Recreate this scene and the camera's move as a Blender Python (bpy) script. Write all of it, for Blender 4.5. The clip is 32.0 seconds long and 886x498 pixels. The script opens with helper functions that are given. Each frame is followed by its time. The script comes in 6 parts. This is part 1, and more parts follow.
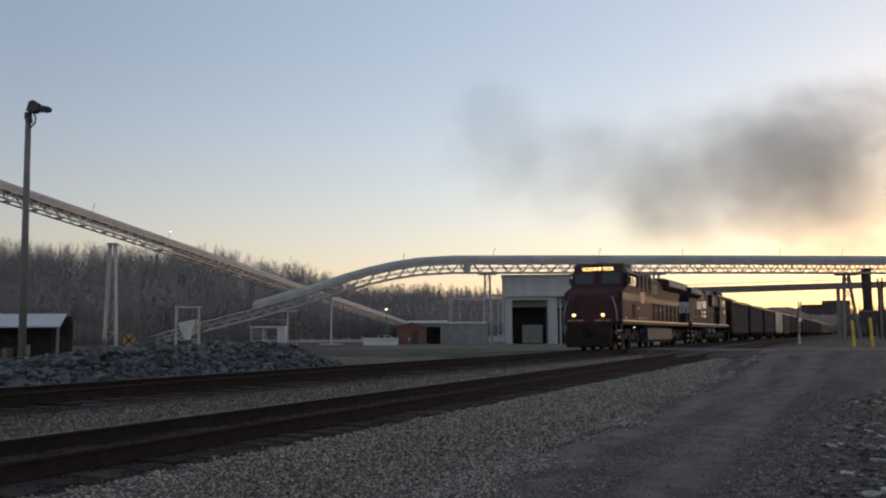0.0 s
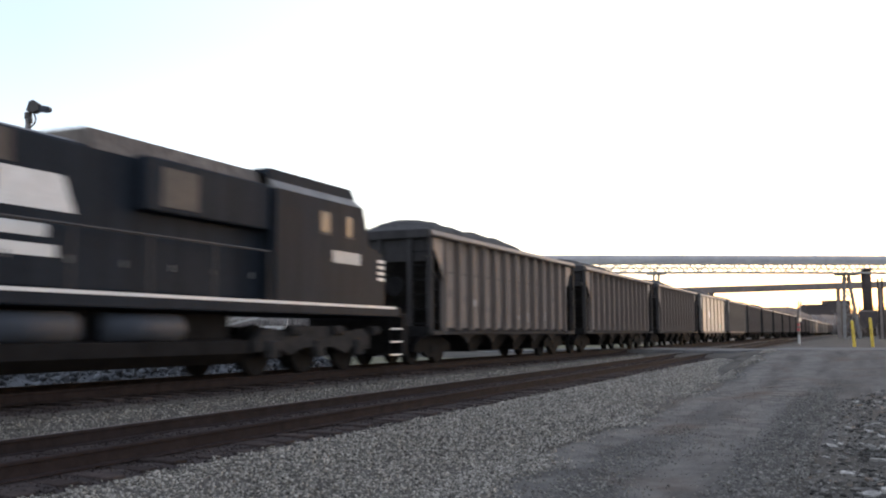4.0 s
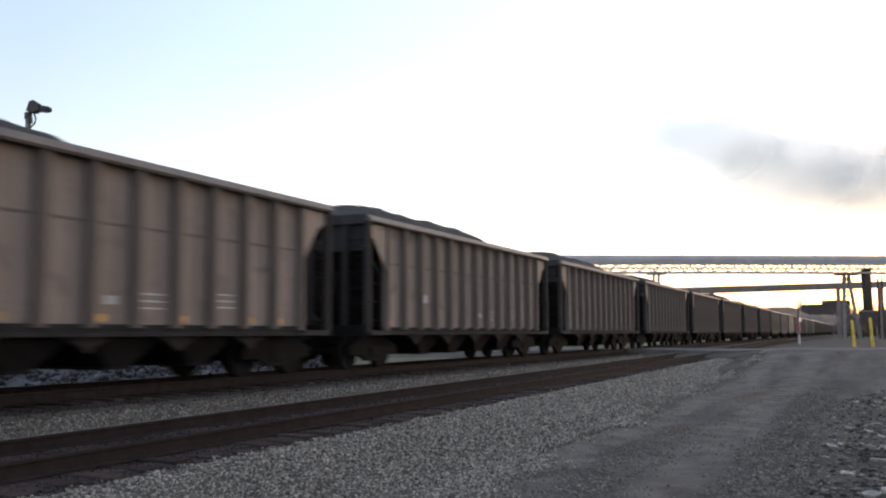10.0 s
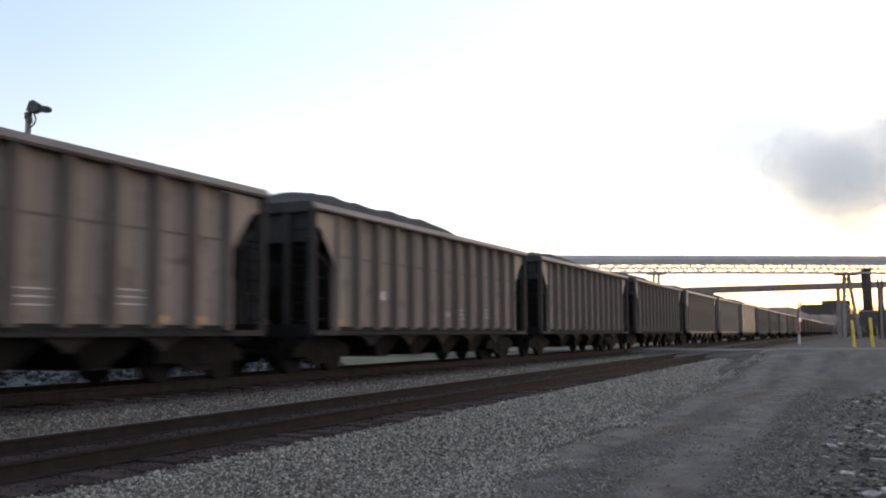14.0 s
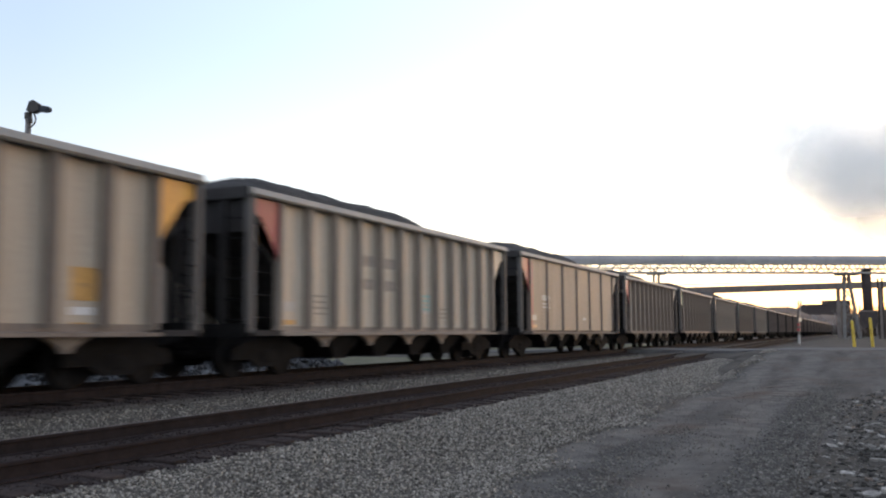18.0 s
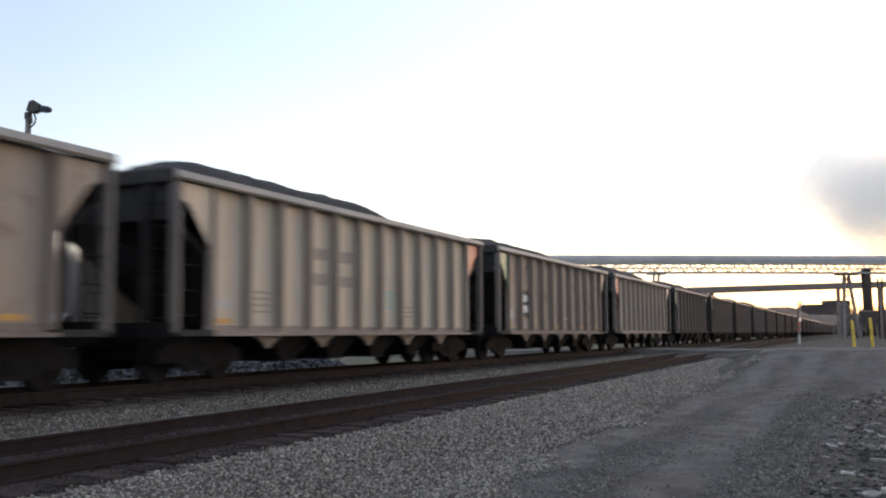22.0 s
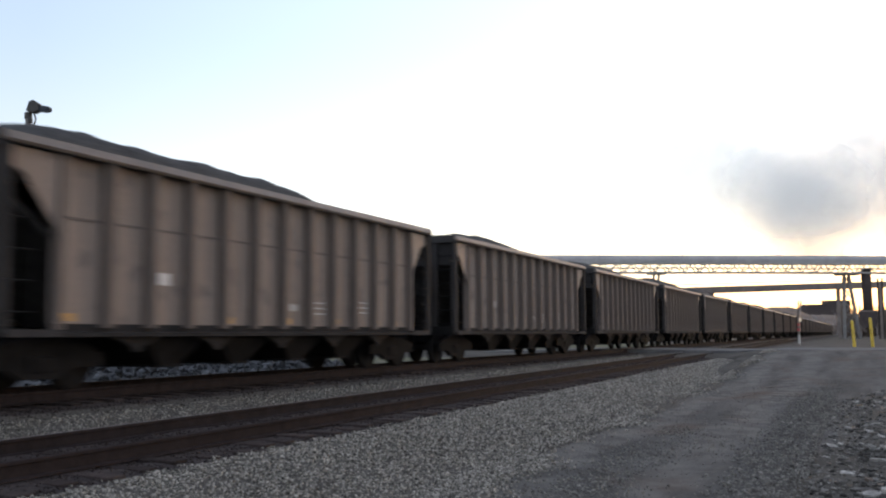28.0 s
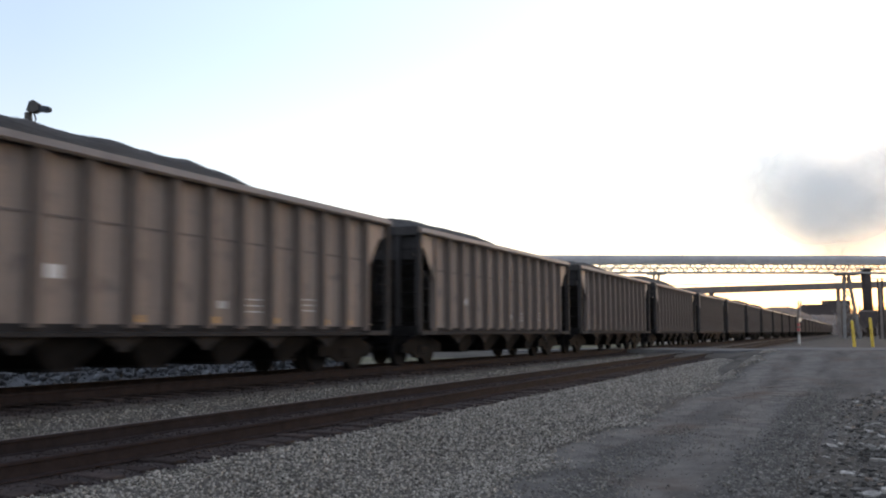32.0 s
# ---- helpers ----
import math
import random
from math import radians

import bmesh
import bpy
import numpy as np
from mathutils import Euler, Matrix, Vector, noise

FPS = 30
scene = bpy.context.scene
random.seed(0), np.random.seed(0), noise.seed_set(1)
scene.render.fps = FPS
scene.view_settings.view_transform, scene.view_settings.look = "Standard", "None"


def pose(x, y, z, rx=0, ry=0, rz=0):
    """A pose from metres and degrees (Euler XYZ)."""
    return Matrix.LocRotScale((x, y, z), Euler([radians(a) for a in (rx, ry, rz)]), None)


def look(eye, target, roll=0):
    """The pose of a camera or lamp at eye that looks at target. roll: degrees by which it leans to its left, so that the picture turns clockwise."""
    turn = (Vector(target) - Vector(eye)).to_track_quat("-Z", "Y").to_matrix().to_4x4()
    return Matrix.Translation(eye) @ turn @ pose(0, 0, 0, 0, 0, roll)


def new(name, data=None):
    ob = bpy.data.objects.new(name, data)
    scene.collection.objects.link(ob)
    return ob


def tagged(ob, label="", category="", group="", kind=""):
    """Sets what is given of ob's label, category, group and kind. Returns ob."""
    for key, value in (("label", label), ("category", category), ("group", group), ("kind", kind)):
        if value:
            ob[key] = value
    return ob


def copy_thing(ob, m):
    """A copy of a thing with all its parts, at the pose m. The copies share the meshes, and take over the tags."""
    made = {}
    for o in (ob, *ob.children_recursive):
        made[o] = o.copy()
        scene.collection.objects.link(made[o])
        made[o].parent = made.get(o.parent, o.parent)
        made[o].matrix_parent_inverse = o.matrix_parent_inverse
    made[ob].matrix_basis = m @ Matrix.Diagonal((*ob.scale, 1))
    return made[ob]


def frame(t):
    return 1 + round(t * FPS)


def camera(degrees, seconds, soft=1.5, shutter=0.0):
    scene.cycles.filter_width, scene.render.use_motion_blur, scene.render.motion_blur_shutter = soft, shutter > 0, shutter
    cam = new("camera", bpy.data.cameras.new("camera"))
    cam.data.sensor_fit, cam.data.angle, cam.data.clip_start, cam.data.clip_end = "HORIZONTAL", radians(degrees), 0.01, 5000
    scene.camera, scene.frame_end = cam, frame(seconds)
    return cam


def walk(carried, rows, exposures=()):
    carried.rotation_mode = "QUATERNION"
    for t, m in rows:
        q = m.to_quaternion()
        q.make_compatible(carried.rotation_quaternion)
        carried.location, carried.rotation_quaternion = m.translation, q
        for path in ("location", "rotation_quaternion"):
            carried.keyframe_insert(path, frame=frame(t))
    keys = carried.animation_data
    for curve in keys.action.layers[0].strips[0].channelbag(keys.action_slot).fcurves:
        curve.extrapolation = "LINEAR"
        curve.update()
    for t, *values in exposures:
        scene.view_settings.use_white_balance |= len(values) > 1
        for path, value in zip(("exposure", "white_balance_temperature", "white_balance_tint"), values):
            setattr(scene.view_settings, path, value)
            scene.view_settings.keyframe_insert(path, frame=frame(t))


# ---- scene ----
# ---------------------------------------------------------------- camera
# World: the train's track runs along y, its rail tops lie at z = 0, the camera stands east of it.
EYE = (0.0, 0.0, 0.855)
TURN = 23.671
cam = camera(50.0, 32.0, soft=2.1, shutter=0.55)
a0, b0 = radians(TURN), radians(5.118)
AIM = (-math.sin(a0) * math.cos(b0), math.cos(a0) * math.cos(b0), 0.855 + math.sin(b0))
VIEW = look(EYE, AIM, -0.29)
walk(cam, [(0, VIEW), (32, VIEW)], exposures=[(0, 1.02), (0.8, 1.0), (1.3, 1.22), (1.7, 1.65), (2.1, 2.1), (2.5, 2.35), (3.5, 2.35),
     (6, 2.28), (9, 2.1), (14, 2.04), (32, 2.04)])

SPEED = 16.784
PITCH = 16.18
TRACK_X = -12.475
SIDING_X = -7.92
SIDING_Z = -0.30
SIDING_RISE = 0.0026


def yard(a, b, z):
    """The plant's own grid, turned against the track: a to the right, b away from the camera."""
    return Vector((a * math.cos(a0) - b * math.sin(a0), a * math.sin(a0) + b * math.cos(a0), z))


# ---------------------------------------------------------------- world and sun
SUN_AZ = 18          # degrees east of the track's direction, just out of view
SUN_UP = 2.0         # degrees above the horizon
world = bpy.data.worlds.new("sky")
scene.world = world
world.use_nodes = True
wn = world.node_tree.nodes
sky = wn.new("ShaderNodeTexSky")
sky.sky_type = "NISHITA"
sky.sun_disc = False
sky.sun_elevation = radians(SUN_UP)
sky.sun_rotation = radians(SUN_AZ)
sky.altitude = 200
sky.air_density = 1.0
sky.dust_density = 1.0
sky.ozone_density = 2.0
wn["Background"].inputs["Strength"].default_value = 0.132
world.node_tree.links.new(sky.outputs[0], wn["Background"].inputs[0])
haze = wn.new("ShaderNodeBackground")       # thin high overcast: brighter towards the sun, warm along the horizon
haze.inputs["Strength"].default_value = 1.0
way = wn.new("ShaderNodeTexCoord").outputs["Generated"]


def sky_term(value, lo, hi, power=1.0):
    """0 to 1 as value goes from lo to hi."""
    span = wn.new("ShaderNodeMapRange")
    span.inputs["From Min"].default_value, span.inputs["From Max"].default_value = lo, hi
    world.node_tree.links.new(value, span.inputs["Value"])
    bend = wn.new("ShaderNodeMath")
    bend.operation = "POWER"
    bend.inputs[1].default_value = power
    world.node_tree.links.new(span.outputs[0], bend.inputs[0])
    return bend.outputs[0]


def sky_add(base, term, colour):
    step = wn.new("ShaderNodeVectorMath")
    step.operation = "MULTIPLY_ADD"
    step.inputs[0].default_value = colour
    world.node_tree.links.new(term, step.inputs[1])
    if isinstance(base, tuple):
        step.inputs[2].default_value = base
    else:
        world.node_tree.links.new(base, step.inputs[2])
    return step.outputs[0]


level = wn.new("ShaderNodeSeparateXYZ")
world.node_tree.links.new(way, level.inputs[0])
facing = wn.new("ShaderNodeVectorMath")
facing.operation = "DOT_PRODUCT"
facing.inputs[1].default_value = (math.sin(radians(SUN_AZ)), math.cos(radians(SUN_AZ)), 0)
world.node_tree.links.new(way, facing.inputs[0])
tint = sky_add((0.094, 0.093, 0.114), sky_term(facing.outputs["Value"], 0.4, 1.0), (0.075, 0.08, 0.08))
tint = sky_add(tint, sky_term(facing.outputs["Value"], 0.3, -1.0), (0.12, 0.115, 0.13))
glow_band = wn.new("ShaderNodeMath")
glow_band.operation = "MULTIPLY"
world.node_tree.links.new(sky_term(level.outputs["Z"], 0.3, 0.0, 1.5), glow_band.inputs[0])
world.node_tree.links.new(sky_term(facing.outputs["Value"], -0.1, 0.5), glow_band.inputs[1])
tint = sky_add(tint, glow_band.outputs[0], (0.1, 0.025, 0.012))
world.node_tree.links.new(tint, haze.inputs["Color"])
both = wn.new("ShaderNodeAddShader")
world.node_tree.links.new(wn["Background"].outputs[0], both.inputs[0])
world.node_tree.links.new(haze.outputs[0], both.inputs[1])
world.node_tree.links.new(both.outputs[0], wn["World Output"].inputs["Surface"])
sun_data = bpy.data.lights.new("sun", "SUN")
sun_data.energy = 0.15
sun_data.angle = radians(10)
sun_data.color = (1.0, 0.86, 0.7)
sun = new("sun", sun_data)
sun.matrix_world = look((math.sin(radians(SUN_AZ)) * 100, math.cos(radians(SUN_AZ)) * 100, math.tan(radians(SUN_UP)) * 100), (0, 0, 0))


# ---------------------------------------------------------------- materials
def mat(name, c1, c2, scale=2.0, rough=0.7, metal=0.0, bump=0.15, fine=30.0, streak=0.0, vary=0.0, island=0.0, wear=None, spec=0.4, wscale=5.0, along=0.0):
    m = bpy.data.materials.new(name)
    m.use_nodes = True
    n, l = m.node_tree.nodes, m.node_tree.links
    bs = n["Principled BSDF"]
    bs.inputs["Metallic"].default_value = metal
    bs.inputs["Specular IOR Level"].default_value = spec
    tc = n.new("ShaderNodeTexCoord")
    n1 = n.new("ShaderNodeTexNoise")
    n1.inputs["Scale"].default_value = scale
    n1.inputs["Detail"].default_value = 6
    n1.inputs["Roughness"].default_value = 0.65
    n2 = n.new("ShaderNodeTexNoise")
    n2.inputs["Scale"].default_value = fine
    n2.inputs["Detail"].default_value = 3
    l.new(tc.outputs["Object"], n2.inputs["Vector"])
    if streak:
        mp = n.new("ShaderNodeMapping")
        mp.inputs["Scale"].default_value = (streak, streak, 0.22)
        l.new(tc.outputs["Object"], mp.inputs["Vector"])
        l.new(mp.outputs[0], n1.inputs["Vector"])
    elif along:
        mp = n.new("ShaderNodeMapping")
        mp.inputs["Scale"].default_value = (along, 0.2, 1)
        mp.inputs["Rotation"].default_value = (0, 0, -0.12)
        l.new(tc.outputs["Object"], mp.inputs["Vector"])
        l.new(mp.outputs[0], n1.inputs["Vector"])
    else:
        l.new(tc.outputs["Object"], n1.inputs["Vector"])
    ramp = n.new("ShaderNodeMapRange")
    ramp.inputs["From Min"].default_value = 0.32
    ramp.inputs["From Max"].default_value = 0.68
    l.new(n1.outputs["Fac"], ramp.inputs["Value"])
    mix = n.new("ShaderNodeMix")
    mix.data_type = "RGBA"
    mix.inputs["A"].default_value = (*c1, 1)
    mix.inputs["B"].default_value = (*c2, 1)
    l.new(ramp.outputs[0], mix.inputs["Factor"])
    hsv = n.new("ShaderNodeHueSaturation")
    l.new(mix.outputs["Result"], hsv.inputs["Color"])
    f2 = n.new("ShaderNodeMapRange")
    f2.inputs["To Min"].default_value = 0.8
    f2.inputs["To Max"].default_value = 1.2
    l.new(n2.outputs["Fac"], f2.inputs["Value"])
    val = f2.outputs[0]
    if vary or island:
        src = n.new("ShaderNodeObjectInfo").outputs["Random"] if vary else n.new("ShaderNodeNewGeometry").outputs["Random Per Island"]
        r = n.new("ShaderNodeMapRange")
        r.inputs["To Min"].default_value = 1 - (vary or island)
        r.inputs["To Max"].default_value = 1 + (vary or island)
        l.new(src, r.inputs["Value"])
        mul = n.new("ShaderNodeMath")
        mul.operation = "MULTIPLY"
        l.new(val, mul.inputs[0])
        l.new(r.outputs[0], mul.inputs[1])
        val = mul.outputs[0]
    l.new(val, hsv.inputs["Value"])
    col = hsv.outputs[0]
    if wear:
        n3 = n.new("ShaderNodeTexNoise")
        n3.inputs["Scale"].default_value = wscale
        n3.inputs["Detail"].default_value = 8
        l.new(tc.outputs["Object"], n3.inputs["Vector"])
        w = n.new("ShaderNodeMapRange")
        w.inputs["From Min"].default_value = 0.56
        w.inputs["From Max"].default_value = 0.66
        l.new(n3.outputs["Fac"], w.inputs["Value"])
        wm = n.new("ShaderNodeMix")
        wm.data_type = "RGBA"
        wm.inputs["B"].default_value = (*wear, 1)
        l.new(w.outputs[0], wm.inputs["Factor"])
        l.new(col, wm.inputs["A"])
        col = wm.outputs["Result"]
    l.new(col, bs.inputs["Base Color"])
    rr = n.new("ShaderNodeMapRange")
    rr.inputs["To Min"].default_value = max(0.05, rough - 0.15)
    rr.inputs["To Max"].default_value = min(1.0, rough + 0.15)
    l.new(n1.outputs["Fac"], rr.inputs["Value"])
    l.new(rr.outputs[0], bs.inputs["Roughness"])
    if bump:
        b = n.new("ShaderNodeBump")
        b.inputs["Strength"].default_value = bump
        b.inputs["Distance"].default_value = 0.02
        l.new(n2.outputs["Fac"], b.inputs["Height"])
        l.new(b.outputs[0], bs.inputs["Normal"])
    return m


def glow(name, colour, strength):
    m = bpy.data.materials.new(name)
    m.use_nodes = True
    bs = m.node_tree.nodes["Principled BSDF"]
    bs.inputs["Base Color"].default_value = (*colour, 1)
    bs.inputs["Emission Color"].default_value = (*colour, 1)
    bs.inputs["Emission Strength"].default_value = strength
    return m


M_GROUND = mat("yard_dirt", (0.042, 0.038, 0.032), (0.104, 0.095, 0.08), 0.4, 0.95, bump=0.6, fine=14, spec=0.06)
M_ROAD = mat("dirt_road", (0.05, 0.0475, 0.0435), (0.125, 0.118, 0.106), 0.9, 0.9, bump=0.8, fine=45, wear=(0.085, 0.068, 0.055), spec=0.06, wscale=0.5, along=1.5)


def wheel_tracks(m, lanes, dust, fade):
    """Two packed, dusty wheel tracks along y with wandering, broken edges, laid over a road's colour."""
    n, l = m.node_tree.nodes, m.node_tree.links
    bs = n["Principled BSDF"]
    tc = n.new("ShaderNodeTexCoord")

    def noise_at(sx, sy, scale, detail):
        mp = n.new("ShaderNodeMapping")
        mp.inputs["Scale"].default_value = (sx, sy, 1)
        t = n.new("ShaderNodeTexNoise")
        t.inputs["Scale"].default_value = scale
        t.inputs["Detail"].default_value = detail
        l.new(tc.outputs["Object"], mp.inputs["Vector"])
        l.new(mp.outputs[0], t.inputs["Vector"])
        return t.outputs["Fac"]

    def maths(op, a, b):
        k = n.new("ShaderNodeMath")
        k.operation = op
        for i, v in enumerate((a, b)):
            if isinstance(v, float):
                k.inputs[i].default_value = v
            else:
                l.new(v, k.inputs[i])
        return k.outputs[0]

    def ramp(v, a, b):
        k = n.new("ShaderNodeMapRange")
        k.interpolation_type = "SMOOTHSTEP"
        k.inputs["From Min"].default_value = a
        k.inputs["From Max"].default_value = b
        l.new(v, k.inputs["Value"])
        return k.outputs[0]

    xyz = n.new("ShaderNodeSeparateXYZ")
    l.new(tc.outputs["Object"], xyz.inputs[0])
    wander = maths("MULTIPLY", noise_at(1, 0.25, 0.7, 3), 0.9)
    x = maths("ADD", xyz.outputs["X"], wander)
    total = None
    for centre, half in lanes:
        d = maths("ABSOLUTE", maths("SUBTRACT", x, centre + 0.45), 0.0)
        band = ramp(d, half, half * 0.35)
        total = band if total is None else maths("MAXIMUM", total, band)
    patchy = ramp(noise_at(1.1, 1.0, 1.7, 7), 0.36, 0.66)
    streaks = ramp(noise_at(0.45, 2.6, 1.2, 6), 0.54, 0.68)
    keep = maths("MULTIPLY", maths("MAXIMUM", maths("MULTIPLY", total, patchy), maths("MULTIPLY", streaks, 0.55)), fade)
    mix = n.new("ShaderNodeMix")
    mix.data_type = "RGBA"
    src = bs.inputs["Base Color"].links[0].from_socket
    l.new(keep, mix.inputs["Factor"])
    l.new(src, mix.inputs["A"])
    mix.inputs["B"].default_value = (*dust, 1)
    l.new(mix.outputs["Result"], bs.inputs["Base Color"])


wheel_tracks(M_ROAD, ((-1.95, 0.6), (-3.5, 0.6)), (0.165, 0.155, 0.138), 0.62)
M_BALLAST = mat("ballast_bed", (0.036, 0.0325, 0.028), (0.125, 0.115, 0.099), 26, 0.95, bump=1.0, fine=45, spec=0.06)
M_STONE_BROWN = mat("rusty_ballast_stone", (0.022, 0.0184, 0.0172), (0.057, 0.0465, 0.0425), 9, 0.9, bump=0.2, fine=60, island=0.45, spec=0.06)
M_STONE = mat("ballast_stone", (0.138, 0.127, 0.107), (0.302, 0.28, 0.239), 9, 0.9, bump=0.2, fine=60, island=0.75, spec=0.06)
M_RIPRAP = mat("dark_limestone", (0.03, 0.034, 0.036), (0.11, 0.115, 0.119), 2.5, 0.8, bump=0.4, fine=12, vary=0.5, spec=0.15)
M_RUBBLE = mat("rubble", (0.17, 0.16, 0.141), (0.4, 0.38, 0.338), 3, 0.8, bump=0.4, fine=20, vary=0.5, spec=0.1)
M_RUBBLE_DARK = mat("dark_rubble", (0.06, 0.056, 0.05), (0.16, 0.15, 0.135), 3, 0.85, bump=0.4, fine=20, vary=0.4, spec=0.1)
M_RUBBLE_TAN = mat("tan_rubble", (0.16, 0.125, 0.095), (0.29, 0.235, 0.185), 3, 0.85, bump=0.4, fine=20, vary=0.4, spec=0.1)
M_GRASS = mat("dry_grass", (0.07, 0.072, 0.042), (0.15, 0.14, 0.095), 1.2, 0.95, bump=0.5, fine=30, spec=0.06)
M_RUST = mat("rusty_steel", (0.017, 0.013, 0.0125), (0.031, 0.0235, 0.0225), 4, 0.9, 0.0, 0.3, 40, spec=0.05)
M_RAIL = mat("worn_glint_rail_head", (0.06, 0.05, 0.046), (0.12, 0.104, 0.096), 6, 0.55, 0.2, 0.05, 60, spec=0.25)
M_TIE = mat("creosoted_wood", (0.02, 0.016, 0.0148), (0.053, 0.041, 0.0365), 5, 0.9, bump=0.5, fine=20, vary=0.35, spec=0.06)
M_GALV = mat("galvanised_steel", (0.3, 0.295, 0.285), (0.42, 0.41, 0.39), 1.5, 0.6, 0.15, 0.08, 12)
M_COVER = mat("weathered_cover_sheet", (0.26, 0.252, 0.245), (0.37, 0.358, 0.345), 0.6, 0.65, 0.1, 0.15, 8)
M_DARKSTEEL = mat("dark_steel", (0.03, 0.03, 0.032), (0.07, 0.065, 0.06), 2, 0.6, 0.4, 0.15, 20)
M_CLADDING = mat("grey_cladding", (0.32, 0.325, 0.325), (0.42, 0.42, 0.415), 0.5, 0.6, 0.1, 0.1, 10, streak=2)
M_CONCRETE = mat("concrete", (0.35, 0.34, 0.32), (0.48, 0.46, 0.43), 1.2, 0.9, bump=0.3, fine=18)
M_ASPHALT = mat("worn_asphalt", (0.08, 0.08, 0.082), (0.14, 0.137, 0.132), 0.7, 0.9, bump=0.3, fine=20, spec=0.06)
M_DULLWHITE = mat("dull_white_paint", (0.26, 0.26, 0.255), (0.36, 0.355, 0.34), 1.5, 0.6, bump=0.05, fine=12, streak=2)
M_WHITE = mat("white_paint", (0.66, 0.66, 0.64), (0.8, 0.8, 0.78), 3, 0.5, bump=0.05, fine=20, wear=(0.4, 0.38, 0.36))
M_YELLOW = mat("yellow_paint", (0.5, 0.34, 0.03), (0.62, 0.44, 0.06), 3, 0.55, bump=0.05, wear=(0.3, 0.2, 0.07))
M_GOLD = mat("gold_stripe_paint", (0.3, 0.19, 0.06), (0.38, 0.25, 0.08), 4, 0.45, bump=0.03)
M_MAROON = mat("maroon_paint", (0.038, 0.0215, 0.0215), (0.06, 0.033, 0.032), 1.5, 0.6, bump=0.04, fine=8, streak=1.5, spec=0.04)
M_BLACK = mat("black_paint", (0.01, 0.013, 0.018), (0.022, 0.027, 0.034), 1.5, 0.6, bump=0.04, fine=8, streak=1.5, spec=0.04)
# grimy steel, darkened further: the shade under the train is in this colour
M_UNDER = mat("grimy_shaded_underframe", (0.008, 0.0077, 0.0078), (0.018, 0.0172, 0.0172), 3, 0.9, 0.0, 0.3, 25, spec=0.04)
M_TANK = mat("dusty_tank_paint", (0.03, 0.034, 0.042), (0.056, 0.062, 0.073), 2, 0.6, bump=0.08, fine=12, streak=2, spec=0.08)
M_ROOFGREY = mat("sooty_grey_paint", (0.11, 0.11, 0.108), (0.22, 0.215, 0.205), 1.5, 0.6, bump=0.06, fine=10, spec=0.15)
M_RED = mat("red_paint", (0.26, 0.042, 0.042), (0.34, 0.068, 0.062), 3, 0.5, bump=0.03)
M_GREEN = mat("green_paint", (0.06, 0.16, 0.11), (0.09, 0.2, 0.14), 3, 0.5, bump=0.03)
M_TEAL = mat("teal_paint", (0.17, 0.36, 0.34), (0.27, 0.42, 0.4), 3, 0.5, bump=0.03, wear=(0.36, 0.32, 0.27))
M_ORANGE = mat("orange_paint", (0.6, 0.27, 0.04), (0.7, 0.36, 0.06), 3, 0.5, bump=0.03)
M_AMBER = mat("amber_reflective_sheet", (0.4, 0.21, 0.05), (0.5, 0.28, 0.07), 6, 0.4, bump=0.02, wear=(0.25, 0.15, 0.07))
M_CAR_BROWN = mat("car_brown_steel", (0.172, 0.133, 0.107), (0.266, 0.211, 0.172), 1.6, 0.7, bump=0.1, fine=14, streak=2.2, wear=(0.155, 0.122, 0.105), wscale=2.2)
M_CAR_DARK = mat("car_dark_steel", (0.16, 0.127, 0.105), (0.252, 0.204, 0.171), 1.6, 0.7, bump=0.1, fine=14, streak=2.2, wear=(0.13, 0.1, 0.085), wscale=2.2)
M_CAR_GREY = mat("car_grey_aluminium", (0.385, 0.335, 0.265), (0.51, 0.45, 0.36), 1.4, 0.6, 0.1, 0.06, 12, streak=2.0)
M_CAR_TAN = mat("car_tan_aluminium", (0.335, 0.284, 0.22), (0.455, 0.391, 0.308), 1.4, 0.6, 0.1, 0.06, 12, streak=2.0)
M_CAR_DUN = mat("car_dun_steel", (0.25, 0.205, 0.165), (0.355, 0.298, 0.24), 1.4, 0.65, 0.05, 0.06, 12, streak=2.0, wear=(0.2, 0.15, 0.12), wscale=2.0)
M_CAR_PALE = mat("smooth_pale_aluminium", (0.36, 0.313, 0.25), (0.47, 0.414, 0.335), 1.0, 0.55, 0.0, 0.03, 8, streak=2.0, spec=0.18)
M_CAR_SMOOTH = mat("smooth_dun_aluminium", (0.235, 0.195, 0.154), (0.325, 0.275, 0.22), 1.0, 0.58, 0.0, 0.03, 8, streak=2.0, spec=0.14)
PALE_SKINS = (M_CAR_GREY, M_CAR_TAN, M_CAR_DUN, M_CAR_PALE, M_CAR_SMOOTH)
M_COAL = mat("coal", (0.022, 0.021, 0.02), (0.075, 0.071, 0.066), 9, 0.75, bump=1.0, fine=9, spec=0.06)
M_BARK = mat("bare_wood", (0.26, 0.24, 0.228), (0.36, 0.334, 0.317), 0.4, 0.95, bump=0, spec=0.06)
M_THICKET = mat("dark_brush_wood", (0.13, 0.118, 0.11), (0.2, 0.184, 0.172), 0.4, 0.95, bump=0, spec=0.06)
M_BRUSH = mat("brown_brush_wood", (0.13, 0.103, 0.086), (0.21, 0.168, 0.14), 0.4, 0.95, bump=0, spec=0.06)
M_POLE = mat("weathered_pole_wood", (0.12, 0.11, 0.1), (0.2, 0.185, 0.17), 6, 0.9, bump=0.3, streak=6)
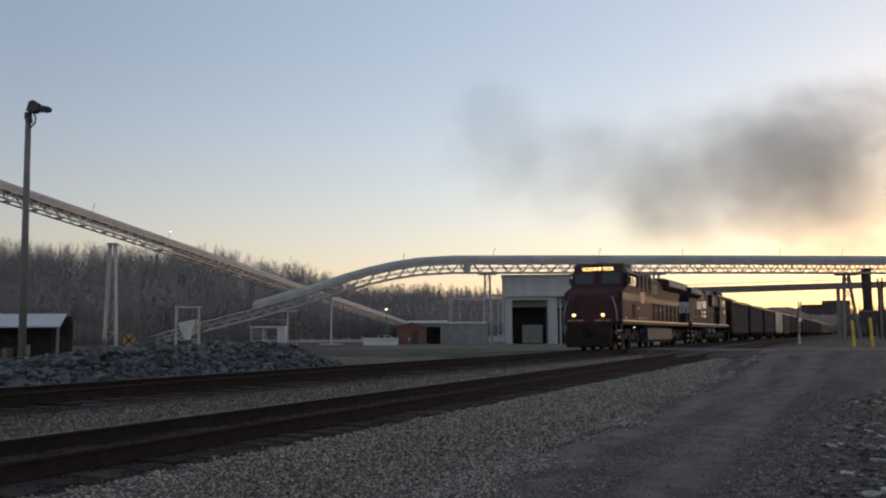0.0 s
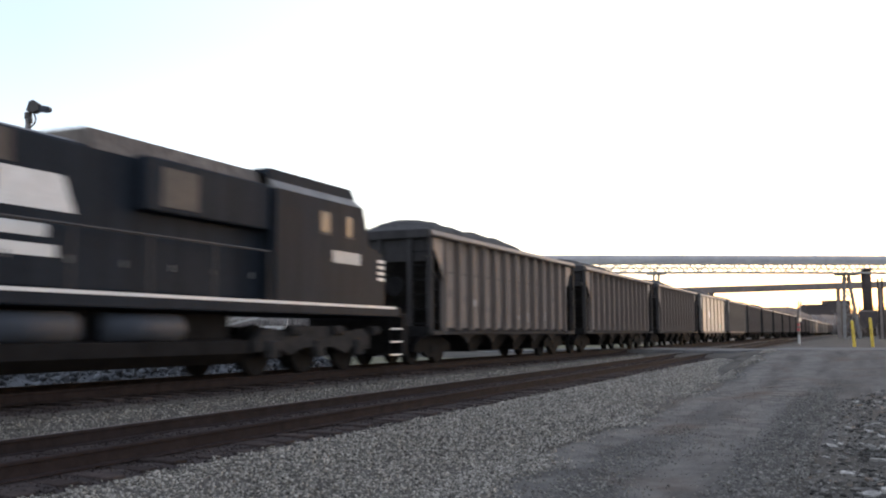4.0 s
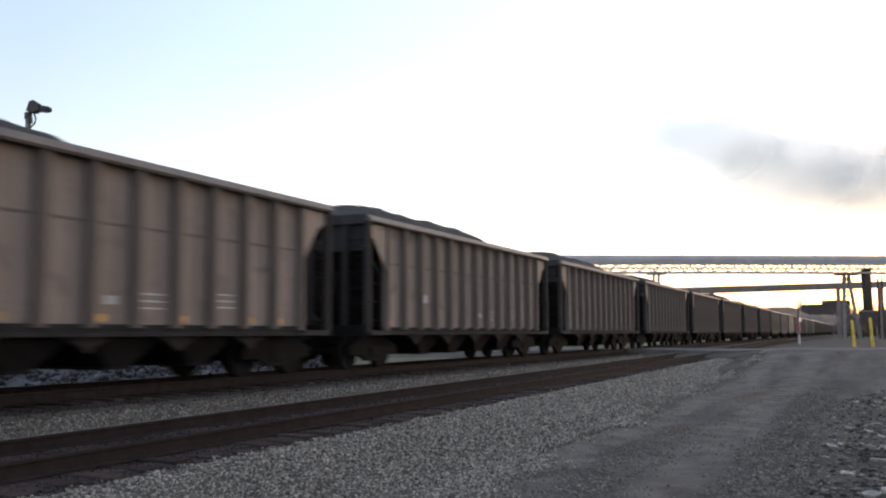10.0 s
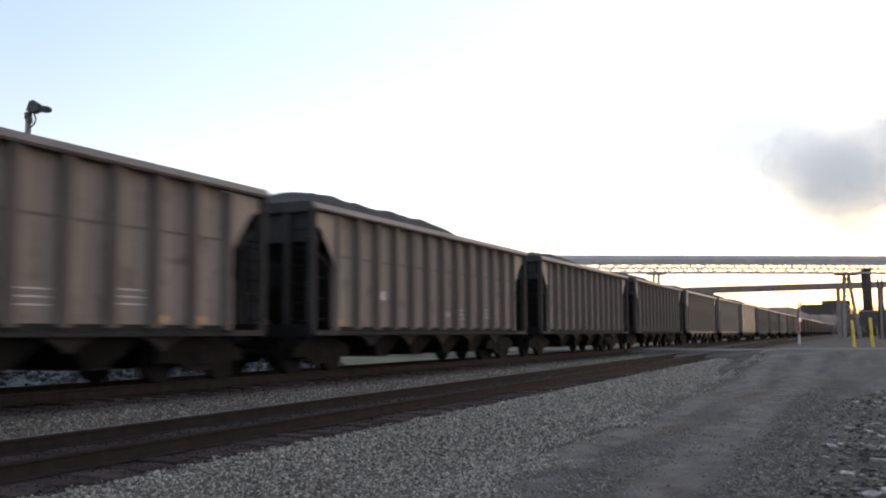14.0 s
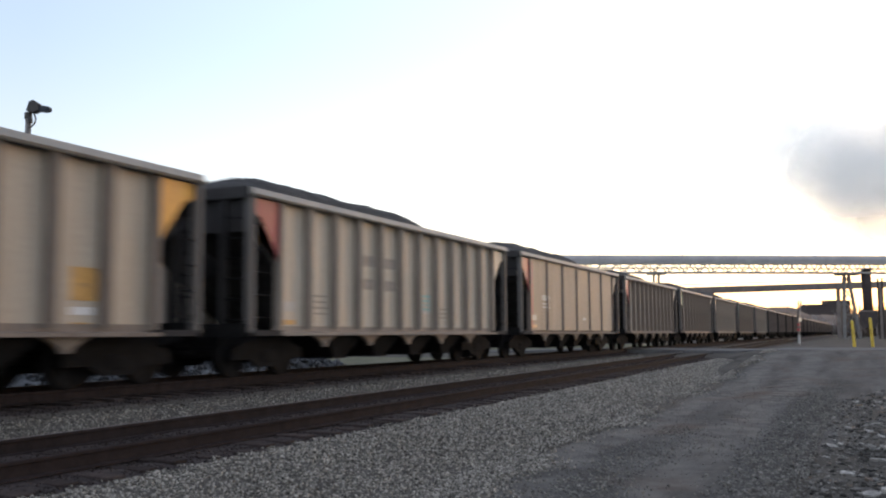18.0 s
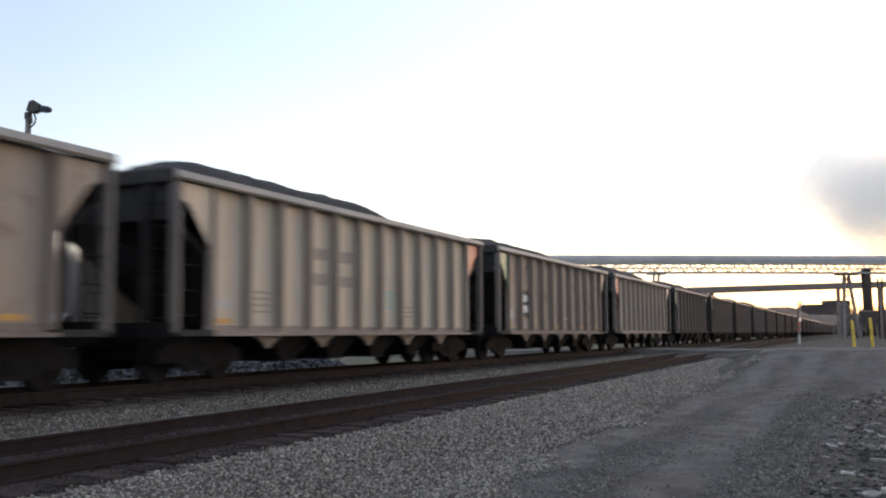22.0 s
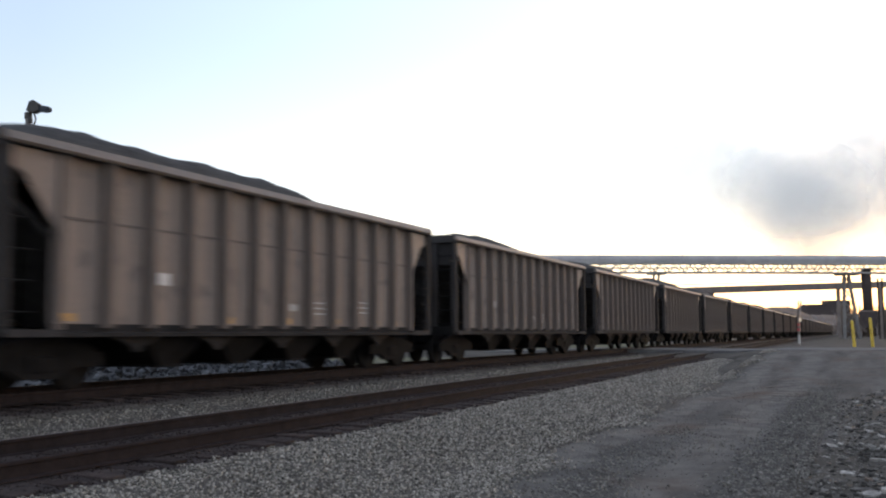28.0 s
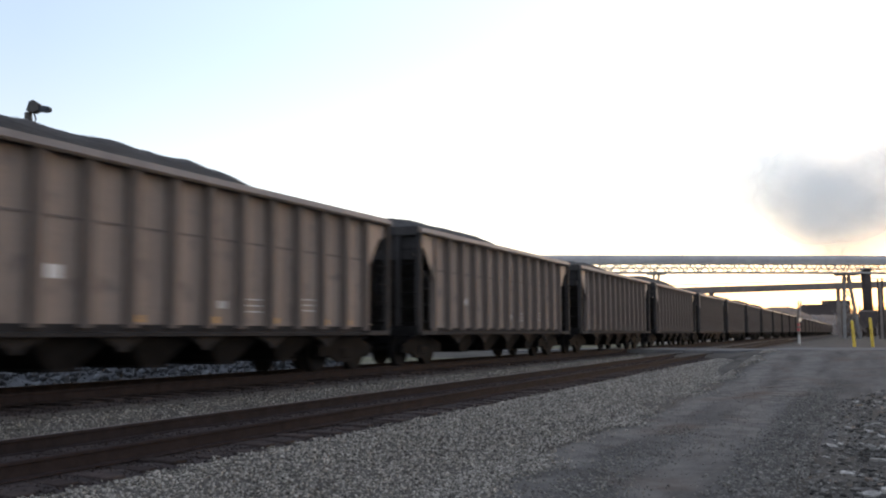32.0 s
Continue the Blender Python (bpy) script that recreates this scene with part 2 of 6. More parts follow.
M_HILL = mat("leaf_litter", (0.18, 0.162, 0.148), (0.27, 0.246, 0.226), 0.1, 0.95, bump=0.3, fine=2, spec=0.06)
M_GLASS = bpy.data.materials.new("tinted_glass")
M_GLASS.use_nodes = True
gb = M_GLASS.node_tree.nodes["Principled BSDF"]
gb.inputs["Base Color"].default_value = (0.02, 0.025, 0.03, 1)
gb.inputs["Roughness"].default_value = 0.2
gb.inputs["Specular IOR Level"].default_value = 0.3
M_HEAD = glow("headlight", (1.0, 0.5, 0.17), 2.2)
M_BOARD = glow("number_board_light", (1.0, 0.68, 0.22), 0.7)
M_LAMP = glow("small_lamp", (1.0, 0.85, 0.6), 3)


# ---------------------------------------------------------------- mesh tools
class Geo:
    def __init__(self):
        self.v, self.f = [], []

    def add(self, vs, fs):
        o = len(self.v)
        self.v += [tuple(p) for p in vs]
        self.f += [tuple(i + o for i in q) for q in fs]
        return self

    def box(self, x0, x1, y0, y1, z0, z1, c=0.0):
        if c <= 0:
            vs = [(x, y, z) for x in (x0, x1) for y in (y0, y1) for z in (z0, z1)]
            return self.add(vs, [(0, 1, 3, 2), (4, 6, 7, 5), (0, 4, 5, 1), (2, 3, 7, 6), (0, 2, 6, 4), (1, 5, 7, 3)])
        bm = bmesh.new()
        bmesh.ops.create_cube(bm, size=1)
        for q in bm.verts:
            q.co = Vector(((x0 + x1) / 2 + q.co.x * (x1 - x0), (y0 + y1) / 2 + q.co.y * (y1 - y0), (z0 + z1) / 2 + q.co.z * (z1 - z0)))
        bmesh.ops.bevel(bm, geom=bm.edges[:], offset=c, segments=2, affect="EDGES", profile=0.5)
        return self.take(bm)

    def take(self, bm, m=None):
        bm.verts.index_update()
        self.add([(m @ q.co) if m else q.co for q in bm.verts], [[q.index for q in f.verts] for f in bm.faces])
        bm.free()
        return self

    def tube(self, p0, p1, r0, r1=None, seg=8, caps=True):
        r1 = r0 if r1 is None else r1
        p0, p1 = Vector(p0), Vector(p1)
        d = (p1 - p0).normalized()
        u = d.cross(Vector((0, 0, 1)) if abs(d.z) < 0.9 else Vector((1, 0, 0))).normalized()
        w = d.cross(u)
        vs = []
        for p, r in ((p0, r0), (p1, r1)):
            for i in range(seg):
                k = 2 * math.pi * i / seg
                vs.append(p + u * math.cos(k) * r + w * math.sin(k) * r)
        fs = [(i, (i + 1) % seg, seg + (i + 1) % seg, seg + i) for i in range(seg)]
        if caps:
            fs += [tuple(range(seg - 1, -1, -1)), tuple(range(seg, 2 * seg))]
        return self.add(vs, fs)

    def bar(self, p0, p1, w, h):
        """A rectangular bar from p0 to p1."""
        p0, p1 = Vector(p0), Vector(p1)
        d = (p1 - p0).normalized()
        u = d.cross(Vector((0, 0, 1)) if abs(d.z) < 0.9 else Vector((0, 1, 0))).normalized() * (w / 2)
        t = d.cross(u.normalized()) * (h / 2)
        vs = [p + a * u + b * t for p in (p0, p1) for a, b in ((-1, -1), (1, -1), (1, 1), (-1, 1))]
        return self.add(vs, [(0, 1, 2, 3), (7, 6, 5, 4), (0, 4, 5, 1), (1, 5, 6, 2), (2, 6, 7, 3), (3, 7, 4, 0)])

    def prism(self, outline, axis, lo, hi):
        """An outline of (u, v) pairs pushed along an axis: x -> (y, z), y -> (x, z), z -> (x, y)."""
        put = {"x": lambda u, v, w: (w, u, v), "y": lambda u, v, w: (u, w, v), "z": lambda u, v, w: (u, v, w)}[axis]
        n = len(outline)
        vs = [put(u, v, lo) for u, v in outline] + [put(u, v, hi) for u, v in outline]
        fs = [(i, (i + 1) % n, n + (i + 1) % n, n + i) for i in range(n)] + [tuple(range(n - 1, -1, -1)), tuple(range(n, 2 * n))]
        return self.add(vs, fs)

    def mesh(self, name, material, smooth=False):
        me = bpy.data.meshes.new(name)
        me.from_pydata(self.v, [], self.f)
        me.materials.append(material)
        bm = bmesh.new()
        bm.from_mesh(me)
        bmesh.ops.recalc_face_normals(bm, faces=bm.faces)
        bm.to_mesh(me)
        bm.free()
        if smooth:
            me.shade_smooth()
        return me


def part(name, geo, material, parent, label="", smooth=False):
    ob = new(name, geo if isinstance(geo, bpy.types.Mesh) else geo.mesh(name, material, smooth))
    ob.parent = parent
    return tagged(ob, label)


def thing(name, label, category, group="", kind="", at=(0, 0, 0), rz=0.0):
    ob = new(name)
    ob.empty_display_size = 0.3
    ob.matrix_world = pose(*at, 0, 0, rz)
    return tagged(ob, label, category, group, kind)


def rough_stones(name, places, sizes, material, seed, flat=0.75):
    """Many broken stones joined in one mesh: six-cornered lumps, turned and squeezed at random."""
    rng = np.random.default_rng(seed)
    n = len(places)
    tips = np.array([(-1, 0, 0), (1, 0, 0), (0, -1, 0), (0, 1, 0), (0, 0, -1), (0, 0, 1)], float)
    faces = np.array([(a, b, c) if (a + b + c) % 2 else (b, a, c) for a in (0, 1) for b in (2, 3) for c in (4, 5)])
    v = (tips[None] * rng.uniform(0.7, 1.15, (n, 6, 1)) + rng.uniform(-0.32, 0.32, (n, 6, 3))) * rng.uniform(0.7, 1.1, (n, 1, 3)) * np.asarray(sizes)[:, None, None] * 0.55
    q = rng.normal(size=(n, 4))
    q /= np.linalg.norm(q, axis=1)[:, None]
    w, x, y, z = q.T
    r = np.stack([1 - 2 * (y * y + z * z), 2 * (x * y - z * w), 2 * (x * z + y * w), 2 * (x * y + z * w), 1 - 2 * (x * x + z * z), 2 * (y * z - x * w),
                  2 * (x * z - y * w), 2 * (y * z + x * w), 1 - 2 * (x * x + y * y)], 1).reshape(n, 3, 3)
    v = np.einsum("nij,nkj->nki", r, v)
    v[:, :, 2] *= flat
    v += np.asarray(places)[:, None, :]
    f = (faces[None] + (np.arange(n) * 6)[:, None, None]).reshape(-1, 3)
    me = bpy.data.meshes.new(name)
    me.vertices.add(n * 6)
    me.vertices.foreach_set("co", v.reshape(-1).astype(np.float32))
    me.loops.add(f.size)
    me.loops.foreach_set("vertex_index", f.reshape(-1).astype(np.int32))
    me.polygons.add(len(f))
    me.polygons.foreach_set("loop_start", np.arange(0, f.size, 3, dtype=np.int32))
    me.update(calc_edges=True)
    me.materials.append(material)
    return me


# ---------------------------------------------------------------- ground
def smooth(a, b, x):
    k = min(1.0, max(0.0, (x - a) / (b - a)))
    return k * k * (3 - 2 * k)


RIDGE = [(-400, 24), (-155, 23), (-129, 21), (-80, 20), (-60, 15), (-46, 13.5), (-28, 12), (-5, 12), (21, 10), (60, 4), (120, 2), (200, 7), (300, 9), (420, 6)]


def ridge(a):
    for (p, u), (q, w) in zip(RIDGE, RIDGE[1:]):
        if p <= a <= q:
            return u + (w - u) * smooth(p, q, a)
    return 8.0


def ground_z(x, y):
    a = x * math.cos(a0) + y * math.sin(a0)
    b = -x * math.sin(a0) + y * math.cos(a0)
    z = -0.5
    if x > -5.5:
        z = -0.78 + 0.7 * smooth(28, 51, y)
        z += 0.3 * smooth(-0.6, 3.5, x) * (1 - smooth(30, 50, y))
    elif -15.4 < x and not 46 < y < 66:
        z = -0.85
    elif 46 < y < 66:
        z = -0.5 + 0.28 * smooth(46, 50, y) * (1 - smooth(62, 66, y))
    if b > 290:
        z += ridge(a * 330 / b) * smooth(290, 385, b) * (b / 330 if b < 700 else 2.1) * smooth(9, 34, abs(x + 11))
    return z


def build_ground():
    def axis(lo, hi):
        fine = list(np.arange(lo, hi, 1.0)) + list(np.arange(-420, 700, 13.0)) + [-4500, -3000, -2000, -1400, -1000, -700, -550, 800, 1000, 1400, 2000, 3000, 4500]
        keep = sorted(set(round(float(k), 2) for k in fine))
        return [k for i, k in enumerate(keep) if i == 0 or k - keep[i - 1] > 0.4]
    xs, ys = axis(-30, 12), axis(-5, 75)
    vs = [(x, y, ground_z(x, y) + (0.03 * noise.noise(Vector((x * 0.6, y * 0.6, 0))) if abs(x) < 60 else 0)) for y in ys for x in xs]
    n = len(xs)
    fs = [(j * n + i, j * n + i + 1, (j + 1) * n + i + 1, (j + 1) * n + i) for j in range(len(ys) - 1) for i in range(n - 1)]
    me = bpy.data.meshes.new("ground")
    me.from_pydata(vs, [], fs)
    me.materials.append(M_GROUND)
    me.materials.append(M_HILL)
    for p in me.polygons:
        x, y, _ = p.center
        b = -x * math.sin(a0) + y * math.cos(a0)
        p.material_index = 1 if b > 175 and abs(x + 11) > 40 else 0
    me.shade_smooth()
    tagged(new("ground", me), "grey dirt and gravel ground of an industrial yard", "ground", kind="structure")


def strip(name, outline, y0, y1, material, step, label, wob=0.0, category="ballast"):
    """A long bed along the track, with its section from bed_z."""
    ys = list(np.arange(y0, min(y1, 90), step)) + ([y1] if y1 > 90 else [])
    n = len(outline)
    vs = []
    for y in ys:
        for i, (x, _) in enumerate(outline):
            k = wob * noise.noise(Vector((x * 2, y * 2, i))) if 0 < i < n - 1 else 0
            vs.append((x + (wob * 2 * noise.noise(Vector((i, y * 0.7, 3))) if i == n - 2 else 0), y, bed_z(x, y) + k))
    fs = [(j * n + i, j * n + i + 1, (j + 1) * n + i + 1, (j + 1) * n + i) for j in range(len(ys) - 1) for i in range(n - 1)]
    me = bpy.data.meshes.new(name)
    me.from_pydata(vs, [], fs)
    me.materials.append(material)
    me.shade_smooth()
    return tagged(new(name, me), label, category, kind="structure")


def bed_z(x, y):
    """Top of the ballast between and beside the tracks; the siding's side climbs gently."""
    pts = [(-15.6, -0.6), (-14.6, -0.22), (-10.5, -0.22), (-9.9, -0.44), (-9.4, -0.5), (-9.2, -0.47), (-6.85, -0.5), (-6.5, -0.53), (-6.3, -0.52), (-5.7, -0.56), (-3.6, -0.78), (-3.1, -0.98)]
    for (p, u), (q, w) in zip(pts, pts[1:]):
        if p <= x <= q:
            z = u + (w - u) * (x - p) / (q - p)
            return z + (SIDING_RISE * min(y, 110) * smooth(-10.2, -9.4, x) * (1 - smooth(-5.8, -3.8, x)) if x > -10.2 else 0)
    return -0.8


build_ground()
bed = [(x, 0) for x in (-15.6, -14.6, -13.5, -12.5, -11.4, -10.5, -10.2, -9.9, -9.6, -9.4, -9.2, -8.7, -7.9, -7.2, -6.85, -6.5, -6.3, -6.0, -5.7, -5.0, -4.3, -3.6, -3.1)]
bed_ob = strip("ballast_bed", bed, -20, 1500, M_BALLAST, 0.25, "grey crushed stone ballast under two railway tracks", 0.025)


bed_ob.data.materials.append(M_STONE_BROWN)
for face in bed_ob.data.polygons:
    if -8.95 < face.center.x < -6.5 or -14.2 < face.center.x < -10.4:
        face.material_index = 1


def scatter_ballast():
    rng = np.random.default_rng(5)
    spans = [("ballast_stones_front", -6.62, -2.6, 4, 54, 165000), ("ballast_stones_between", -10.35, -8.75, 5, 60, 50000), ("brown_stones_siding", -8.8, -6.5, 5, 50, 26000),
             ("brown_stones_main", -14.2, -10.3, 8, 60, 22000)]
    for name, x0, x1, y0, y1, n in spans:
        k = rng.uniform(0, 1, n)
        y = y0 + (y1 - y0) * k ** 1.7
        x = rng.uniform(x0, x1, n)
        size = rng.uniform(0.018, 0.046, n) * (0.8 + 0.65 * k)
        z = np.array([bed_z(q, w) for q, w in zip(x, y)]) + size * rng.uniform(-0.15, 0.4, n)
        if x0 == -6.62:
            edge = -3.15 - 0.043 * np.minimum(y, 24) + 0.25 * np.sin(y * 0.8) + 0.15 * np.sin(y * 2.3 + 1)
            keep = x < edge + rng.exponential(0.13, n) - 0.2
            z = np.maximum(z, np.array([ground_z(a, b) + 0.07 for a, b in zip(x, y)]) * (x > -4.4) + -9 * (x <= -4.4))
            # the tie ends stay bare; stones creep in between them
            keep &= x > -6.5 + 0.16 * np.sin(y * 12.08) + rng.normal(0, 0.05, n)
            x, y, z, size = x[keep], y[keep], z[keep], size[keep]
        brown = name.startswith("brown")
        me = rough_stones(name, np.stack([x, y, z], 1), size, M_STONE_BROWN if brown else M_STONE, 11)
        tagged(new("ballast_stones", me), "rust-browned ballast stones between the rails" if brown else "loose grey angular ballast stones beside the rails", "ballast", kind="stuff")


scatter_ballast()

# ---------------------------------------------------------------- tracks
RAIL_PROFILE = [(-0.075, -0.18), (0.075, -0.18), (0.075, -0.165), (0.012, -0.15), (0.012, -0.045), (0.037, -0.035), (0.037, -0.006), (0.028, 0.0), (-0.028, 0.0),
                (-0.037, -0.006), (-0.037, -0.035), (-0.012, -0.045), (-0.012, -0.15), (-0.075, -0.165)]


def build_track(name, x, z, label, worn, nties, y0, y1, rise=0.0):
    tr = thing(name, label, "railway track", kind="structure", at=(x, 0, z))
    tr.rotation_euler.x = math.atan(rise)
    for side in (-0.755, 0.755):
        g = Geo().prism([(u + side, v) for u, v in RAIL_PROFILE], "y", -25, y1)
        part("rail", g, M_RUST, tr)
        # worn band on the far rail only, its lighter colour standing for the glint
        if worn and side < 0:
            part("running_band", Geo().box(side - 0.026, side + 0.026, -25, y1, 0.0, 0.002), M_RAIL, tr, "worn steel band lightened for the glint on the rail top")
    tie = Geo().box(-1.36, 1.36, -0.11, 0.11, -0.36, -0.182, 0.012).mesh("tie", M_TIE)
    rng = random.Random(4)
    for i in range(nties):
        t = part("tie", tie, None, tr)
        t.location = (rng.uniform(-0.06, 0.06), y0 + i * 0.52 + rng.uniform(-0.03, 0.03), rng.uniform(-0.012, 0.012))
        t.rotation_euler = (rng.uniform(-0.02, 0.02), rng.uniform(-0.006, 0.006), rng.uniform(-0.03, 0.03))


build_track("track_main", TRACK_X, 0.0, "main line railway track with worn rail tops on wooden ties", True, 90, 4, 1500)
build_track("track_siding", SIDING_X, SIDING_Z, "rusty siding track on dark wooden ties beside the main line", True, 110, 2.5, 130, SIDING_RISE)

# ---------------------------------------------------------------- road and crossing
def build_road():
    ys = list(np.arange(-14, 50, 0.5)) + [50.5, 51.5, 52.5]
    cols = 15
    vs, fs = [], []
    for y in ys:
        left = -4.5 - 0.2 * smooth(30, 50, y)
        right = -0.75 + 0.4 * math.sin(y * 0.5) + 3.5 * smooth(18, 46, y)
        for i in range(cols):
            k = i / (cols - 1)
            x = left + (right - left) * k
            rut = -0.03 * (math.exp(-((k - 0.3) / 0.1) ** 2) + math.exp(-((k - 0.72) / 0.1) ** 2))
            edge = 0.05 * (abs(k - 0.5) * 2) ** 6 + (0.12 if i == 0 else 0.03 if i == 1 else 0)
            vs.append((x, y, ground_z(x, y) + 0.05 + rut - edge + 0.02 * noise.noise(Vector((x * 1.5, y * 0.9, 2)))))
    fs = [(j * cols + i, j * cols + i + 1, (j + 1) * cols + i + 1, (j + 1) * cols + i) for j in range(len(ys) - 1) for i in range(cols - 1)]
    me = bpy.data.meshes.new("road")
    me.from_pydata(vs, [], fs)
    me.materials.append(M_ROAD)
    me.shade_smooth()
    tagged(new("road", me), "worn grey dirt road with shallow wheel ruts along the ballast", "road", kind="structure")
    cross = Geo().prism([(-4.6, -0.9), (-4.2, -0.06), (SIDING_X + 0.9, -0.08), (-11.6, -0.02), (-13.3, -0.02), (-15.5, -0.05), (-24, -0.3), (-24, -0.6)], "y", 51.5, 58.5)
    tagged(new("crossing", cross.mesh("crossing", M_ASPHALT)), "worn asphalt level crossing over the two tracks", "road", kind="structure")
    lane = Geo().box(-4.2, 30, 51.6, 60, -0.6, -0.035)
    tagged(new("crossing_road", lane.mesh("crossing_road", M_ASPHALT)), "grey road leading up to the level crossing", "road", kind="structure")


build_road()


def access_strip():
    """Pale gravel track and grass verge behind the main line."""
    g = Geo()
    for j in range(60):
        y = 20 + j * 1.6
        g.v += [(-19.5, y, -0.44), (-15.7, y, -0.47)]
    g.f = [(2 * j, 2 * j + 1, 2 * j + 3, 2 * j + 2) for j in range(59)]
    tagged(new("service_track", g.mesh("service_track", M_ASPHALT)), "pale gravel service track behind the main line", "road", kind="structure")
    g = Geo()
    rows = 40
    for j in range(rows):
        y = 26 + j * 2.2
        for i in range(6):
            x = -19.7 - i * (2.2 + 0.12 * j)
            g.v.append((x, y, -0.42 + 0.05 * noise.noise(Vector((x * 0.3, y * 0.3, 7)))))
    g.f = [(6 * j + i, 6 * j + i + 1, 6 * j + i + 7, 6 * j + i + 6) for j in range(rows - 1) for i in range(5)]
    tagged(new("grass_verge", g.mesh("grass_verge", M_GRASS, True)), "short dull green and brown winter grass", "grass", kind="stuff")


access_strip()


# ---------------------------------------------------------------- conveyors
def conveyor(label, path, half, cover_h, depth, panel, group, bare=0):
    """A covered belt gallery on a lattice girder. path: points of the girder's bottom, in the world."""
    con = thing("conveyor", label, "conveyor", group)
    pts = [Vector(p) for p in path]
    dense = [pts[0]]
    for p, q in zip(pts, pts[1:]):
        n = max(1, round((q - p).length / panel))
        dense += [p + (q - p) * (i / n) for i in range(1, n + 1)]
    run = (pts[-1] - pts[0])
    side = Vector((run.y, -run.x, 0)).normalized() * half
    up = Vector((0, 0, 1))
    for k, (p, q) in enumerate(zip(pts, pts[1:])):
        d = (q - p)
        g = Geo()
        # rounded hood over the belt
        prof = [(-1.06, 0.0), (-1.06, 0.45), (-0.85, 0.75), (-0.45, 0.95), (0, 1.0), (0.45, 0.95), (0.85, 0.75), (1.06, 0.45), (1.06, 0.0)]
        vs = [e + side * u + up * (depth + cover_h * w) for e in (p, q + d.normalized() * 0.02) for u, w in prof]
        m = len(prof)
        g.add(vs, [(i, i + 1, m + i + 1, m + i) for i in range(m - 1)] + [(0, m, 2 * m - 1, m - 1), tuple(range(m)), tuple(range(2 * m - 1, m - 1, -1))])
        if k < bare:
            part("belt", Geo().bar(p + up * (depth + 0.1), q + up * (depth + 0.1), 1.5, 0.14), M_DARKSTEEL, con, "dark open conveyor belt")
        else:
            part("cover", g, M_COVER, con)
        for s in (-1, 1):
            part("bottom_chord", Geo().bar(p + side * s, q + side * s, 0.19, 0.19), M_GALV, con)
            part("top_chord", Geo().bar(p + side * s + up * (depth - 0.1), q + side * s + up * (depth - 0.1), 0.16, 0.16), M_GALV, con)
            part("handrail", Geo().bar(p + side * s * 1.25 + up * (depth * 0.45), q + side * s * 1.25 + up * (depth * 0.45), 0.1, 0.1), M_GALV, con)
    far = Geo()
    for i, (p, q) in enumerate(zip(dense, dense[1:])):
        lo, hi = (p, q + up * depth) if i % 2 else (q, p + up * depth)
        part("brace", Geo().bar(lo + side, hi + side, 0.13, 0.13), M_GALV, con)
        far.bar(lo - side, hi - side, 0.12, 0.12)
        if i % 4 == 0:
            part("cross_beam", Geo().bar(p - side, p + side, 0.14, 0.2), M_GALV, con)
    tagged(part("rear_lattice", far, M_GALV, con), kind="stuff")
    return con


def trestle(label, foot, top_z, across, lean, r, group, braces=True, single=False, wide=0.9):
    """A support of two leaning legs with ladder bracing."""
    t = thing("conveyor_support", label, "support", group, at=foot)
    h = top_z - foot[2]
    legs = [0.0] if single else [-1, 1]
    along = Vector((math.cos(a0), math.sin(a0), 0))
    deep = Vector((-math.sin(a0), math.cos(a0), 0))
    for s in legs:
        for k in ((-1, 1) if not single else (0,)):
            part("leg", Geo().bar(along * s * (across + lean) + deep * k * 0.25, along * s * across + deep * k * 0.22 + Vector((0, 0, h)), r, r), M_GALV, t)
    if braces and not single:
        n = max(3, int(h / 1.9))
        for i in range(n):
            z0, z1 = h * i / n, h * (i + 1) / n
            w0, w1 = across + lean * (1 - i / n), across + lean * (1 - (i + 1) / n)
            part("brace", Geo().bar(along * -w0 + Vector((0, 0, z0)) - deep * 0.52, along * w1 + Vector((0, 0, z1)) - deep * 0.52, 0.08, 0.08), M_GALV, t)
            part("brace", Geo().bar(along * -w1 + Vector((0, 0, z1)) - deep * 0.52, along * w1 + Vector((0, 0, z1)) - deep * 0.52, 0.08, 0.08), M_GALV, t)
    part("cap_beam", Geo().bar(along * -(across + wide) + Vector((0, 0, h - 0.12)), along * (across + wide) + Vector((0, 0, h - 0.12)), 0.9, 0.2), M_GALV, t)
    part("footing", Geo().box(-across - lean - 0.5, across + lean + 0.5, -1.4, 1.4, -0.3, 0.12, 0.04), M_CONCRETE, t)
    return t


MAIN = [(-40.2, -0.6), (-33.5, 1.2), (-25.8, 3.1), (-17.3, 5.5), (-13.6, 6.75), (-10.4, 7.65), (-7.0, 8.4), (-3.4, 8.95), (1.2, 9.2), (16.7, 9.15), (40.0, 9.02), (60.7, 8.85), (95, 8.6)]
conveyor("long covered belt conveyor on a pale lattice girder", [yard(a, 130, z) for a, z in MAIN], 0.9, 1.05, 1.35, 1.0, "conveyors", 2)
box = Geo().box(-0.45, 0.45, -1.05, 1.05, -0.1, 1.4, 0.02)
joint = tagged(new("junction_panel", box.mesh("junction_panel", M_COVER)), "grey sheet panel closing one bay of the conveyor lattice", "panel")
joint.matrix_world = pose(*yard(3.25, 130, 9.2), 0, 0, TURN)
P0, P1 = yard(-55.5, 118, 18.0), yard(-11.5, 300, 2.6)
P2 = P0 + (P0 - P1) * 0.22
conveyor("grey covered belt conveyor climbing on a lattice girder beside the woods", [P2, P0, P0 + (P1 - P0) * 0.25, P0 + (P1 - P0) * 0.5, P0 + (P1 - P0) * 0.75, P1], 0.9, 1.15, 1.2, 1.35, "conveyors")
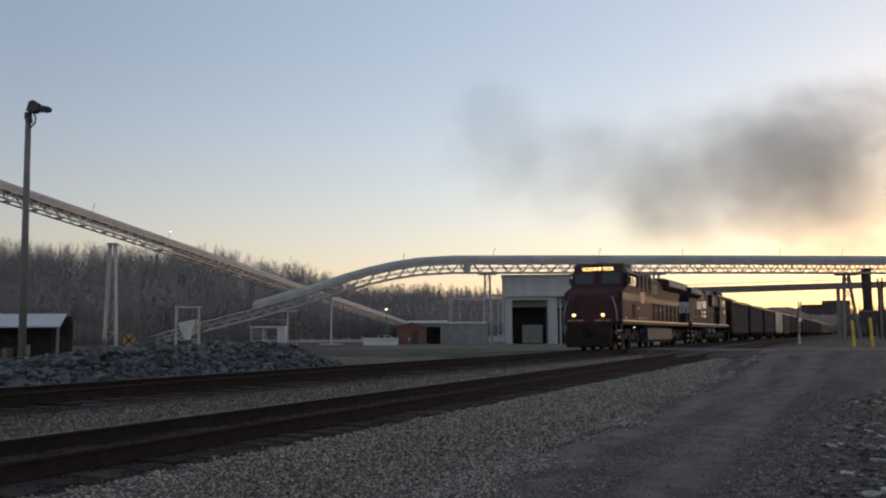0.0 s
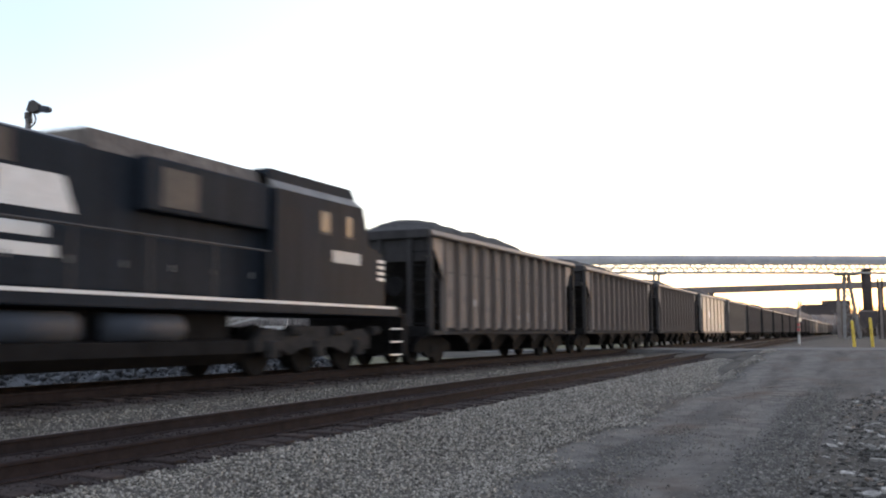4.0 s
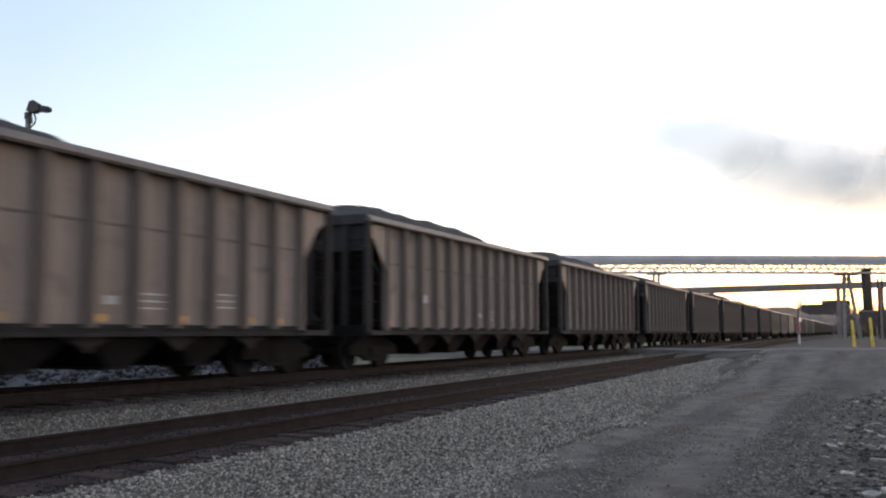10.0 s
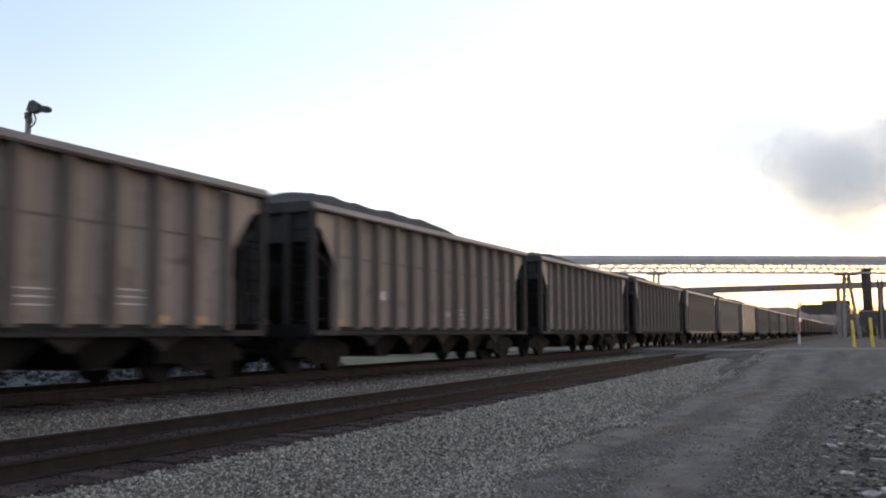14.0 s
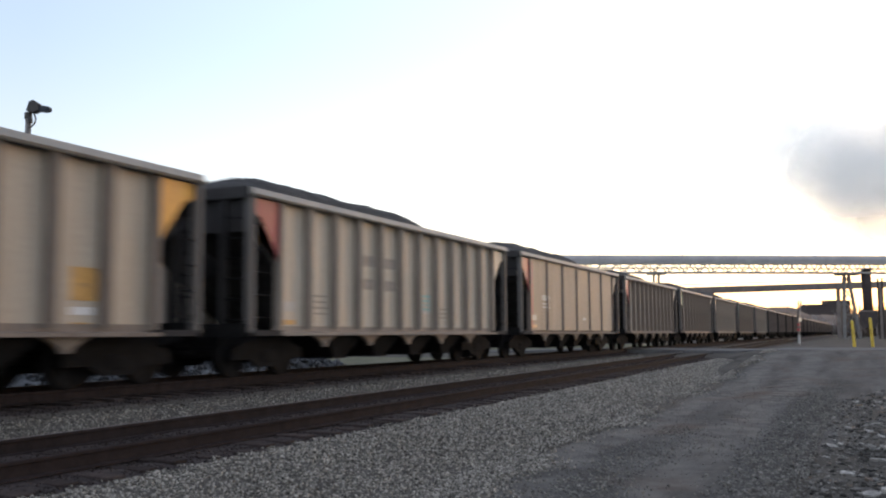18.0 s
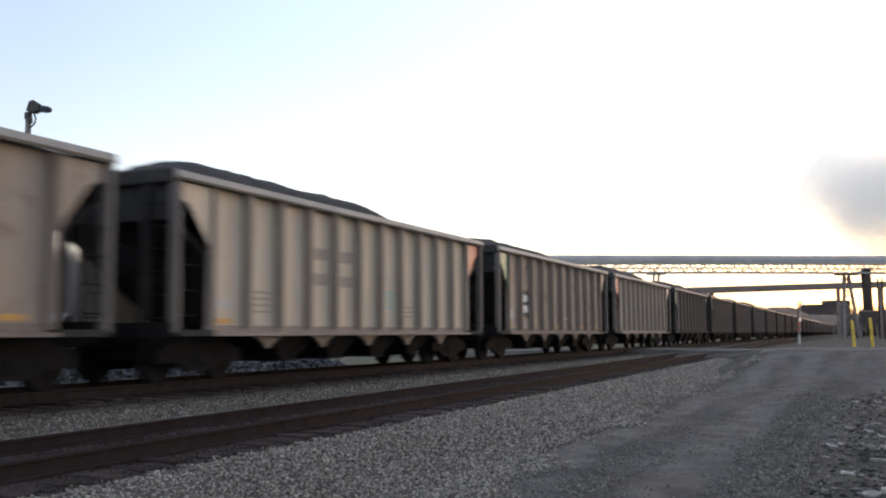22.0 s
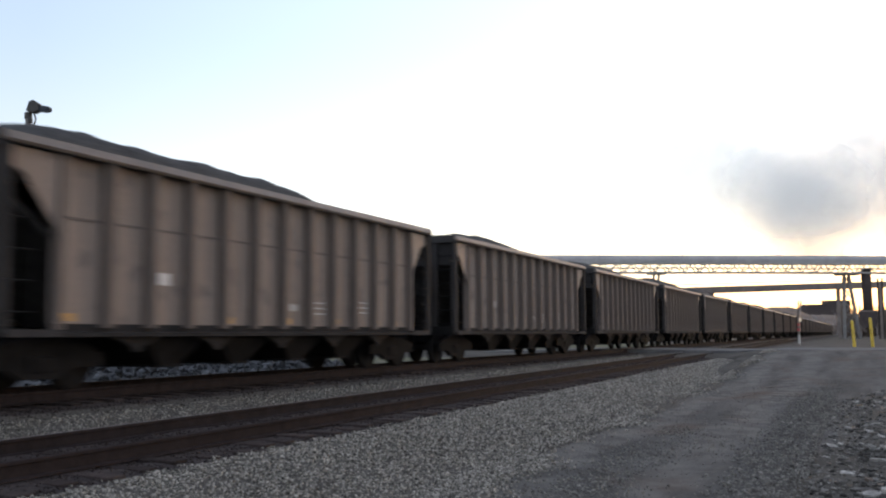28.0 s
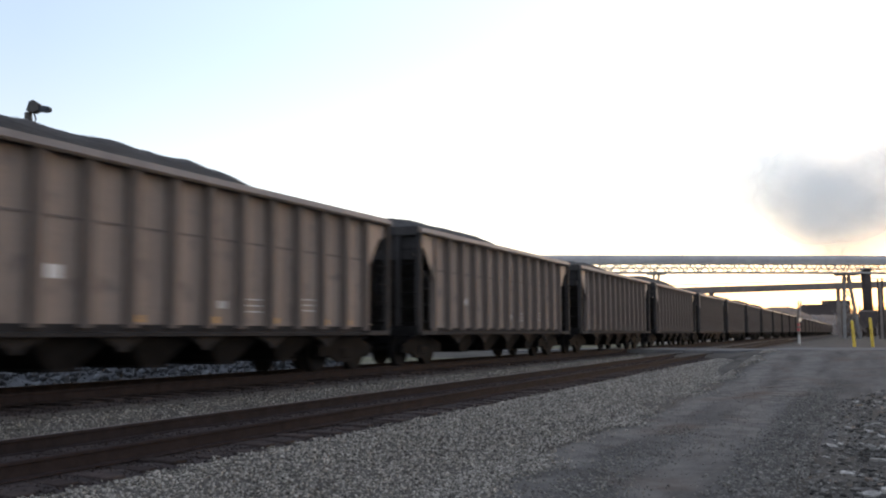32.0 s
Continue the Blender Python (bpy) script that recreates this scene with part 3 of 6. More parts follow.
for a, z, single in ((6.05, 9.1, False), (-15.3, 6.2, True), (29.2, 9.0, False)):
    trestle("pale steel trestle carrying the belt conveyor", yard(a, 130, -0.5), z, 0.32, 0.2, 0.2, "conveyor supports", single=single)
trestle("tall pale steel trestle under the climbing conveyor", yard(-44.7, 128, -0.6), 13.3, 0.35, 0.45, 0.24, "conveyor supports", wide=0.4)
trestle("slender steel post under the conveyor's foot", yard(-21.2, 129.5, -0.5), 4.2, 0.3, 0.0, 0.2, "conveyor supports", single=True)


# darker copy of the trestle steel: being seen against the light is painted in
M_TRESTLE = mat("backlit_trestle_steel", (0.16, 0.15, 0.14), (0.25, 0.235, 0.22), 1.5, 0.7, 0.1, 0.08, 12, spec=0.2)


def leaning_trestle():
    """One upright and one raking leg, laced with crossed bars."""
    t = thing("conveyor_support", "pale steel trestle with one raking leg and crossed bracing", "support", "conveyor supports", at=yard(0, 130, -0.5))
    u, w = lambda k: yard(54.65 + 0.25 * k, 0, 9.3 * k), lambda k: yard(56.8 - 1.3 * k, 0, 9.3 * k)
    for d in (-0.25, 0.25):
        o = yard(0, d, 0)
        part("leg", Geo().bar(u(0) + o, u(1) + o, 0.24, 0.24), M_TRESTLE, t)
        part("leg", Geo().bar(w(0) + o, w(1) + o, 0.24, 0.24), M_TRESTLE, t)
    n = 5
    for i in range(n):
        a, b = i / n, (i + 1) / n
        part("brace", Geo().bar(u(a), w(b), 0.1, 0.1), M_TRESTLE, t)
        part("brace", Geo().bar(w(a), u(b), 0.1, 0.1), M_TRESTLE, t)
        part("strut", Geo().bar(u(b), w(b), 0.1, 0.1), M_TRESTLE, t)
    part("cap_beam", Geo().bar(yard(53.9, 0, 9.2), yard(56.8, 0, 9.2), 1.6, 0.22), M_TRESTLE, t)
    part("footing", Geo().box(-0.5, 0.5, -0.5, 0.5, -0.3, 0.12, 0.04), M_CONCRETE, t).matrix_basis = Matrix.Translation(u(0))
    part("footing", Geo().box(-0.5, 0.5, -0.5, 0.5, -0.3, 0.12, 0.04), M_CONCRETE, t).matrix_basis = Matrix.Translation(w(0))


leaning_trestle()


def mast(p, h, lit):
    t = thing("walkway_lamp", "small lamp on a thin bent post above the conveyor", "lamp", "walkway lamps", at=p)
    part("post", Geo().tube((0, 0, -0.3), (0.1, 0, h * 0.7), 0.035, seg=5).tube((0.1, 0, h * 0.7), (0.22, 0, h), 0.035, seg=5), M_GALV, t)
    part("lamp_head", Geo().tube((0.22, 0, h), (0.27, 0, h - 0.12), 0.05, 0.09, 6), M_LAMP if lit else M_GALV, t)


for a, z in ((-5.5, 10.95), (6.9, 11.55), (21.4, 11.5), (32.8, 11.4), (46.1, 11.3), (54.7, 11.2)):
    mast(yard(a, 130, z), 0.95, False)
for k, lit in ((-0.03, False), (0.105, False), (0.22, True), (0.34, False)):
    q = P0 + (P1 - P0) * k
    mast((q.x, q.y, q.z + 2.3), 1.3, lit)


def overpass():
    """Enclosed lower gallery with a rail along its top, on plain posts."""
    t = thing("pipe_gallery", "long brown steel gallery with a top rail on posts", "conveyor", "conveyors")
    p, q = yard(30.5, 152, 6.85), yard(90, 152, 8.45)
    d = yard(0, 1.6, 0)
    for k in range(12):
        u, w = p + (q - p) * (k / 12), p + (q - p) * ((k + 1) / 12)
        part("girder_panel", Geo().add([u, w, w + d, u + d, u + Vector((0, 0, 1.0)), w + Vector((0, 0, 1.0)), w + d + Vector((0, 0, 1.0)), u + d + Vector((0, 0, 1.0))],
             [(0, 1, 2, 3), (4, 5, 6, 7), (0, 1, 5, 4), (2, 3, 7, 6), (0, 3, 7, 4), (1, 2, 6, 5)]), M_RUSTY_GREY, t)
        part("rail_post", Geo().bar(u + Vector((0, 0, 1.0)), u + Vector((0, 0, 1.5)), 0.07, 0.07), M_GALV, t)
    part("top_rail", Geo().bar(p + Vector((0, 0, 1.45)), q + Vector((0, 0, 1.45)), 0.09, 0.09), M_GALV, t)
    for a, w in ((43.1, 0.9), (63.5, 0.75), (70.3, 0.9), (78, 0.8)):
        z = 6.85 + (a - 30.5) / 59.5 * 1.6
        f = yard(a, 152.8, -0.6)
        part("post", Geo().bar(f, (f.x, f.y, z), w * 0.8, w * 0.8), M_RUSTY_GREY, t)


M_DARKBROWN = mat("dark_rusted_steel", (0.045, 0.038, 0.036), (0.085, 0.07, 0.066), 1.2, 0.8, 0.0, 0.1, 10, spec=0.06)
M_RUSTY_GREY = mat("rusty_grey_steel", (0.13, 0.105, 0.09), (0.22, 0.19, 0.17), 1.2, 0.7, 0.2, 0.1, 10)
overpass()


# ---------------------------------------------------------------- plant buildings
def transfer_shed():
    h = thing("transfer_building", "grey metal-clad loading building with a tall dark doorway", "building", at=yard(8.0, 128, -0.5), rz=TURN - 3)
    def ribs(wall, x0, x1, z0, z1, y):
        for i in range(int((x1 - x0) / 0.4)):
            part("wall_rib", Geo().box(x0 + i * 0.4, x0 + i * 0.4 + 0.09, y - 0.05, y, z0, z1), M_CLADDING, wall)
    w = part("upper_wall", Geo().box(0, 9.5, 2.5, 9, 5.0, 9.3, 0.03), M_CLADDING, h)
    ribs(w, 0.05, 9.4, 5.9, 9.25, 2.5)
    part("roof", Geo().box(-0.12, 9.62, 2.3, 9.2, 9.3, 9.42, 0.02), M_COVER, h)
    part("canopy_beam", Geo().box(-1.6, 9.3, -0.55, -0.1, 6.32, 6.62, 0.03), M_GALV, h)
    g = Geo().box(0.3, 1.15, 0, 8.5, 0, 6.3).box(6.1, 7.3, 0, 8.5, 0, 6.3).box(1.15, 6.1, 0, 8.5, 5.9, 6.3)
    w = part("front_wall", g, M_CLADDING, h)
    ribs(w, 0.32, 1.1, 0.05, 6.2, 0)
    ribs(w, 6.2, 7.2, 0.05, 6.2, 0)
    part("door_frame", Geo().box(1.1, 1.25, -0.08, 0.1, 0, 5.95).box(6.0, 6.15, -0.08, 0.1, 0, 5.95).box(1.1, 6.15, -0.08, 0.1, 5.85, 6.0), M_GALV, h)
    part("back_wall", Geo().box(0.3, 9.5, 8.5, 8.8, 0, 6.3), M_DARKSTEEL, h)
    part("bin", Geo().box(2.7, 5.6, 5.5, 7.5, 0, 2.6, 0.1), M_GALV, h, "pale steel bin inside the doorway")
    part("canopy", Geo().box(7.3, 10.5, -0.3, 8, 6.25, 6.45), M_COVER, h)
    for x in (7.6, 8.6, 9.4, 10.3):
        part("post", Geo().box(x, x + 0.2, -0.2, 0.0, 0, 6.25), M_GALV, h)
    for x in (-1.4, -0.6, 0.0):
        part("downpipe", Geo().tube((x, -0.4, 0), (x, -0.4, 5.9), 0.1, seg=6), M_GALV, h)


transfer_shed()


def portal():
    p = thing("steel_portal", "tall open frame of weathered steel posts and one beam", "frame", at=yard(0.7, 127.5, -0.5), rz=TURN)
    for x, w in ((0.0, 0.12), (0.28, 0.16), (1.45, 0.08), (5.6, 0.16)):
        part("post", Geo().box(x, x + w, -0.1, 0.1, 0, 6.1), M_GALV, p)
    part("beam", Geo().box(-0.05, 6.2, -0.1, 0.1, 5.93, 6.12, 0.02), M_GALV, p)
    part("girt", Geo().box(0.5, 5.6, 0.02, 0.08, 4.4, 4.46), M_RUSTY_GREY, p)


portal()


def low_shop():
    t = thing("workshop", "low grey block workshop with pale roof edge and dark doorway", "building", at=yard(-4.8, 126, -0.5), rz=TURN)
    w = part("front_wall", Geo().box(4.4, 10.65, 0, 0.3, 0, 2.75, 0.02), M_CONCRETE_GREY, t)
    for k in range(6):
        part("block_course", Geo().box(4.42, 10.63, -0.012, 0.0, 0.42 + k * 0.4, 0.445 + k * 0.4), M_RUSTY_GREY, w)
    part("side_wall", Geo().box(10.35, 10.65, 0.3, 7, 0, 2.75), M_CONCRETE_GREY, t)
    part("door_header", Geo().box(2.6, 4.4, 0, 0.3, 2.35, 2.75), M_CONCRETE_GREY, t)
    part("left_wall", Geo().box(0, 2.6, 0, 0.3, 0, 2.75, 0.02), M_CONCRETE_GREY, t)
    part("back_wall", Geo().box(0, 10.65, 6.8, 7, 0, 2.75), M_DARKSTEEL, t)
    part("roof", Geo().prism([(-0.3, 2.75), (7.2, 3.15), (7.2, 3.25), (-0.3, 2.85)], "x", 0.0, 5.4), M_COVER, t)
    part("roof_edge", Geo().box(4.9, 10.5, -0.15, 0.2, 2.76, 2.9, 0.02), M_WHITE, t, "white metal edge strip on the roof")
    part("flat_roof", Geo().box(5.4, 10.65, 0.2, 7, 2.75, 2.86), M_COVER, t)


def brick_shed():
    t = thing("shed", "small faded red-brown shed with a shallow peaked roof", "shed", at=yard(-6.0, 123, -0.5), rz=TURN)
    part("wall", Geo().prism([(0, 0), (3.7, 0), (3.7, 2.25), (1.9, 2.75), (0, 2.3)], "y", 0, 3.5), M_RUSTRED, t)
    for k in range(9):
        part("wall_board", Geo().box(0.05 + k * 0.41, 0.08 + k * 0.41, -0.02, 0, 0.05, 2.25), M_RUSTRED, t)
    part("roof", Geo().prism([(-0.2, 2.28), (1.9, 2.8), (3.9, 2.22), (3.9, 2.32), (1.9, 2.92), (-0.2, 2.4)], "y", -0.25, 3.7), M_RUSTY_GREY, t)
    part("door", Geo().box(1.9, 2.7, -0.05, 0, 0, 1.9, 0.01), M_DARKSTEEL, t)
    part("notice", Geo().box(1.45, 1.7, -0.04, 0, 0.5, 0.9), M_DULLWHITE, t, "small pale notice board")


def parked_car():
    t = thing("car", "pale parked car seen from the side beside a shed", "car", at=yard(-7.2, 121, -0.5), rz=TURN)
    b = part("body", Geo().prism([(-1.5, 0.3), (1.45, 0.3), (1.5, 0.75), (1.25, 0.85), (-1.45, 0.9), (-1.52, 0.6)], "y", -0.85, 0.85), M_DULLWHITE, t)
    part("cabin", Geo().prism([(-1.2, 0.88), (0.75, 0.86), (0.35, 1.3), (-0.95, 1.32)], "y", -0.75, 0.75), M_DULLWHITE, t)
    for x0, x1 in ((-0.95, -0.25), (-0.15, 0.5)):
        part("side_window", Geo().prism([(x0, 0.92), (x1, 0.92), (x1 - 0.14, 1.24), (x0 + 0.08, 1.24)], "y", -0.762, -0.75), M_GLASS, b)
    for x in (-0.95, 0.95):
        for y in (-0.86, 0.68):
            w = part("wheel", Geo().tube((x, y, 0.3), (x, y + 0.18, 0.3), 0.3, seg=16), M_UNDER, t)
            part("rim", Geo().tube((x, y - 0.01, 0.3), (x, y + 0.05, 0.3), 0.18, seg=12), M_GALV, w)


M_RUSTRED = mat("faded_red_paint", (0.12, 0.065, 0.05), (0.19, 0.1, 0.078), 2, 0.75, bump=0.1, fine=15, wear=(0.12, 0.085, 0.07), spec=0.1)
M_CONCRETE_GREY = mat("grey_block_wall", (0.17, 0.168, 0.16), (0.25, 0.245, 0.235), 1.0, 0.9, bump=0.2, fine=18, spec=0.1)
low_shop()
brick_shed()
parked_car()


def feed_hopper():
    t = thing("feed_hopper", "pale steel feed hopper in an open frame at the conveyor's foot", "hopper", at=yard(-32.75, 122, -0.5), rz=TURN)
    for x in (-1.55, 1.37):
        for y in (-0.25, 0.25):
            part("post", Geo().box(x, x + 0.18, y - 0.09, y + 0.09, 0, 4.95), M_GALV, t)
    part("beam", Geo().box(-1.65, 1.65, -0.36, 0.36, 4.8, 5.05, 0.02), M_GALV, t)
    part("rail", Geo().box(-1.4, 1.4, -0.3, -0.2, 0.75, 0.9), M_GALV, t)
    r = [(-1.2, 2.95), (1.2, 3.45), (0.3, 0.9), (-0.35, 0.9)]
    g = Geo()
    g.v = [(x, y * k, z) for y in (-0.3, 1.4) for (x, z), k in zip(r, (1.0, 1.0, 0.4, 0.4))]
    g.f = [(0, 1, 2, 3), (7, 6, 5, 4), (0, 4, 5, 1), (1, 5, 6, 2), (2, 6, 7, 3), (3, 7, 4, 0)]
    part("funnel", g, M_PALEPLATE, t, "pale tapered steel funnel")


M_PALEPLATE = mat("pale_plate", (0.4, 0.4, 0.39), (0.52, 0.515, 0.5), 1.5, 0.6, bump=0.05, fine=12, streak=2)
feed_hopper()


def crusher_house():
    t = thing("drive_house", "small grey drive house under the conveyor with a lit edge", "shed", at=yard(-21.6, 118, -0.5), rz=TURN)
    part("deck", Geo().box(-2.2, 2.1, -1, 1, 2.2, 2.45), M_GALV, t)
    for x in (-2.1, -0.6, 1.2, 1.9):
        part("post", Geo().box(x, x + 0.16, -0.9, -0.74, 0, 2.2), M_GALV, t)
    part("motor_box", Geo().box(-1.9, -0.4, -0.8, 0.7, 1.0, 2.1, 0.06), M_RUSTY_GREY, t)
    part("cabinet", Geo().box(1.2, 2.1, -0.95, 0.6, 0.3, 2.2, 0.04), M_CLADDING, t)
    part("guard_rail", Geo().bar((-2.2, -1, 3.2), (2.1, -1, 3.2), 0.06, 0.06).bar((-2.2, -1, 2.45), (-2.2, -1, 3.2), 0.06, 0.06).bar((2.1, -1, 2.45), (2.1, -1, 3.2), 0.06, 0.06), M_GALV, t)


crusher_house()


def barrier_row():
    for i in range(3):
        t = tagged(new("concrete_barrier", Geo().prism([(-0.35, 0), (0.35, 0), (0.3, 0.25), (0.12, 0.45), (0.1, 0.95), (-0.1, 0.95), (-0.12, 0.45), (-0.3, 0.25)], "x", -0.7, 0.7).mesh("concrete_barrier", M_CONCRETE)),
                   "pale concrete barrier block on the yard", "barrier", "concrete barriers")
        t.matrix_world = pose(*yard(-9.2 + i * 1.45, 118, -0.5), 0, 0, TURN)


barrier_row()


def open_shed():
    t = thing("open_shed", "low open shed with a pale sloping metal roof", "shed", at=yard(-27.5, 62, -0.6), rz=TURN)
    part("roof", Geo().add([(-9, -2, 2.0), (3.35, -2, 2.0), (1.4, 4, 2.9), (-9, 4, 2.9), (-9, -2, 2.1), (3.35, -2, 2.1), (1.4, 4, 3.0), (-9, 4, 3.0)],
         [(0, 1, 2, 3), (4, 5, 6, 7), (0, 1, 5, 4), (1, 2, 6, 5), (2, 3, 7, 6), (3, 0, 4, 7)]), M_CLADDING, t)
    for x in (-8.5, -6, -3.5, -1.2, 1.0, 3.1):
        part("post", Geo().box(x, x + 0.14, -1.9, -1.76, 0, 2.0), M_POLE, t)
    part("back_wall", Geo().box(-9, 2, 3.6, 3.75, 0, 2.8), M_DARKSTEEL, t)
    for x, w, h in ((-0.9, 0.35, 0.7), (0.1, 0.5, 0.9), (-2.6, 0.8, 1.0)):
        part("stored_box", Geo().box(x, x + w, -0.6, 0.2, 0, h, 0.03), M_RUSTY_GREY, t)


open_shed()


def storage_block(a, b, w, d, z, label):
    t = thing("storage_building", label, "building", at=yard(a, b, -0.6), rz=TURN)
    part("wall", Geo().box(0, w, 0, d, 0, z, 0.1), M_DARKBROWN, t)
    part("roof", Geo().prism([(-0.2, z), (w + 0.2, z), (w + 0.2, z + 0.3), (-0.2, z + 0.35)], "y", -0.4, d + 0.4), M_DARKSTEEL, t)


storage_block(458, 1200, 28, 20, 36.0, "dark low storage building on a far hill beyond the tracks")
storage_block(768, 1900, 45, 30, 64.5, "dark flat-roofed plant building on a far hill beyond the tracks")


def far_hill(lo, hi, crest):
    """A low wooded hill beyond the train's end, its crest broken by bare tree tops."""
    g = Geo()
    n = int(1400 * (hi - lo))
    rows = ((990, 0.0), (1030, 0.62), (1075, 0.93), (1100, 1.0), (1125, 0.9))
    for b, k in rows:
        for i in range(n):
            u = i / (n - 1)
            a = (lo + (hi - lo) * u) * b
            rough = 1.1 * noise.noise(Vector((a * 0.08, b * 0.03, 1))) + (1.1 * noise.noise(Vector((a * 0.5, b * 0.2, 3))) if k > 0.5 else 0)
            g.v.append(tuple(yard(a, b, -1.0 + k * (crest(u) + rough))))
    g.f = [(j * n + i, j * n + i + 1, (j + 1) * n + i + 1, (j + 1) * n + i) for j in range(len(rows) - 1) for i in range(n - 1)]
    tagged(new("far_hill", g.mesh("far_hill", M_FARHILL, True)), "low brown wooded hill far beyond the tracks", "hill", kind="structure")


M_FARHILL = mat("bare_hillside", (0.13, 0.1, 0.08), (0.21, 0.165, 0.132), 0.05, 0.95, bump=0.3, fine=0.6, spec=0.05)
far_hill(0.255, 0.42, lambda u: (27.5 + 3.5 * smooth(0.3, 0.62, u) - 9 * smooth(0.66, 0.8, u) - 3 * smooth(0.9, 1, u)) * smooth(-0.02, 0.08, u))
far_hill(0.437, 0.58, lambda u: (22 + 6 * smooth(0, 0.3, u)) * smooth(-0.05, 0.03, u))

# ---------------------------------------------------------------- poles and signs
def flood_pole():
    t = thing("floodlight_pole", "tall weathered wooden pole with a floodlight head", "utility pole", at=yard(-17.65, 40, -0.6))
    part("pole", Geo().tube((0, 0, 0), (-0.1, 0, 11.0), 0.17, 0.12, 12), M_POLE, t, smooth=True)
    m = pose(-0.1, 0, 10.95, 0, 0, TURN)
    # a curved hook carries the tilted housing beside the pole's top
    hook = [m @ Vector(v) for v in ((0.02, -0.05, -0.62), (0.16, -0.08, -0.6), (0.3, -0.08, -0.46), (0.36, -0.08, -0.26), (0.3, -0.08, -0.06), (0.2, -0.08, 0.08))]
    g = Geo()
    for p, q in zip(hook, hook[1:]):
        g.tube(p, q, 0.035, seg=6)
    part("lamp_bracket", g, M_DARKSTEEL, t)
    part("pole_cap", Geo().tube((-0.1, 0, 10.72), (-0.1, 0, 11.0), 0.16, 0.16, 12), M_DARKSTEEL, t)
    side = [(-0.02, 0.1), (0.1, 0.5), (0.28, 0.56), (0.52, 0.4), (0.5, 0.12), (0.3, 0.02)]
    h = part("lamp_housing", Geo().prism(side, "y", -0.22, 0.16), M_DARKSTEEL, t)
    h.matrix_basis = m
    v = part("visor", Geo().prism([(0.5, 0.1), (0.52, 0.34), (0.94, 0.27), (0.96, 0.1), (0.74, 0.06)], "y", -0.18, 0.13), M_TANK, t)
    v.matrix_basis = m
    b = part("ballast_box", Geo().box(0.06, 0.22, -0.2, -0.04, -0.42, -0.2, 0.015), M_DARKSTEEL, t)
    b.matrix_basis = m


flood_pole()


def yard_lamp():
    t = thing("yard_lamp", "small lit lamp on a thin post in the yard", "lamp", at=yard(-7.46, 125, -0.5), rz=TURN)
    part("post", Geo().tube((0, 0, 0), (0, 0, 4.45), 0.06, 0.045, 8), M_RUSTY_GREY, t)
    part("arm", Geo().bar((0, 0, 4.4), (0.0, -0.4, 4.6), 0.05, 0.05), M_RUSTY_GREY, t)
    part("lamp_head", Geo().tube((0, -0.4, 4.68), (0, -0.42, 4.55), 0.08, 0.14, 10), M_LAMP, t, "glowing lamp head")


yard_lamp()


def warning_sign():
    t = thing("warning_sign", "round yellow railway warning sign with a black cross", "road sign", at=yard(-23.06, 70, -0.55), rz=TURN)
    part("post", Geo().box(-0.04, 0.04, 0, 0.06, 0, 1.5), M_GALV, t)
    d = part("disc", Geo().tube((0, -0.03, 1.05), (0, 0.0, 1.05), 0.46, seg=28), M_GOLD, t)
    for s in (-1, 1):
        part("cross_bar", Geo().bar((-0.3 * s, -0.034, 0.75), (0.3 * s, -0.034, 1.35), 0.008, 0.09), M_BLACK, d)


warning_sign()


def crossbuck():
    t = thing("crossbuck", "weathered crossing sign with crossed blades on a post", "road sign", at=yard(24.6, 66, -0.15), rz=TURN + 60)
    part("post", Geo().box(-0.065, 0.065, -0.065, 0.065, 0, 2.75), M_RUSTY_GREY, t)
    for s in (-1, 1):
        part("blade", Geo().prism([(-0.15, -0.66), (0.15, -0.66), (0.15, 0.66), (-0.15, 0.66)], "y", -0.02, 0.02), M_RUSTY_GREY, t).matrix_basis = pose(0, -0.12 - 0.03 * s, 2.62, 0, 42 * s)
    part("track_plate", Geo().box(-0.5, 0.5, -0.12, -0.09, 1.75, 1.98), M_DULLWHITE, t)
    part("red_band", Geo().box(-0.1, 0.1, -0.1, 0.1, 1.45, 1.62), M_RED, t)
    part("red_band", Geo().box(-0.1, 0.1, -0.1, 0.1, 1.1, 1.28), M_RED, t)
    part("white_band", Geo().box(-0.075, 0.075, -0.075, 0.075, 0.22, 0.85), M_DULLWHITE, t)


crossbuck()


def bollard(a, b, z, h, lean):
    t = thing("bollard", "yellow painted steel guard post at the crossing road", "bollard", "guard posts", at=yard(a, b, z))
    g = Geo().tube((0, 0, 0), (lean, 0, h - 0.06), 0.1, 0.1, 14).tube((lean, 0, h - 0.06), (lean, 0, h), 0.1, 0.05, 14)
    part("pipe", g, M_YELLOW, t, smooth=False)


bollard(25.83, 60, -0.2, 1.8, -0.1)
bollard(26.98, 60, -0.2, 1.95, -0.1)


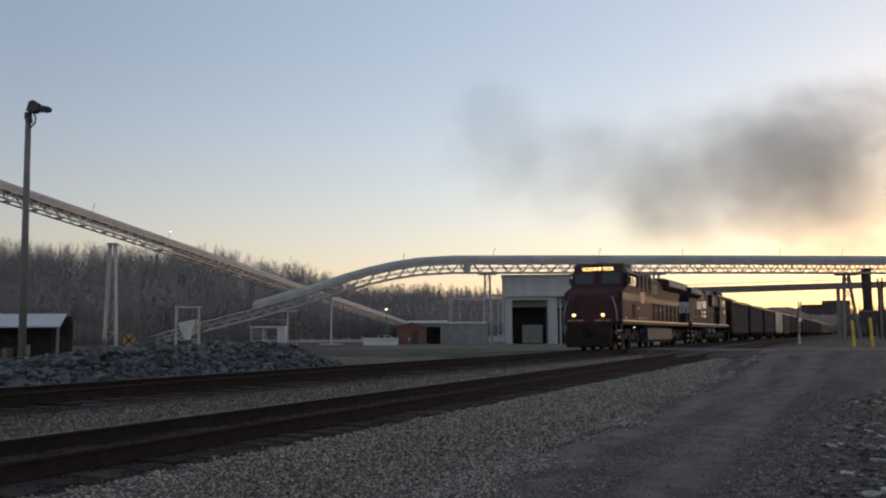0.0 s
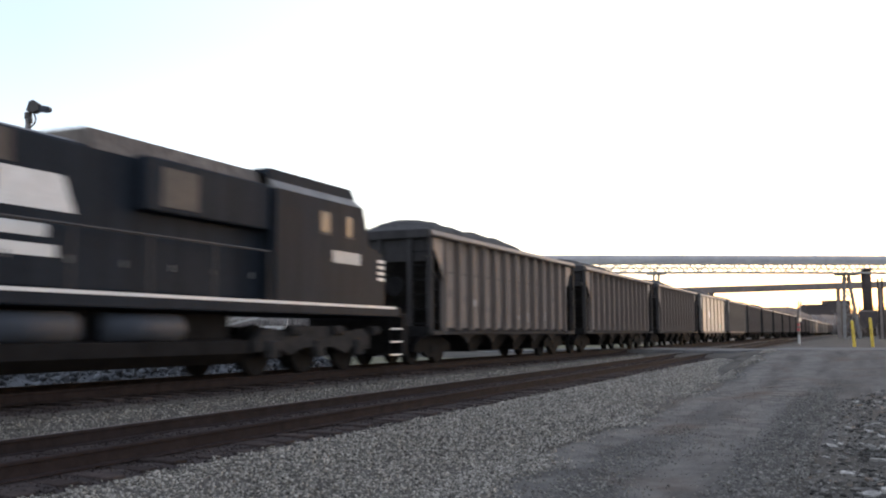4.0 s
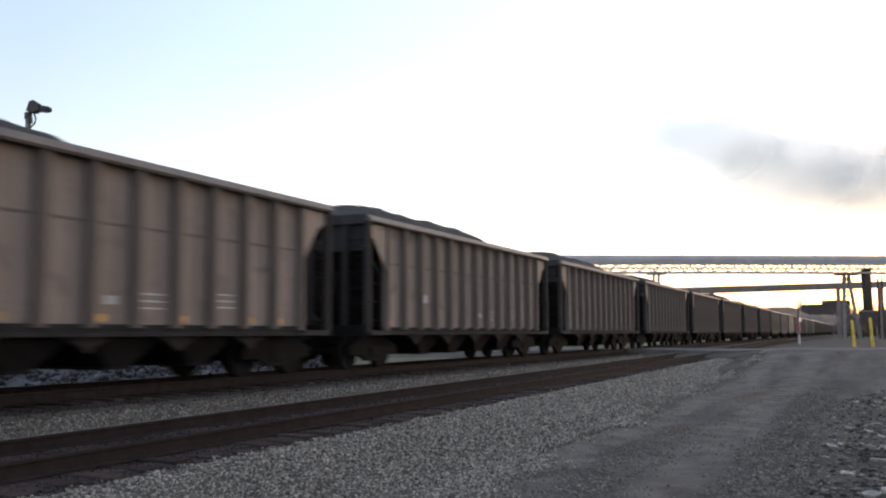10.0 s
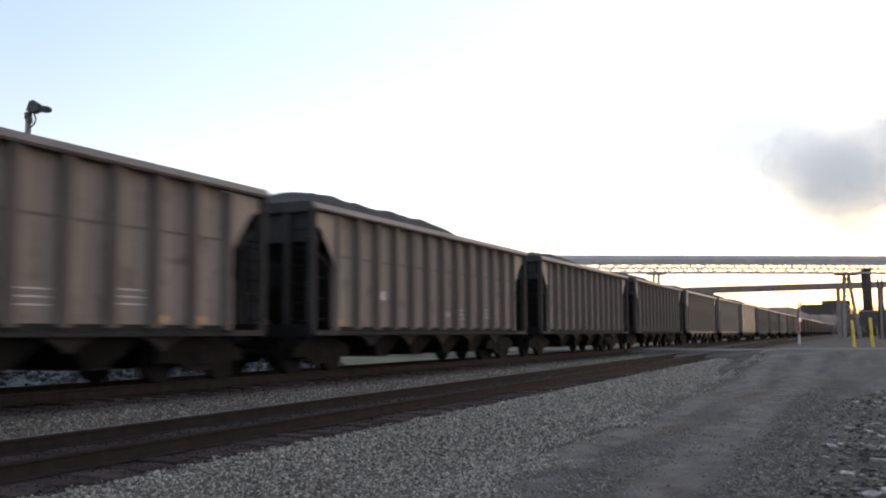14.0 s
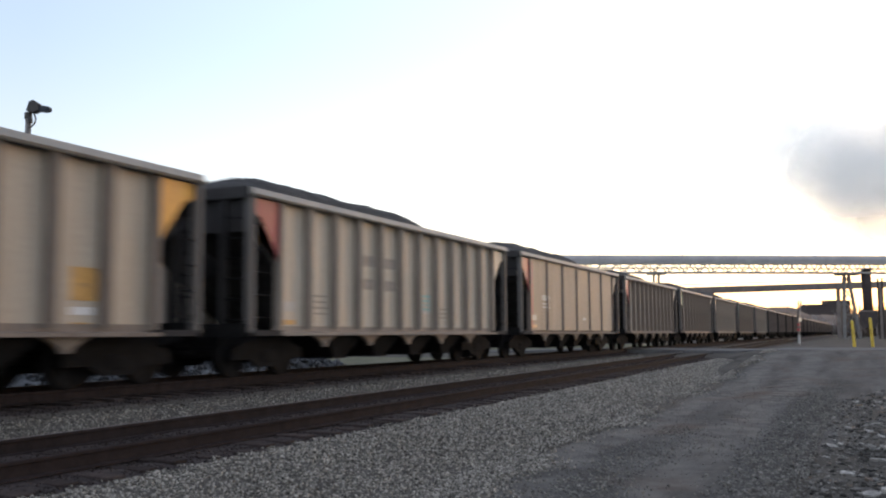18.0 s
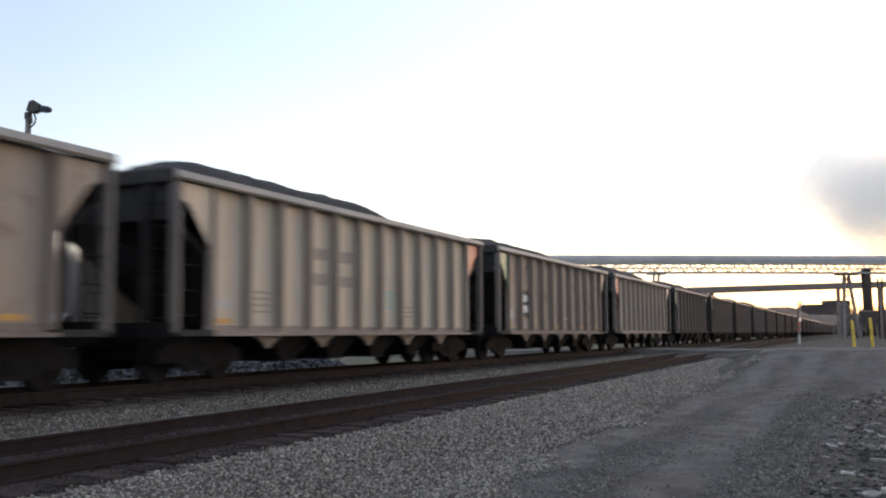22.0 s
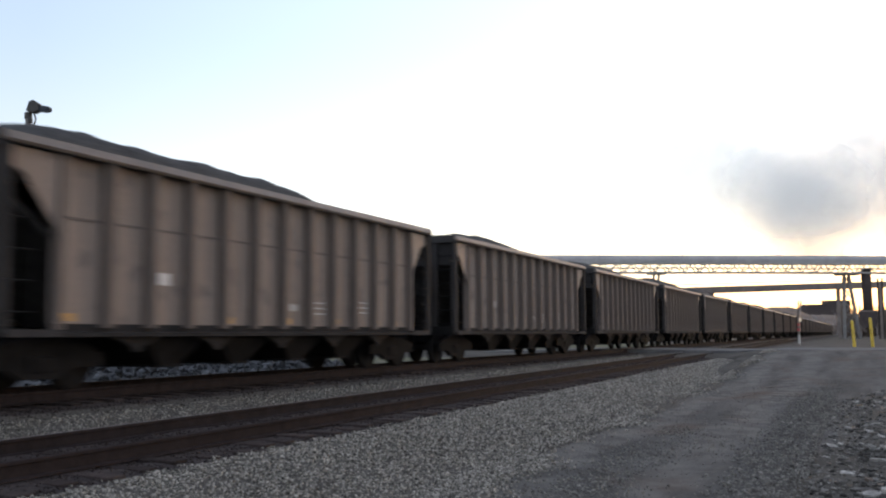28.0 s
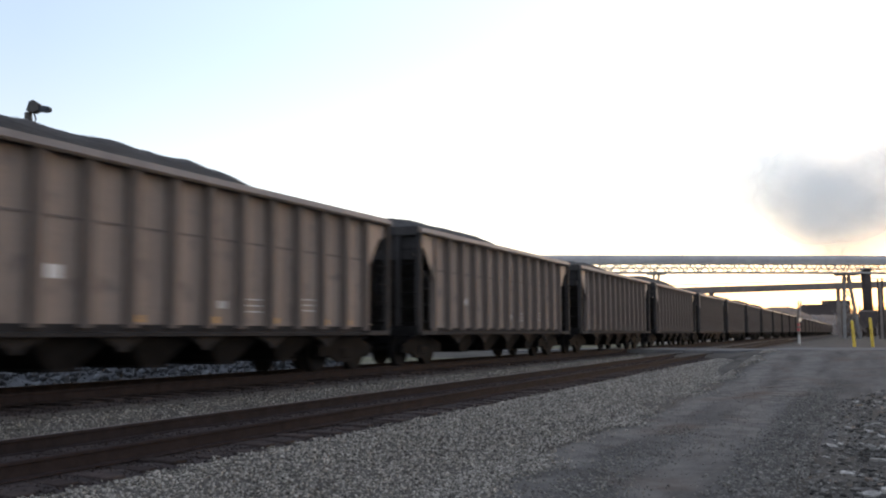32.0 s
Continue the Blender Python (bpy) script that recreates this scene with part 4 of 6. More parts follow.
def stack_column():
    t = thing("discharge_chute", "thick dark steel chute hanging below the conveyor", "chute", at=yard(57.9, 130, 0))
    p, q = yard(0.15, 0, 3.6), yard(0, 0, 9.6)
    part("pipe", Geo().tube(p, q, 0.62, 0.66, 14), M_DARKBROWN, t, smooth=True)
    b = part("bin", Geo().prism([(-0.7, 1.4), (0.95, 1.4), (1.25, 2.2), (1.25, 3.75), (-1.0, 3.75), (-1.0, 2.2)], "y", -0.8, 1.3), M_DARKBROWN, t)
    part("bin_rib", Geo().box(-1.06, 1.31, -0.86, -0.8, 3.6, 3.78), M_RUSTY_GREY, b)
    for x in (-0.85, 1.1):
        part("bin_leg", Geo().box(x - 0.09, x + 0.09, -0.7, -0.52, -0.5, 2.3), M_RUSTY_GREY, t)
    for x in (1.6, 2.2, 3.0):
        w = yard(x, 0, 0)
        part("post", Geo().bar((w.x, w.y, -0.5), (w.x, w.y, 7.6 + x * 0.3), 0.22, 0.22), M_DARKBROWN, t)


stack_column()


# ---------------------------------------------------------------- rock bank and rubble
def lump(seed, material, name):
    """An angular broken stone: the hull of a few random points."""
    rng = random.Random(seed)
    bm = bmesh.new()
    for _ in range(11):
        bm.verts.new(Vector((rng.gauss(0, 1), rng.gauss(0, 1), rng.gauss(0, 0.8))).normalized() * rng.uniform(0.36, 0.52))
    bmesh.ops.convex_hull(bm, input=bm.verts[:])
    for v in [q for q in bm.verts if not q.link_faces]:
        bm.verts.remove(v)
    return Geo().take(bm).mesh(name, material)


def build_bank():
    bank = thing("rock_bank", "long bank of dark blue-grey broken limestone beside the track", "rock pile")
    g = Geo()
    nx, ny = 26, 66
    for j in range(ny):
        for i in range(nx):
            x, y = -15.3 - i * 0.5, 2 + j * 0.52
            g.v.append((x, y, -0.56 + BANK(x, y)))
    g.f = [(j * nx + i, j * nx + i + 1, (j + 1) * nx + i + 1, (j + 1) * nx + i) for j in range(ny - 1) for i in range(nx - 1)]
    part("core", g, M_RIPRAP, bank)
    shapes = [lump(s, M_RIPRAP, "rock") for s in range(8)]
    rng = random.Random(8)
    n = 0
    while n < 290:
        x, y = rng.uniform(-20.5, -15.5), rng.uniform(9, 33.5)
        z = -0.56 + BANK(x, y)
        s = rng.uniform(0.16, 0.46)
        r = part("rock", shapes[n % 8], None, bank)
        r.matrix_basis = pose(x, y, z + s * 0.12, rng.uniform(0, 360), rng.uniform(0, 360), rng.uniform(0, 360)) @ Matrix.Scale(s, 4)
        n += 1
    g = np.random.default_rng(3)
    m = 15000
    x, y = -15.4 - 11.6 * g.uniform(0, 1, m) ** 1.3, g.uniform(5, 34.5, m)
    z = np.array([-0.56 + BANK(a, b) for a, b in zip(x, y)])
    s = 0.06 + 0.22 * g.uniform(0, 1, m) ** 2
    tagged(part("loose_rock", rough_stones("loose_rock", np.stack([x, y, z + s * 0.15], 1), s, M_RIPRAP_STUFF, 4), None, bank), kind="stuff")


def BANK(x, y):
    u = min(1, max(0, (-15.4 - x) / 2.6))
    w = 1 - min(1, max(0, (-21 - x) / 7))
    e = 1 - smooth(27, 32.8, y + 0.6 * (x + 18))
    return u * w * e * (0.5 + 0.2 * noise.noise(Vector((x * 0.35, y * 0.2, 1))) + 0.34 * smooth(12, 22, y) + 0.24 * smooth(22, 27, y))


M_RIPRAP_STUFF = mat("dark_limestone_small", (0.03, 0.034, 0.036), (0.12, 0.125, 0.13), 2.5, 0.8, bump=0.4, fine=12, island=0.75, spec=0.15)
build_bank()


BOULDER = (0.12, 9.25)


def slab(seed, material):
    """A flat broken slab: an uneven many-sided plate with a chipped upper edge."""
    rng = random.Random(seed)
    n = rng.choice((5, 6, 7))
    ring = [(math.cos(2 * math.pi * (i + rng.uniform(-0.3, 0.3)) / n) * rng.uniform(0.38, 0.52), math.sin(2 * math.pi * (i + rng.uniform(-0.3, 0.3)) / n) * rng.uniform(0.38, 0.52)) for i in range(n)]
    tilt = rng.uniform(-0.25, 0.25)
    g = Geo()
    for z, k in ((-0.5, 0.95), (0.3, 1.0), (0.5, 0.88)):
        g.v += [(x * k, y * k, z + tilt * x + rng.uniform(-0.05, 0.05)) for x, y in ring]
    for r in range(2):
        g.f += [(r * n + i, r * n + (i + 1) % n, (r + 1) * n + (i + 1) % n, (r + 1) * n + i) for i in range(n)]
    g.f += [tuple(range(n - 1, -1, -1)), tuple(range(2 * n, 3 * n))]
    return g.mesh("rubble_stone", material)


def build_rubble():
    shapes = [lump(s + 40, M_RUBBLE, "rubble_stone") for s in range(8)]
    slabs = [slab(s + 70, (M_RUBBLE, M_RUBBLE, M_RUBBLE_DARK, M_RUBBLE, M_RUBBLE_TAN)[s % 5]) for s in range(10)]
    heap = thing("rubble_edge", "edge of broken stone and concrete rubble beside the road", "rubble")
    rng = random.Random(21)
    for n in range(298):
        y = 8.6 + 20 * rng.random() ** 1.5
        k = rng.random()
        x = -0.75 + (1.0 + 0.03 * (y - 9)) * k ** 0.8
        s = rng.choice((0.03, 0.035, 0.04, 0.05, 0.05, 0.06, 0.07, 0.09, 0.12)) * rng.uniform(0.7, 1.1) * (0.5 + 0.6 * k)
        flat = rng.uniform(0.3, 0.55)
        r = part("rubble_stone", slabs[n % 10], None, heap)
        r.matrix_basis = pose(x, y, ground_z(x, y) + s * 0.14, rng.uniform(-10, 30), rng.uniform(-22, 22), rng.gauss(TURN, 45)) @ Matrix.Diagonal((s * rng.uniform(2.3, 3.6), s * rng.uniform(0.9, 1.5), s * flat, 1))
    boulder = part("rubble_stone", shapes[3], None, heap, "large pale block of broken concrete")
    boulder.matrix_basis = pose(BOULDER[0], BOULDER[1], ground_z(*BOULDER) + 0.12, 8, -6, 35) @ Matrix.Diagonal((0.42, 0.34, 0.4, 1))
    g = np.random.default_rng(13)
    m = 3000
    y = 8 + 22 * g.uniform(0, 1, m) ** 1.6
    x = -1.5 + 2.4 * g.uniform(0, 1, m) ** 0.6
    s = 0.025 + 0.1 * g.uniform(0, 1, m) ** 4
    z = np.array([ground_z(a, b) for a, b in zip(x, y)]) + s * 0.12
    tagged(part("stone_debris", rough_stones("stone_debris", np.stack([x, y, z], 1), s, M_CHIP, 9, 0.4), None, heap), kind="stuff")
    m = 1800          # dark soil clods between the slabs
    y = 8 + 20 * g.uniform(0, 1, m) ** 1.6
    x = -0.8 + 2.0 * g.uniform(0, 1, m) ** 0.7
    s = 0.03 + 0.1 * g.uniform(0, 1, m) ** 2
    z = np.array([ground_z(a, b) for a, b in zip(x, y)]) + s * 0.1
    tagged(part("soil_clod", rough_stones("soil_clod", np.stack([x, y, z], 1), s, M_SOIL, 19, 0.6), None, heap), kind="stuff")
    m = 64000          # loose stones stay between the wheel tracks and on the shoulder
    y = 7 + 26 * g.uniform(0, 1, m) ** 1.6
    x = -4.3 + 3.9 * g.uniform(0, 1, m) ** 0.75 + 0.5 * g.uniform(0, 1, m) ** 3
    drift = np.array([noise.noise(Vector((a * 0.9, b * 0.5, 4))) for a, b in zip(x, y)])
    strip = np.exp(-((x + 2.7) / 0.42) ** 2) * np.clip((17 - y) / 5, 0, 1) + np.clip((x + 1.62) / 0.3, 0, 1) * np.clip((31 - y) / 8, 0, 1) + 0.9 * np.clip((-3.95 - x) / 0.3, 0, 1)
    keep = g.uniform(0, 1, m) < np.clip(strip + 0.45 * drift, 0.05, 1)
    x, y = x[keep], y[keep]
    m = len(x)
    s = 0.013 + 0.03 * g.uniform(0, 1, m) ** 2 + 0.03 * (g.uniform(0, 1, m) < 0.05) * (x > -1.2)
    z = np.array([ground_z(a, b) for a, b in zip(x, y)]) + s * 0.2 + 0.048 * (x < -0.6)
    tagged(new("loose_gravel", rough_stones("loose_gravel", np.stack([x, y, z], 1), s, M_STONE_DARK, 6)), "loose dark gravel at the edge of the dirt road", "gravel", kind="stuff")


M_SOIL = mat("dark_soil", (0.03, 0.028, 0.025), (0.085, 0.079, 0.07), 5, 0.95, bump=0.6, fine=30, island=0.4, spec=0.04)
M_CHIP = mat("pale_stone_chip", (0.04, 0.0385, 0.035), (0.17, 0.164, 0.15), 6, 0.85, bump=0.2, fine=40, island=0.8, spec=0.06)
M_STONE_DARK = mat("dark_gravel", (0.085, 0.08, 0.0715), (0.22, 0.207, 0.184), 6, 0.9, bump=0.2, fine=40, island=0.45, spec=0.06)
build_rubble()


# ---------------------------------------------------------------- bare woods
def bare_woods(name, label, spots, seed, twigs, thin, material=M_BARK):
    """Leafless trees far off: tapering trunks, boughs and sprays of fine twigs, joined."""
    g = np.random.default_rng(seed)
    spots = np.array(spots)
    n = len(spots)
    h = spots[:, 3]
    base = spots[:, :3] - np.array((0, 0, 0.3))
    top = base + np.stack([g.uniform(-0.8, 0.8, n), g.uniform(-0.8, 0.8, n), h * 0.92], 1)
    r = (0.006 * h)[:, None]
    trunk = [base + r * np.array((math.cos(k), math.sin(k), 0)) for k in (0.3, 2.4, 4.5)]
    tris = [np.stack([trunk[k], trunk[(k + 1) % 3], top], 1) for k in range(3)]
    f = g.uniform(0.03, 1.0, (n, twigs))
    p = base[:, None] + (top - base)[:, None] * f[..., None]
    ang = g.uniform(0, 2 * math.pi, (n, twigs))
    ln = h[:, None] * g.uniform(0.1, 0.32, (n, twigs)) * (1.25 - 0.85 * f)
    q = p + np.stack([np.cos(ang) * ln, np.sin(ang) * ln, ln * g.uniform(0.3, 1.3, (n, twigs))], -1)
    side = np.stack([-np.sin(ang), np.cos(ang), 0 * ang], -1)
    w = (thin * (1.0 + 2.0 * (1 - f)))[..., None]
    tris.append(np.stack([p - side * w, p + side * w, q], 2).reshape(-1, 3, 3))
    for _ in range(3):
        m = p + (q - p) * g.uniform(0.3, 1.0, (n, twigs, 1))
        e = m + np.stack([g.uniform(-1, 1, (n, twigs)), g.uniform(-1, 1, (n, twigs)), g.uniform(-0.1, 1.3, (n, twigs))], -1) * ln[..., None] * 0.55
        tris.append(np.stack([m - side * thin * 0.7, m + side * thin * 0.7, e], 2).reshape(-1, 3, 3))
    v = np.concatenate(tris).reshape(-1, 3)
    me = bpy.data.meshes.new(name)
    me.vertices.add(len(v))
    me.vertices.foreach_set("co", v.reshape(-1).astype(np.float32))
    me.loops.add(len(v))
    me.loops.foreach_set("vertex_index", np.arange(len(v), dtype=np.int32))
    me.polygons.add(len(v) // 3)
    me.polygons.foreach_set("loop_start", np.arange(0, len(v), 3, dtype=np.int32))
    me.update(calc_edges=True)
    me.materials.append(material)
    tagged(new(name, me), label, "woods", kind="stuff")


def behind_belt(r):
    """How far off the climbing conveyor lies in the direction a / b = r."""
    k = (r * 118 + 55.5) / (44 - r * 182)
    return 118 + 182 * min(1.0, max(0.0, k))


def plant_woods():
    rng = random.Random(31)
    spots = []
    for _ in range(3300):
        b = 305 + 125 * rng.random() ** 1.2
        r = rng.uniform(-0.62, 0.1)
        p = yard(r * b, b, 0)
        spots.append((p.x, p.y, ground_z(p.x, p.y), rng.uniform(8.5, 16.5) * (1 - 0.45 * smooth(-0.16, -0.08, r))))
    bare_woods("woods", "leafless grey-brown winter woods on a hillside", spots, 1, 52, 0.045)
    spots = []
    for _ in range(900):
        r = rng.uniform(-0.6, -0.03)
        b = rng.uniform(behind_belt(r) + 8, 312)
        p = yard(r * b, b, 0)
        spots.append((p.x, p.y, ground_z(p.x, p.y), rng.uniform(3, 7) * b / 240))
    bare_woods("brush", "leafless grey brush and saplings below the hill", spots, 3, 45, 0.034, M_THICKET)
    spots = []
    for _ in range(300):
        b = rng.uniform(124, 140)
        p = yard(rng.uniform(-0.52, -0.2) * b, b, 0)
        spots.append((p.x, p.y, ground_z(p.x, p.y), rng.uniform(1.0, 2.6)))
    bare_woods("brush", "low dark thicket behind the rock bank", spots, 5, 60, 0.016, M_THICKET)
    spots = []
    for _ in range(260):
        b = rng.uniform(380, 560)
        r = rng.uniform(0.1, 0.55)
        p = yard(r * b, b, 0)
        spots.append((p.x, p.y, ground_z(p.x, p.y), rng.uniform(6, 10)))
    bare_woods("far_woods", "leafless woods on a low far ridge", spots, 2, 40, 0.06)
    spots = []
    for _ in range(340):
        b = rng.uniform(185, 260)
        p = yard(rng.uniform(0.417, 0.56) * b, b, 0)
        spots.append((p.x, p.y, ground_z(p.x, p.y), rng.uniform(4.5, 7.5)))
    bare_woods("brush", "brown leafless thicket beyond the crossing road", spots, 7, 60, 0.05, M_BRUSH)


plant_woods()

# ---------------------------------------------------------------- train
TRAIN = []          # (thing, y of its middle at the clip's start)


def wheelset(parent, y, r, gauge=0.755):
    """An axle with two flanged wheels; its spin is keyed at the end."""
    g = Geo()
    for s in (-1, 1):
        g.tube((s * (gauge + 0.055), 0, 0), (s * (gauge - 0.065), 0, 0), r, r, 24)
        g.tube((s * (gauge - 0.065), 0, 0), (s * (gauge - 0.095), 0, 0), r + 0.028, r + 0.028, 24)
        g.tube((s * (gauge + 0.055), 0, 0), (s * (gauge + 0.1), 0, 0), 0.13, 0.1, 12)
    g.tube((-gauge, 0, 0), (gauge, 0, 0), 0.08, seg=10)
    w = part("wheelset", g, M_UNDER, parent)
    w.matrix_parent_inverse = Matrix.Translation((0, y, r))
    return w


def truck(parent, y):
    """Two-axle freight bogie."""
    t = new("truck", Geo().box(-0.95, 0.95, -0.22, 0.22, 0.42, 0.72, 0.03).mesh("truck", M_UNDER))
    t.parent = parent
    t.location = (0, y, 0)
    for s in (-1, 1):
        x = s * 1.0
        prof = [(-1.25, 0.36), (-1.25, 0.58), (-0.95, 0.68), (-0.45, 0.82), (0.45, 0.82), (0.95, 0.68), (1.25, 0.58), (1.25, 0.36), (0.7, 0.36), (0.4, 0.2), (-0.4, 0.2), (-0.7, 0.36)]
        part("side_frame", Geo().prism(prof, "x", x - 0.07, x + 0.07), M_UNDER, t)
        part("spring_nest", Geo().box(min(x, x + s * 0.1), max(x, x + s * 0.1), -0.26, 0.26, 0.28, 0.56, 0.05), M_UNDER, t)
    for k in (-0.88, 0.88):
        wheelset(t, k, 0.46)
    return t


HALF = 1.6
END = 7.34
SHORT = 7.21          # the steel cars are a little shorter


def hopper_car(name, label, skin, ribs, marks, hump, tri=None, group="coal hopper cars", inset=1.15, gusset=0.46, end=END):
    car = thing(name, label, "hopper car", group)
    e = end
    inner = e - inset
    flush = skin in (M_CAR_PALE, M_CAR_SMOOTH)          # smooth sides with shallow stakes
    face = HALF - (0.07 if flush else 0.18)
    # side sheets, slope sheets and end walls
    for s in (-1, 1):
        part("side_sheet", Geo().prism([(-inner, 0.98), (inner, 0.98), (inner, 3.62), (-inner, 3.62)], "x", s * (face - 0.02), s * face), skin, car)
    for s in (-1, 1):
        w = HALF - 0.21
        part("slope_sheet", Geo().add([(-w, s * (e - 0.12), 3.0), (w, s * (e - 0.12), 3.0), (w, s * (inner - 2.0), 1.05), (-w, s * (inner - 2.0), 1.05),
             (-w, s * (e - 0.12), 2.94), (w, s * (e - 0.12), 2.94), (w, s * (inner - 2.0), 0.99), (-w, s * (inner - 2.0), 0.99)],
             [(0, 1, 2, 3), (4, 5, 6, 7), (0, 1, 5, 4), (1, 2, 6, 5), (2, 3, 7, 6), (3, 0, 4, 7)]), M_CAR_END, car, "sloping end sheet darkened for the shade between cars")
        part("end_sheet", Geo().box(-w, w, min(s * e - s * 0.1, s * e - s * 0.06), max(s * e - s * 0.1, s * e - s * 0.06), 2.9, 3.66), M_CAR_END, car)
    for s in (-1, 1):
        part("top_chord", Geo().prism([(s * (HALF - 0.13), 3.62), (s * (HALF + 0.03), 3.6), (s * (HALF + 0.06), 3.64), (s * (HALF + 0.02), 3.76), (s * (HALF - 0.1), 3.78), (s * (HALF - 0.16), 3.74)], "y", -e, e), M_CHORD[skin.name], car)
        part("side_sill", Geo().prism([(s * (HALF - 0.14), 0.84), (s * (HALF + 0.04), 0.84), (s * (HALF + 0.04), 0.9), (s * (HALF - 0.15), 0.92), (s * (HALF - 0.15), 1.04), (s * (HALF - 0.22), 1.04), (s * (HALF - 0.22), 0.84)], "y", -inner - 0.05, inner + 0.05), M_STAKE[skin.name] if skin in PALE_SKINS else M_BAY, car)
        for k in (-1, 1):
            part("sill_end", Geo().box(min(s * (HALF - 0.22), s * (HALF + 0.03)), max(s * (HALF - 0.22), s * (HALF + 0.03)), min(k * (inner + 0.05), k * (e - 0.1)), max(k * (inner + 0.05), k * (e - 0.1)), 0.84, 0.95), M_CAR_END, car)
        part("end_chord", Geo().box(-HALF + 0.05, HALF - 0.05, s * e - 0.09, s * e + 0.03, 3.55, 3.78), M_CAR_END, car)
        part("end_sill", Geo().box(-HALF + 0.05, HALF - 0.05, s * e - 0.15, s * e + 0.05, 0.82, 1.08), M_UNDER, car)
    for sy in (-1, 1):
        for sx in (-1, 1):
            x, y = sx * (HALF - 0.07), sy * (e - 0.08)
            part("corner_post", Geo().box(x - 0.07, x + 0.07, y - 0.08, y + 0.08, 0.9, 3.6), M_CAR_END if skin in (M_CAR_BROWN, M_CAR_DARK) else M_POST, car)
            out = [(sy * inner, 3.58), (sy * (e - 0.1), 3.58), (sy * (e - 0.1), 3.34), (sy * (e - 0.45), 3.2), (sy * (inner + 0.12), 2.5), (sy * inner, 2.25)]
            part("corner_gusset", Geo().prism(out, "x", sx * (HALF - 0.1), sx * (HALF - 0.08)), ((tri[0] if sy < 0 else tri[1]) or skin) if sx > 0 and tri else skin, car)
            part("panel_edge", Geo().box(min(sx * (HALF - 0.2), sx * (HALF - 0.02)), max(sx * (HALF - 0.2), sx * (HALF - 0.02)), sy * inner - 0.05, sy * inner + 0.05, 0.95, 3.58), M_STAKE[skin.name], car)
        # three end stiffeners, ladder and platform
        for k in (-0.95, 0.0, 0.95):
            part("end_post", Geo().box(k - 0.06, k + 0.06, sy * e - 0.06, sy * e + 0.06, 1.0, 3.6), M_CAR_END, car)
        g = Geo()
        for i in range(6):
            g.tube((1.08, sy * e + sy * 0.09, 1.15 + i * 0.4), (1.5, sy * e + sy * 0.09, 1.15 + i * 0.4), 0.014, seg=5)
        g.box(1.06, 1.09, sy * e - 0.02 + sy * 0.09, sy * e + 0.02 + sy * 0.09, 1.0, 3.5)
        part("end_ladder", g, M_UNDER, car)
        g = Geo().tube((HALF - 0.02, sy * (e - 0.62), 1.0), (HALF - 0.02, sy * (e - 0.62), 2.7), 0.014, seg=5)
        for i in range(4):
            g.tube((HALF - 0.02, sy * (e - 0.15), 1.2 + i * 0.45), (HALF - 0.02, sy * (e - 0.62), 1.2 + i * 0.45), 0.014, seg=5)
        part("side_ladder", g, M_UNDER, car)
        part("coupler", Geo().box(-0.09, 0.09, min(sy * e, sy * (e + 0.75)), max(sy * e, sy * (e + 0.75)), 0.72, 0.95, 0.02).box(-0.16, 0.16, min(sy * (e + 0.5), sy * (e + 0.75)), max(sy * (e + 0.5), sy * (e + 0.75)), 0.66, 1.0, 0.03), M_UNDER, car)
    part("brake_wheel", Geo().tube((0.55, -e - 0.12, 2.2), (0.55, -e - 0.16, 2.2), 0.28, seg=16), M_UNDER, car)
    part("centre_sill", Geo().box(-0.2, 0.2, -e, e, 0.62, 1.0), M_UNDER, car)
    # outside stakes
    rise = 0.06 if flush else 0.19
    for sx in (1, -1):
        rib = Geo().prism([(-0.085, 0), (0.085, 0), (0.06, sx * rise), (-0.06, sx * rise)], "z", 0.98, 3.62)
        me = Geo()
        me.v, me.f = [(v[1] + sx * (face - 0.01), v[0], v[2]) for v in rib.v], rib.f
        me = me.mesh("stake", M_STAKE[skin.name])
        for i in range(ribs):
            k = part("stake", me, None, car)
            k.location = (0, -inner + (i + 1) * 2 * inner / (ribs + 1), 0)
    if skin in (M_CAR_BROWN, M_CAR_DARK):
        for sx in (-1, 1):
            part("mid_rail", Geo().box(min(sx * (HALF - 0.185), sx * (HALF - 0.165)), max(sx * (HALF - 0.185), sx * (HALF - 0.165)), -inner, inner, 2.64, 2.68), M_STAKE[skin.name], car)
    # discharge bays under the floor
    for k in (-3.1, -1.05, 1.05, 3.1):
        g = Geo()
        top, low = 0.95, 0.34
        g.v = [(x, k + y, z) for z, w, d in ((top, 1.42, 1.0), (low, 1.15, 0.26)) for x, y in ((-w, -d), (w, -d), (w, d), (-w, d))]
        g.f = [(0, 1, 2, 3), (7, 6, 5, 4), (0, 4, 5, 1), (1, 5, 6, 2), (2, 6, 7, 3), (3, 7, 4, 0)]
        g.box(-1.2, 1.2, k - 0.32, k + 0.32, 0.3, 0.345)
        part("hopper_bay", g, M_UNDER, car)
    # curved gussets hang from the sill between the bays
    half = 0.5 if skin in PALE_SKINS else 0.62
    for k in (-4.3, -2.15, 0.0, 2.15, 4.3):
        edge = [(k + u * half, 0.84) for u in (-1, 1)] + [(k + u * half * (1 - w) ** 2 + (0.06 if u > 0 else -0.06), 0.84 - gusset * w * 0.55) for u, w in ((1, 0.3), (1, 0.65), (1, 1.0), (-1, 1.0), (-1, 0.65), (-1, 0.3))]
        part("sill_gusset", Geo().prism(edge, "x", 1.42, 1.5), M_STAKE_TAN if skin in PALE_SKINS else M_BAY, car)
    for y in (-5.9, 5.9):
        truck(car, y)
